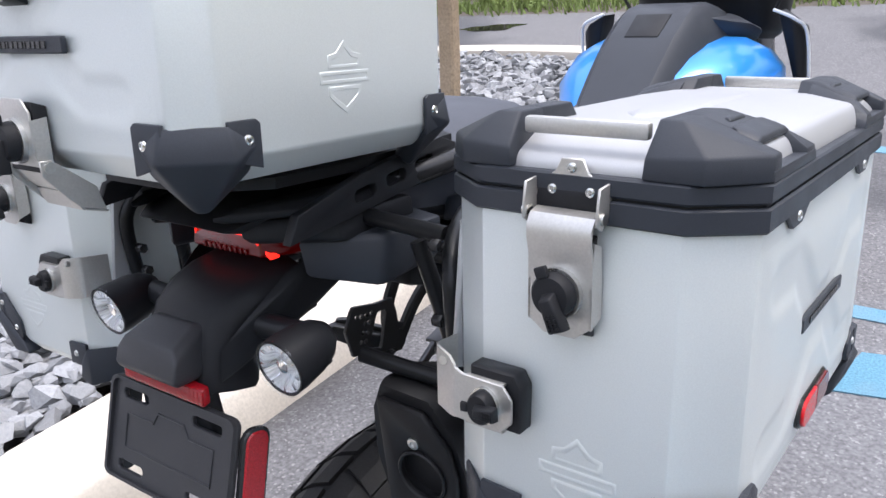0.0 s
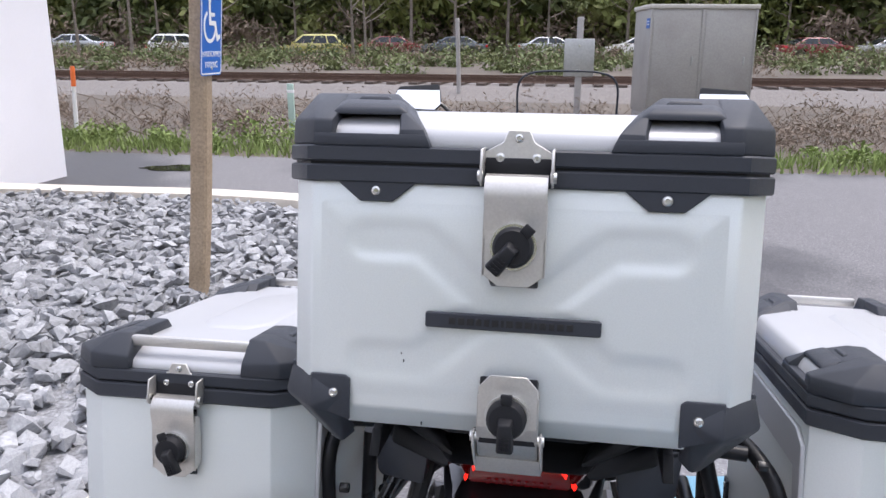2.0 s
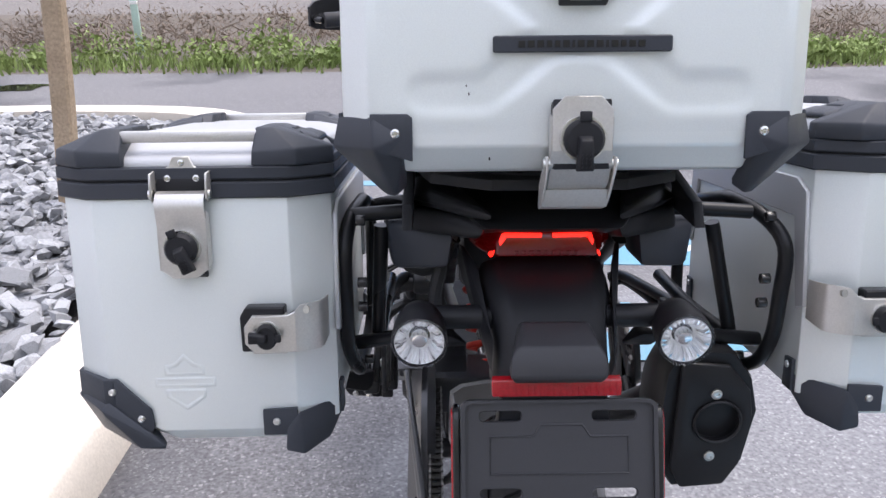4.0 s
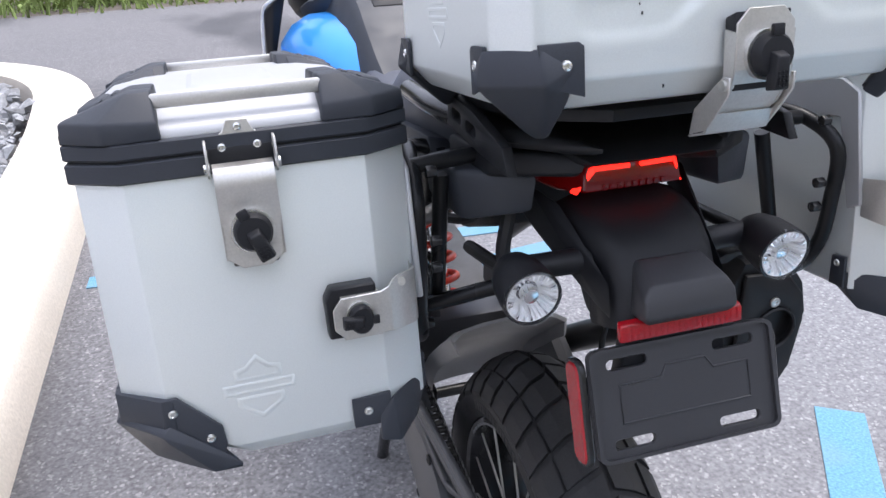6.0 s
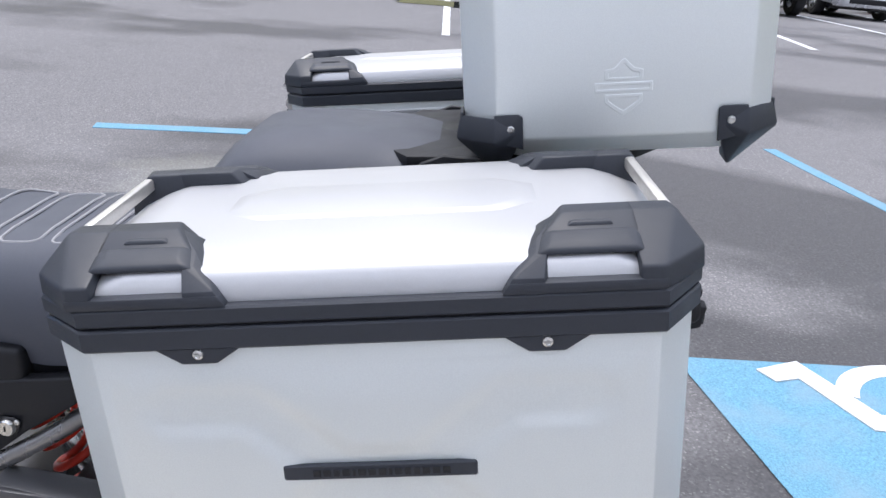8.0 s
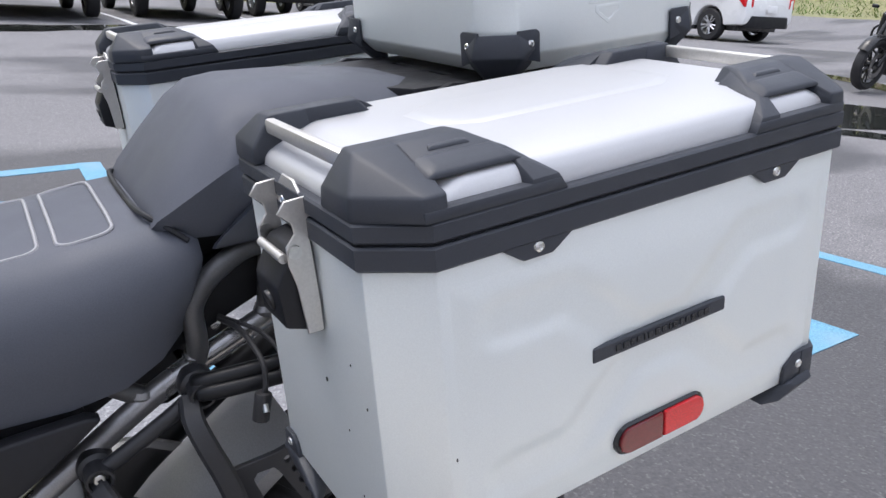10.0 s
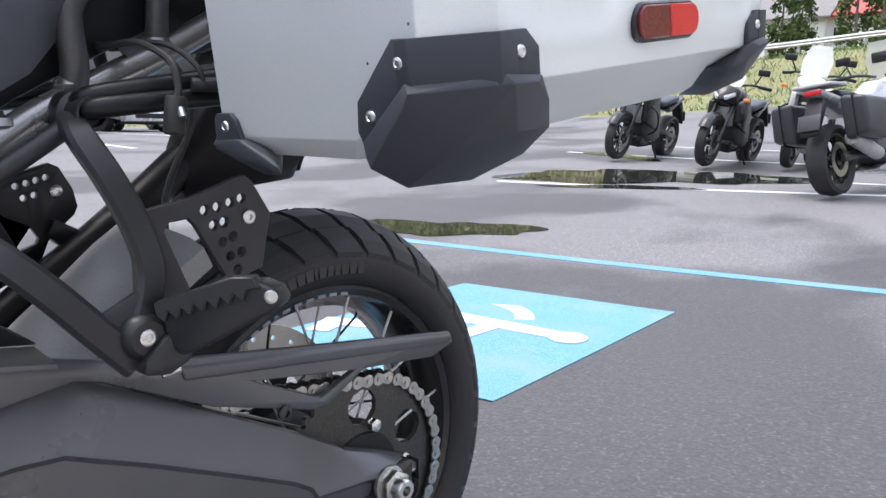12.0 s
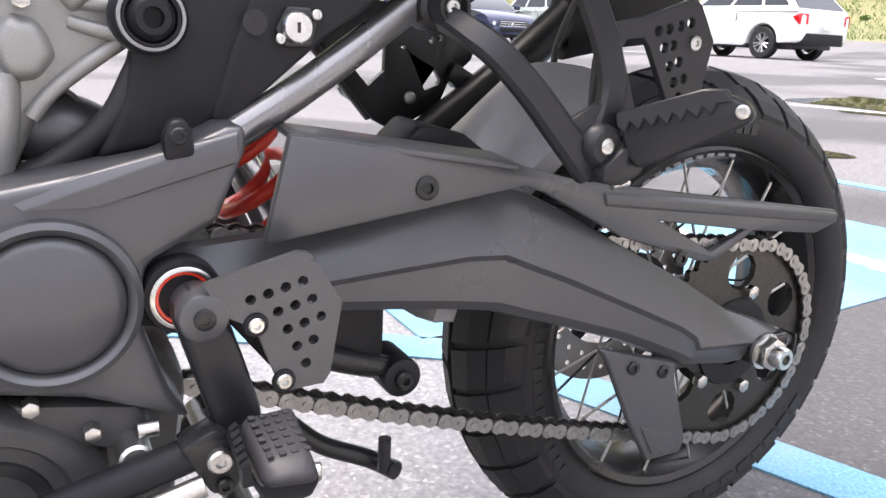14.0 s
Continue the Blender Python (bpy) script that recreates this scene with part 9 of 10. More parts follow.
part("seam", pipe([(-0.136, 0.304, 0.893), (-0.122, 0.322, 0.905), (-0.100, 0.338, 0.913), (-0.05, 0.341, 0.911), (0.05, 0.341, 0.911), (0.100, 0.338, 0.913), (0.122, 0.322, 0.905), (0.136, 0.304, 0.893)], 0.003, 8), BLACK, bike)
for s in (-1, 1):
    part("side_cover", hull([(s * x, y, z) for x, y, z in ((0.146, 0.283, 0.884), (0.130, 0.283, 0.880), (0.148, 0.274, 0.898), (0.152, 0.216, 0.950), (0.120, 0.216, 0.945), (0.150, 0.212, 0.893), (0.120, 0.212, 0.888), (0.148, 0.05, 0.972), (0.120, 0.05, 0.965), (0.146, 0.04, 0.945), (0.120, 0.04, 0.940))], 0.003), CAP, bike, "dark grey angular side cover")

# -- tail: rack, lamp, mudguard, number plate holder, indicators --
rack_holes = [[(x + a, y + b) for a, b in rounded(-0.022, -0.006, 0.022, 0.006, 0.0055, 3)] for x in (-0.05, 0.05) for y in (-0.03, 0.05, 0.13)]
rack = part("rear_rack", plate([(-0.062, -0.075), (0.062, -0.075), (0.118, -0.030), (0.135, 0.06), (0.130, 0.21), (0.06, 0.25), (-0.06, 0.25), (-0.130, 0.21), (-0.135, 0.06), (-0.118, -0.030)], 0.010, "z", 0.0, rack_holes, bev=0.003, seg=2,
                               m=Matrix.Translation((0, -0.150, 1.046)) @ Matrix.Rotation(radians(-6), 4, "X")), BLACK, bike, "black slotted rear rack")
for s in (-1, 1):
    side_holes = [rounded(-0.115 + 0.045 * k, 1.016 + 0.001 * k, -0.085 + 0.045 * k, 1.028 + 0.001 * k, 0.005, 3) for k in range(3)]
    part("rack_rail", plate([(-0.20, 1.008), (-0.185, 1.030), (-0.10, 1.041), (0.02, 1.042), (0.045, 1.030), (0.045, 1.014), (0.02, 1.006), (-0.12, 1.006)], 0.010, "x", s * 0.140 - 0.005, side_holes, bev=0.003, seg=2), BLACK, rack, "black slotted rail")
    part("rack_arm", hull([(s * 0.06, -0.21, 1.030), (s * 0.12, -0.13, 1.030), (s * 0.146, -0.12, 1.014), (s * 0.146, 0.10, 1.010), (s * 0.06, -0.21, 1.018), (s * 0.12, -0.10, 1.004), (s * 0.13, 0.10, 1.0)], 0.004), BLACK, rack)
    part("grab_bar", pipe([(s * 0.12, -0.06, 1.012), (s * 0.145, 0.02, 1.014), (s * 0.150, 0.12, 1.010)], 0.012, 12), GLOSS, rack)
tailpiece = part("tail_cowl", hull([(x, y, z) for x, y, z in ((-0.086, -0.170, 1.018), (0.086, -0.170, 1.018), (-0.066, -0.205, 1.010), (0.066, -0.205, 1.010), (-0.075, -0.150, 0.997), (0.075, -0.150, 0.997), (-0.09, 0.0, 1.02), (0.09, 0.0, 1.02), (-0.09, 0.0, 0.93), (0.09, 0.0, 0.93))], 0.006), BLACK, bike, "black tail cowl")
for s in (-1, 1):
    part("tail_wing", hull([(s * x, y, z) for x, y, z in ((0.060, -0.185, 1.014), (0.135, -0.130, 1.010), (0.150, -0.04, 1.002), (0.06, -0.05, 1.002), (0.070, -0.190, 0.995), (0.140, -0.130, 0.985), (0.15, -0.04, 0.975), (0.070, -0.12, 0.972))], 0.005), BLACK, tailpiece)
    part("tail_wing", hull([(s * x, y, z) for x, y, z in ((0.095, -0.150, 0.988), (0.166, -0.105, 0.986), (0.176, -0.030, 0.980), (0.10, -0.02, 0.985), (0.100, -0.152, 0.950), (0.160, -0.112, 0.934), (0.172, -0.035, 0.938), (0.108, -0.05, 0.930))], 0.006), CAP, tailpiece, "grey plastic wing under the rack")
lamp = part("tail_lamp", hull([(x, y, z) for x, y, z in ((-0.056, -0.180, 0.998), (0.056, -0.180, 0.998), (-0.074, -0.150, 0.960), (0.074, -0.150, 0.960), (-0.060, -0.186, 0.968), (0.060, -0.186, 0.968), (-0.05, -0.12, 0.998), (0.05, -0.12, 0.998), (-0.090, -0.121, 0.979), (0.090, -0.121, 0.979), (-0.090, -0.121, 0.962), (0.090, -0.121, 0.962))], 0.003), LAMPRED, bike, "dark red tail lamp, lit")
lamp.matrix_basis = Matrix.Translation((0, 0.028, 0.050)) @ Matrix.Diagonal((0.86, 1, 0.945, 1))
for s in (-1, 1):
    part("lamp_strip", hull([(s * 0.006, -0.1855, 0.995), (s * 0.006, -0.1870, 0.990), (s * 0.052, -0.1835, 0.995), (s * 0.048, -0.1860, 0.990), (s * 0.008, -0.18, 0.99), (s * 0.05, -0.178, 0.99)], 0.0008), GLOW, lamp, "glowing red strip")
    part("lamp_strip", hull([(s * 0.052, -0.1835, 0.995), (s * 0.0475, -0.1865, 0.990), (s * 0.069, -0.170, 0.964), (s * 0.0655, -0.180, 0.964), (s * 0.054, -0.178, 0.990), (s * 0.067, -0.168, 0.966)], 0.0008), GLOW, lamp, "glowing red strip")
for k in range(9):
    part("lamp_cell", box(-0.036 + 0.009 * k, -0.1865, 0.972, 0.005, 0.002, 0.006, 0.0006), TAIL, lamp)


def fender_row(y, z, w, drop, ny, nz):
    """One rib of the tail mudguard: y, z of its crown; the sides fall by drop along its normal."""
    shape = [(-w, 1.0), (-w * 0.97, 0.55), (-w * 0.86, 0.16), (-w * 0.62, 0.03), (0, 0), (w * 0.62, 0.03), (w * 0.86, 0.16), (w * 0.97, 0.55), (w, 1.0)]
    return [(x, y + ny * d * drop, z + nz * d * drop) for x, d in shape]


ribs = [fender_row(-0.120, 0.952, 0.074, 0.05, 0.0, -1), fender_row(-0.160, 0.953, 0.070, 0.055, 0.12, -1), fender_row(-0.193, 0.947, 0.064, 0.055, 0.35, -0.9), fender_row(-0.222, 0.933, 0.058, 0.060, 0.6, -0.75), fender_row(-0.240, 0.905, 0.058, 0.062, 0.75, -0.6), fender_row(-0.250, 0.880, 0.060, 0.060, 0.85, -0.4), fender_row(-0.254, 0.868, 0.060, 0.055, 0.9, -0.3)]
inner_ribs = [[(x * 0.93, y + 0.005, z - 0.004) for x, y, z in r] for r in ribs]
fender = part("tail_mudguard", loft([r + i[::-1] for r, i in zip(ribs, inner_ribs)]), BLACK, bike, "black tail mudguard", smooth=50)
for s in (-1, 1):
    part("mudguard_cheek", hull([(s * x, y, z) for x, y, z in ((0.070, -0.145, 0.952), (0.088, -0.100, 0.962), (0.090, -0.070, 0.930), (0.058, -0.230, 0.905), (0.060, -0.240, 0.872), (0.074, -0.130, 0.900), (0.085, -0.09, 0.955))], 0.004), BLACK, fender)
part("lamp_bump", hull([(s * x, y, z) for s in (-1, 1) for x, y, z in ((0.030, -0.232, 0.926), (0.037, -0.264, 0.916), (0.045, -0.270, 0.905), (0.0455, -0.276, 0.890), (0.040, -0.270, 0.881), (0.044, -0.245, 0.88), (0.034, -0.222, 0.922))], 0.003, 3), HOLDER, fender, "dark grey plate light housing")
refl = part("tail_reflector", hull([(s * x, y, z) for s in (-1, 1) for x, y, z in ((0.0615, -0.252, 0.8805), (0.0615, -0.260, 0.8785), (0.0615, -0.254, 0.8635), (0.0615, -0.263, 0.8625))], 0.002), DEEPRED, bike, "long red reflector")
for k in range(20):
    part("facet", hull([(-0.0565 + 0.0059 * k + dx, y, z) for dx, y, z in ((0, -0.2605, 0.8775), (0.0052, -0.2605, 0.8775), (0, -0.2632, 0.8645), (0.0052, -0.2632, 0.8645), (0.0026, -0.2637, 0.871))]), DEEPRED, refl)
PLATE = Matrix.Translation((0.003, -0.250, 0.8535)) @ Matrix.Rotation(radians(-22), 4, "X") @ Matrix.Diagonal((1, 1, 0.80, 1))
ph = [rounded(-0.076, -0.026, -0.036, -0.014, 0.004, 2), rounded(0.032, -0.026, 0.074, -0.014, 0.004, 2), rounded(-0.076, -0.118, -0.036, -0.106, 0.004, 2), rounded(0.032, -0.118, 0.074, -0.106, 0.004, 2)]
holder = part("number_plate_holder", plate(rounded(-0.094, -0.130, 0.094, 0.0, 0.010, 4), 0.006, "y", -0.006, ph, bev=0.0012, m=PLATE), HOLDER, bike, "empty dark grey number plate holder")
part("holder_rim", band(rounded(-0.094, -0.130, 0.094, 0.0, 0.010, 4), rounded(-0.090, -0.126, 0.090, -0.004, 0.008, 4), 0.0, 0.004, 0), HOLDER, holder).matrix_basis = PLATE @ Matrix.Translation((0, -0.006, 0)) @ Matrix.Rotation(radians(90), 4, "X")
ridge = [(-0.066, -0.044), (-0.066, -0.088), (0.066, -0.088), (0.066, -0.044), (0.030, -0.044), (0.022, -0.030), (-0.018, -0.030), (-0.024, -0.044)]
part("holder_ridge", pipe([PLATE @ Vector((x, -0.0062, z)) for x, z in ridge], 0.0012, 6, 0, close=True), HOLDER, holder)
part("holder_back", hull([(s * x, y, z) for s in (-1, 1) for x, y, z in ((0.05, -0.235, 0.87), (0.05, -0.255, 0.86), (0.06, -0.255, 0.80), (0.06, -0.24, 0.80))], 0.004), BLACK, holder)
for s in (-1, 1):
    sr = part("side_reflector", plate(rounded(-0.018, -0.112, 0.014, -0.010, 0.012, 4), 0.007, "x", -0.0035, bev=0.0015), GLOSS, holder, "red side reflector")
    sr.matrix_basis = Matrix.Translation((0.003 + s * 0.098, -0.236, 0.851)) @ Matrix.Rotation(radians(-20), 4, "X")
    lens = part("reflector_lens", plate(rounded(-0.015, -0.109, 0.011, -0.013, 0.010, 4), 0.006, "x", -0.003 + s * 0.002, bev=0.0015), DEEPRED, sr)
for s in (-1, 1):
    ind = part("indicator", turned([(0.0, 0.0), (0.004, 0.014), (0.014, 0.021), (0.030, 0.0255), (0.052, 0.0275), (0.064, 0.0275), (0.064, 0.0255), (0.050, 0.022), (0.046, 0.0)], "y", (0, 0, 0), 36, close=False), BLACK, bike, "black bullet indicator with clear lens")
    ind.matrix_basis = Matrix.Translation((s * 0.130, -0.162, 0.906)) @ Matrix.Rotation(radians(180), 4, "Z") @ Matrix.Rotation(radians(-4), 4, "X")
    part("reflector_bowl", turned([(0.048, 0.0), (0.046, 0.006), (0.049, 0.013), (0.056, 0.020), (0.063, 0.0245)], "y", n=36, close=False), BOWL, ind)
    part("lens_ring", turned([(0.061, 0.0275), (0.066, 0.0280), (0.0675, 0.0265), (0.066, 0.0252), (0.061, 0.0250)], "y", n=36), LENS, ind)
    for k in range(28):
        a = 2 * math.pi * k / 28
        part("lens_flute", hull([(r * math.cos(a + d), y, r * math.sin(a + d)) for r, y in ((0.013, 0.053), (0.0235, 0.0635)) for d in (-0.06, 0.06)] + [((0.018) * math.cos(a), 0.0635, 0.018 * math.sin(a))]), CHROME if k % 3 == 0 else BOWL, ind)
    part("bulb", turned([(0.046, 0.0), (0.047, 0.008), (0.056, 0.009), (0.060, 0.007), (0.062, 0.0)], "y", n=20, close=False), CHROME, ind)
    part("lens", turned([(0.0645, 0.0245), (0.070, 0.020), (0.073, 0.010), (0.074, 0.0), (0.0725, 0.0), (0.0715, 0.010), (0.0685, 0.0195), (0.063, 0.0235)], "y", n=36, close=False), LENS, ind, "clear lens").visible_shadow = False
    part("stalk", pipe([(s * 0.122, -0.176, 0.906), (s * 0.095, -0.180, 0.908), (s * 0.055, -0.185, 0.910)], 0.0125, 14), BLACK, bike, "black indicator stalk")
    part("stalk_bracket", hull([(s * x, y, z) for x, y, z in ((0.10, -0.18, 0.886), (0.13, -0.172, 0.882), (0.115, -0.160, 0.862), (0.075, -0.17, 0.868), (0.10, -0.15, 0.886), (0.12, -0.15, 0.865))], 0.004), BLACK, bike)

# -- carriers for the side cases --
for s, dx, dy, far in ((-1, 0.0, 0.026, -0.003), (1, 0.024, 0.026, 0.020)):
    X = lambda x: s * (x + dx)
    loop = [(X(0.196), -0.080 + dy, 0.996), (X(0.206 + far / 2), -0.128 + dy, 0.990), (X(0.212 + far), -0.158 + dy, 0.965), (X(0.213 + far), -0.162 + dy, 0.91), (X(0.213 + far), -0.155 + dy, 0.85), (X(0.206 + far), -0.125 + dy, 0.806), (X(0.206), -0.03, 0.784), (X(0.206), 0.06, 0.772), (X(0.205), 0.11, 0.790), (X(0.204), 0.124, 0.85),
            (X(0.202), 0.105, 0.91), (X(0.200), 0.05, 0.962)]
    rack_loop = part("case_carrier", pipe(loop, 0.0082, 12, 5, close=True), TUBE, bike, "black tubular side carrier")
    part("carrier_strut", rod((X(0.205), -0.150 + 2 * dy, 0.992), (X(0.118), -0.150 + 2 * dy, 0.998), 0.0080, n=14), TUBE, rack_loop)
    part("carrier_strut", rod((X(0.172 - far / 4), -0.150 + 2.3 * dy, 0.978), (X(0.184 + far), -0.150 + 2.3 * dy, 0.862 - dy), 0.0082, n=14), TUBE, rack_loop)
    part("carrier_strut", rod((X(0.212 + far), -0.150 + 2 * dy, 0.864 - dy), (X(0.130 - dx), -0.150 + dy, 0.862), 0.0084, n=14), TUBE, rack_loop)
    part("carrier_strut", pipe([(X(0.200), 0.07, 0.950), (X(0.160), 0.06, 0.96), (X(0.130), 0.05, 0.95)], 0.0088, 12), TUBE, rack_loop)
    part("carrier_strut", pipe([(X(0.204), 0.08, 0.775), (X(0.180), 0.285, 0.750), (X(0.160), 0.305, 0.744)], 0.0085, 12), TUBE, rack_loop)
    part("carrier_strut", pipe([(X(0.204), 0.08, 0.795), (X(0.172), 0.285, 0.760), (X(0.152), 0.308, 0.750)], 0.0085, 12), TUBE, rack_loop)
    part("carrier_strut", pipe([(X(0.182 + far), -0.148 + 2 * dy, 0.866 - dy), (X(0.178), -0.02, 0.845), (X(0.178), 0.12, 0.83)], 0.0085, 12), TUBE, rack_loop)
    for y, z in ((-0.152, 0.995), (-0.160, 0.928), (-0.160, 0.900), (-0.120, 0.815)):
        part("carrier_bolt", rod((X(0.200 + far), y + dy, z), (X(0.190 + far), y + dy, z), 0.0062, n=6, bev=0.001), GLOSS, rack_loop)

# -- silencer on the right --
muf_rows = []
for y, k, dz in ((-0.136, 1.0, 0.0), (-0.128, 1.03, 0.0), (-0.085, 1.02, -0.005), (-0.040, 0.92, -0.020), (0.006, 0.74, -0.048), (0.042, 0.50, -0.080)):
    ring = [(-0.036, 0.086), (0.020, 0.082), (0.044, 0.050), (0.054, 0.010), (0.048, -0.062), (0.030, -0.092), (-0.030, -0.097), (-0.050, -0.066), (-0.054, 0.0), (-0.050, 0.056)]
    muf_rows.append([(0.196 + a * k, y + (0.008 if b < 0 and y < -0.1 else 0), 0.757 + dz + b * k) for a, b in ring])
bm = loft(muf_rows)
silencer = part("silencer", bevel(bm, 0.006, 2, 30), SILENCER, bike, "matt black exhaust silencer", smooth=60)
part("end_cap", plate([(0.158, 0.832), (0.212, 0.828), (0.238, 0.796), (0.244, 0.762), (0.236, 0.700), (0.220, 0.671), (0.170, 0.667), (0.156, 0.694)], 0.008, "y", -0.144, [circle(0.204, 0.757, 0.027, 24)], bev=0.003, seg=2), SILENCER, silencer, "black end cap")
part("tailpipe", turned([(-0.146, 0.0245), (-0.1475, 0.0262), (-0.146, 0.028), (-0.136, 0.028), (-0.09, 0.022), (-0.09, 0.0), (-0.088, 0.0), (-0.10, 0.020)], "y", (0.204, 0, 0.757), 32, close=False), SILENCER, silencer)
for z in (0.793, 0.712):
    bolt((0.199, -0.144, z), (0, -1, 0), 0.0062, silencer, length=0.003)
part("muffler_hanger", hull([(x, y, z) for x in (0.170, 0.182) for y, z in ((-0.04, 0.82), (0.02, 0.81), (0.01, 0.845), (-0.02, 0.85))], 0.004), TUBE, silencer)
part("link_pipe", pipe([(0.194, 0.030, 0.686), (0.186, 0.10, 0.632), (0.182, 0.16, 0.588), (0.180, 0.25, 0.524), (0.16, 0.36, 0.450), (0.13, 0.52, 0.38), (0.08, 0.70, 0.33)], 0.0255, 16), SILENCER, silencer)
# master cylinder, hoses and small clutter between wheel and tail
part("brake_reservoir", rod((0.10, 0.12, 0.83), (0.10, 0.12, 0.89), 0.022, n=18, bev=0.004), BLACK, bike)
part("brake_hose", pipe([(0.11, 0.10, 0.83), (0.13, 0.05, 0.75), (0.12, 0.10, 0.62), (0.10, 0.06, 0.45)], 0.0045, 8), RUBBER, bike)
part("wiring", pipe([(-0.10, -0.10, 0.96), (-0.115, -0.11, 0.90), (-0.105, -0.08, 0.86), (-0.11, 0.02, 0.84)], 0.008, 8), RUBBER, bike)
part("wiring", pipe([(-0.09, -0.06, 0.95), (-0.12, -0.03, 0.90), (-0.15, 0.02, 0.885)], 0.006, 8), RUBBER, bike)
part("damper_bracket", hull([(x, y, z) for x in (-0.08, 0.08) for y, z in ((0.02, 0.86), (0.16, 0.80), (0.20, 0.86), (0.04, 0.94))], 0.01), BLACK, bike)

# -- tank, console, cockpit --
def tank_row(y, zt, zb, w, wt):
    half = [(w * 0.86, zb), (w, zb + (zt - zb) * 0.40), (w * 0.985, zb + (zt - zb) * 0.66), (w * 0.86, zt - 0.026), (wt, zt - 0.004), (wt * 0.4, zt)]
    return [(-x, y, z) for x, z in half] + [(x, y, z) for x, z in half[::-1]]


tank = part("fuel_tank", loft([tank_row(0.745, 0.86, 0.80, 0.07, 0.04), tank_row(0.79, 0.90, 0.79, 0.115, 0.06), tank_row(0.84, 0.935, 0.78, 0.158, 0.09), tank_row(0.90, 0.955, 0.78, 0.192, 0.12), tank_row(0.98, 0.967, 0.78, 0.214, 0.145),
                               tank_row(1.06, 0.968, 0.78, 0.222, 0.150), tank_row(1.12, 0.955, 0.78, 0.218, 0.14), tank_row(1.16, 0.92, 0.79, 0.195, 0.11)]), BLUE, bike, "glossy bright blue fuel tank", smooth=60)
part("tank_crease", hull([(0.208, 0.93, 0.885), (0.222, 1.05, 0.905), (0.214, 1.10, 0.875), (0.205, 0.94, 0.865), (0.2235, 1.06, 0.88), (0.20, 1.0, 0.87)], 0.004), BLUE, tank)
part("tank_crease", hull([(-0.208, 0.93, 0.885), (-0.222, 1.05, 0.905), (-0.214, 1.10, 0.875), (-0.205, 0.94, 0.865), (-0.2235, 1.06, 0.88), (-0.20, 1.0, 0.87)], 0.004), BLUE, tank)
con = []
for y, z, w in ((0.70, 0.878, 0.066), (0.76, 0.915, 0.074), (0.82, 0.955, 0.078), (0.88, 0.992, 0.080), (0.95, 1.024, 0.082), (0.99, 1.036, 0.082), (1.05, 1.036, 0.086), (1.10, 1.020, 0.096)):
    con.append([(-w * 1.25, y, z - 0.075), (-w, y, z - 0.012), (-w * 0.82, y, z), (w * 0.82, y, z), (w, y, z - 0.012), (w * 1.25, y, z - 0.075)])
console = part("tank_console", loft(con), CAP, bike, "dark grey tank console with a flat cap", smooth=35)
part("console_skirt", hull([(s * x, y, z) for s in (-1, 1) for x, y, z in ((0.086, 1.02, 1.01), (0.15, 1.10, 0.985), (0.165, 1.14, 0.965), (0.10, 1.14, 1.0), (0.09, 1.06, 0.96), (0.15, 1.14, 0.94))], 0.006), CAP, console)
part("filler_flap", hull([(x, y, z) for x, y, z in ((-0.034, 0.885, 0.9965), (0.034, 0.885, 0.9965), (-0.036, 0.955, 1.0285), (0.036, 0.955, 1.0285), (-0.034, 0.885, 0.991), (0.034, 0.885, 0.991), (-0.036, 0.955, 1.022), (0.036, 0.955, 1.022))], 0.0015), BLACK, console, "dark flush filler flap")
for s in (-1, 1):
    part("tank_shroud", hull([(s * x, y, z) for x, y, z in ((0.225, 1.12, 0.985), (0.245, 1.14, 0.965), (0.250, 1.16, 0.86), (0.245, 1.15, 0.78), (0.19, 1.13, 1.005), (0.19, 1.20, 1.0), (0.235, 1.22, 0.96), (0.24, 1.22, 0.80))], 0.006), BLACK, bike, "black side shroud with a pale edge")
    part("shroud_edge", pipe([(s * 0.185, 1.12, 1.008), (s * 0.228, 1.115, 0.990), (s * 0.248, 1.135, 0.960), (s * 0.254, 1.15, 0.86), (s * 0.248, 1.145, 0.78)], 0.0035, 8), WHITE, bike)
bar = part("handlebar", pipe([(-0.37, 1.10, 1.115), (-0.26, 1.14, 1.120), (-0.17, 1.17, 1.110), (-0.10, 1.185, 1.068), (0.0, 1.19, 1.058), (0.10, 1.185, 1.068), (0.17, 1.17, 1.110), (0.26, 1.14, 1.120), (0.37, 1.10, 1.115)], 0.0135, 14), GLOSS, bike, "black handlebar")
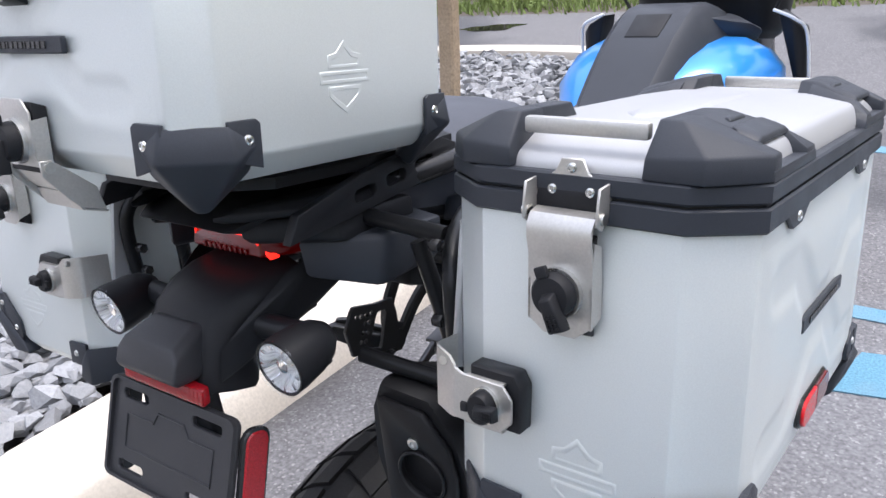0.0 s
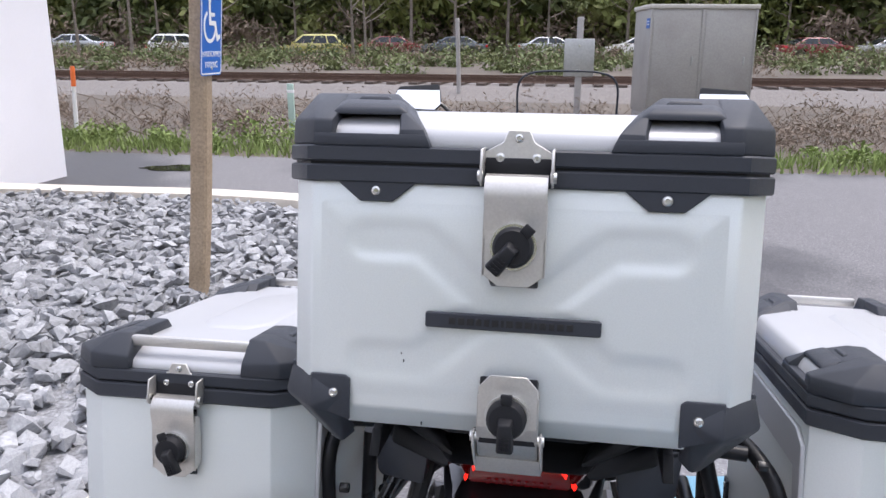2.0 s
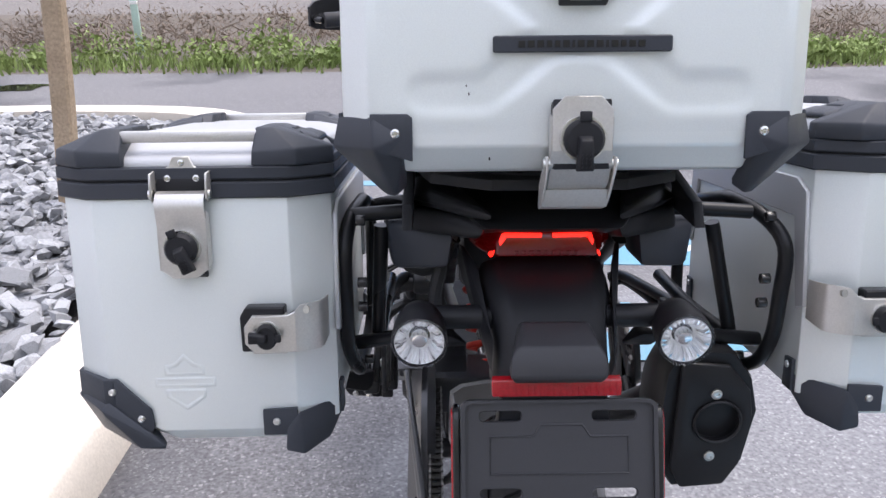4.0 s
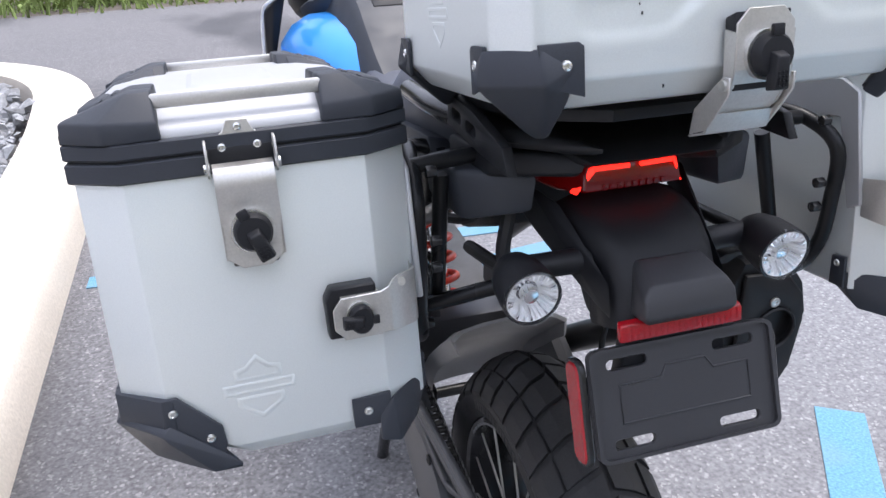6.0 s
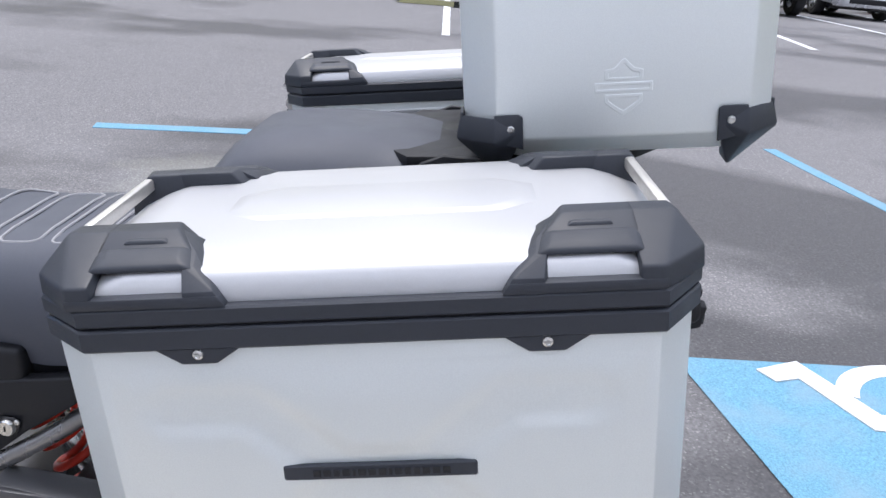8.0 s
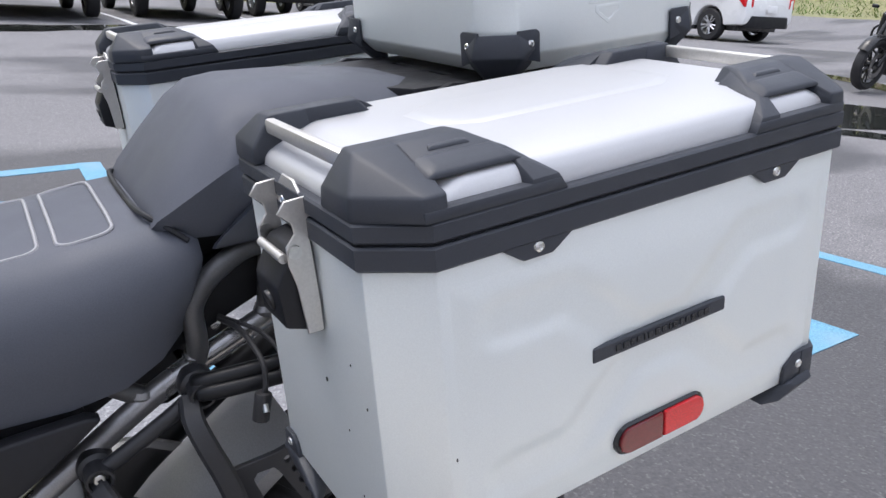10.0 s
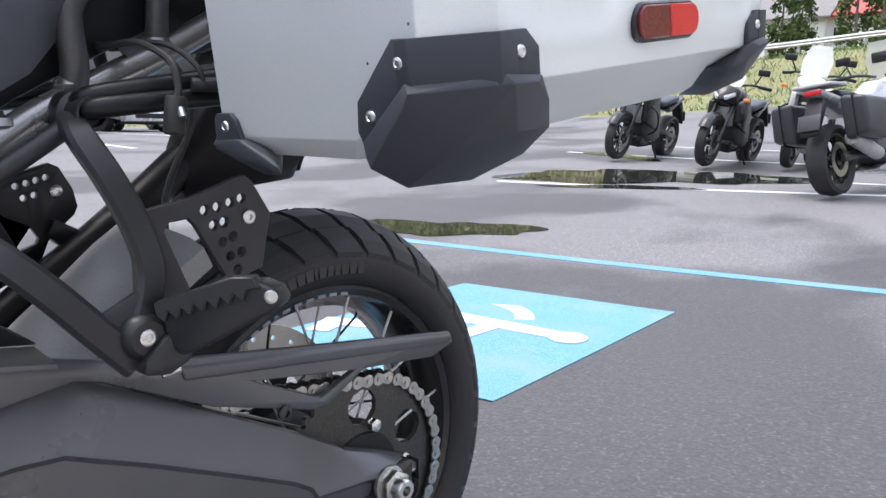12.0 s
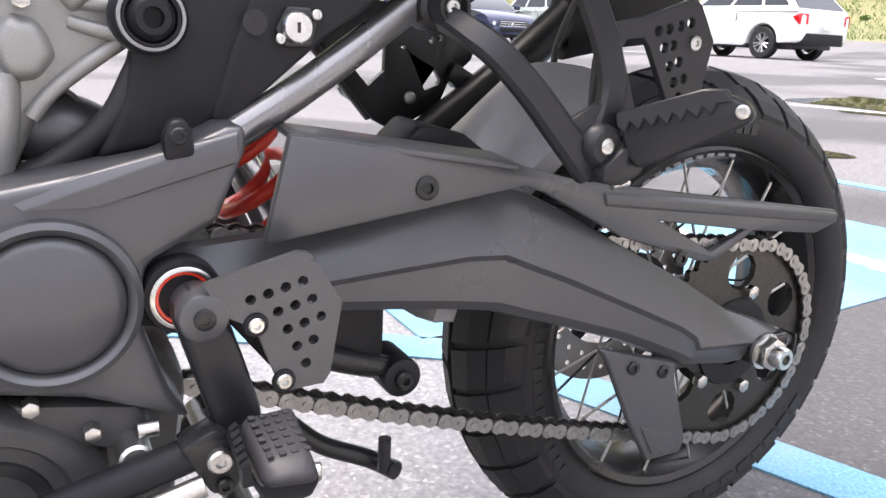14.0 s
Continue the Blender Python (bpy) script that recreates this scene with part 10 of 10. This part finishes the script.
for s in (-1, 1):
    part("bar_clamp", hull([(s * 0.045 + x, y, z) for x in (-0.016, 0.016) for y, z in ((1.165, 1.04), (1.165, 1.082), (1.212, 1.082), (1.212, 1.04))], 0.004), BLACK, bar)
    part("grip", rod((s * 0.27, 1.137, 1.120), (s * 0.385, 1.095, 1.114), 0.0185, n=16, bev=0.003), RUBBER, bar)
    part("switch_cube", hull([(s * x, y, z) for x in (0.215, 0.268) for y, z in ((1.12, 1.095), (1.115, 1.14), (1.17, 1.145), (1.17, 1.095))], 0.005), BLACK, bar)
    for i in range(4):
        part("button", box(s * (0.228 + 0.010 * i), 1.114, 1.128 - 0.014 * (i % 2), 0.007, 0.004, 0.007, 0.0015), CAP, bar)
    hgd = part("hand_guard", loft([[(s * x, y, z0), (s * x, y, z1), (s * (x + 0.006), y + 0.008, z1), (s * (x + 0.006), y + 0.008, z0)] for x, y, z0, z1 in ((0.27, 1.26, 1.085, 1.155), (0.33, 1.25, 1.078, 1.165), (0.385, 1.21, 1.082, 1.165), (0.415, 1.15, 1.090, 1.155), (0.42, 1.10, 1.10, 1.145))]), BLACK, bar, "black hand guard")
    part("guard_arm", pipe([(s * 0.388, 1.094, 1.114), (s * 0.412, 1.12, 1.116), (s * 0.40, 1.20, 1.12)], 0.008, 10), GLOSS, bar)
    part("lever", pipe([(s * 0.24, 1.18, 1.115), (s * 0.30, 1.19, 1.112), (s * 0.39, 1.165, 1.110)], 0.006, 8), GLOSS, bar)
    mir = part("mirror_stem", pipe([(s * 0.235, 1.16, 1.14), (s * 0.27, 1.17, 1.20), (s * 0.315, 1.18, 1.245), (s * 0.34, 1.18, 1.26)], 0.0055, 8), GLOSS, bar)
    part("mirror_shell", hull([(s * x, y, z) for x, y, z in ((0.325, 1.178, 1.305), (0.435, 1.178, 1.298), (0.448, 1.178, 1.276), (0.43, 1.178, 1.236), (0.335, 1.178, 1.233), (0.318, 1.178, 1.25), (0.34, 1.20, 1.29), (0.425, 1.20, 1.285), (0.415, 1.20, 1.25), (0.345, 1.20, 1.25))], 0.005), GLOSS, mir, "black mirror housing")
    bm = plate([(s * a, b) for a, b in ((0.328, 1.301), (0.433, 1.294), (0.4445, 1.275), (0.428, 1.240), (0.337, 1.237), (0.322, 1.252))], 0.002, "y", 1.171)
    bmesh.ops.transform(bm, matrix=Matrix.Translation((0, 1.171, 1.268)) @ Matrix.Rotation(radians(-20), 4, "X") @ Matrix.Translation((0, -1.171, -1.268)), verts=bm.verts)
    part("mirror_glass", bm, MIRROR, mir, "pale mirror glass")
part("display", hull([(s * x, y, z) for s in (-1, 1) for x, y, z in ((0.090, 1.215, 1.075), (0.094, 1.235, 1.15), (0.090, 1.235, 1.07), (0.094, 1.25, 1.15))], 0.005), GLOSS, bike, "dark instrument display")
part("display_glass", hull([(s * x, y, z) for s in (-1, 1) for x, y, z in ((0.082, 1.2145, 1.083), (0.086, 1.2305, 1.143), (0.082, 1.2165, 1.082), (0.086, 1.2325, 1.142))]), GLASS, bike)
screen = part("windscreen", loft([[(x, 1.30 + 0.4 * x * x - (z - 1.15) * 0.25 + d, z) for x in (-0.12, -0.08, -0.04, 0, 0.04, 0.08, 0.12)] + [(x, 1.305 + 0.4 * x * x - (z - 1.15) * 0.25, z) for x in (0.12, 0.08, 0.04, 0, -0.04, -0.08, -0.12)] for z, d in ((1.12, 0), (1.20, 0), (1.28, 0), (1.325, 0.0))]), CLEAR, bike, "clear windscreen")
screen.visible_shadow = False
part("screen_edge", pipe([(-0.135, 1.30, 1.12), (-0.132, 1.285, 1.22), (-0.118, 1.265, 1.32), (0, 1.258, 1.337), (0.118, 1.265, 1.32), (0.132, 1.285, 1.22), (0.135, 1.30, 1.12)], 0.003, 8), CAP, bike)
part("fairing", hull([(s * x, y, z) for s in (-1, 1) for x, y, z in ((0.14, 1.24, 1.12), (0.18, 1.30, 1.06), (0.15, 1.48, 1.02), (0.17, 1.28, 0.92), (0.12, 1.46, 0.92), (0.12, 1.24, 0.95))], 0.02), BLACK, bike, "black front fairing")
part("phone_mount", box(0.115, 1.19, 1.155, 0.034, 0.03, 0.04, 0.004), BLACK, bike)
part("cockpit_cable", pipe([(0.09, 1.18, 1.06), (0.15, 1.20, 1.10), (0.19, 1.22, 1.06), (0.16, 1.23, 0.99)], 0.004, 8), RUBBER, bike)
part("cockpit_cable", pipe([(-0.09, 1.18, 1.06), (-0.15, 1.20, 1.10), (-0.19, 1.22, 1.06), (-0.16, 1.23, 0.99)], 0.004, 8), RUBBER, bike)
part("key_tag", plate([(-0.012, 0.018), (0.016, 0.0), (-0.008, -0.020)], 0.001, "y", 1.15), WHITE, bike).location = (0.19, 0, 1.118)
part("lanyard", pipe([(0.19, 1.15, 1.10), (0.165, 1.14, 1.075), (0.15, 1.16, 1.05)], 0.0022, 6), NUT, bike)
fork = part("front_fork", rod((-0.10, 1.34, 1.0), (-0.10, 1.545, 0.42), 0.027, n=18), FRAME, bike, "front fork")
part("fork_leg", rod((0.10, 1.34, 1.0), (0.10, 1.545, 0.42), 0.027, n=18), FRAME, fork)
front = part("front_wheel", turned([(x * 0.72, r) for x, r in tyre_profile()], "x", (0, 1.575, 0.323), 72), RUBBER, bike, "black front tyre")
part("front_rim", turned([(-0.03, 0.212), (-0.03, 0.195), (0.03, 0.195), (0.03, 0.212)], "x", (0, 1.575, 0.323), 48), GLOSS, front)
part("front_hub", rod((-0.10, 1.575, 0.323), (0.10, 1.575, 0.323), 0.035, n=20), GLOSS, front)
for k in range(20):
    a = 2 * math.pi * k / 20
    part("front_spoke", rod((0.03 * (-1) ** k, 1.575 + 0.03 * math.cos(a), 0.323 + 0.03 * math.sin(a)), (0, 1.575 + 0.2 * math.cos(a), 0.323 + 0.2 * math.sin(a)), 0.002, n=5), STEEL, front)
part("front_mudguard", turned([(-0.06, 0.325), (-0.04, 0.345), (0.04, 0.345), (0.06, 0.325), (0.04, 0.340), (-0.04, 0.340)], "x", (0, 1.575, 0.333), 20, True, radians(40), radians(150)), BLACK, bike)
part("radiator", box(0, 1.17, 0.66, 0.30, 0.05, 0.30, 0.01), ENGINE, bike)


# ---- loose stones of the island ----
gravel = make_gravel()
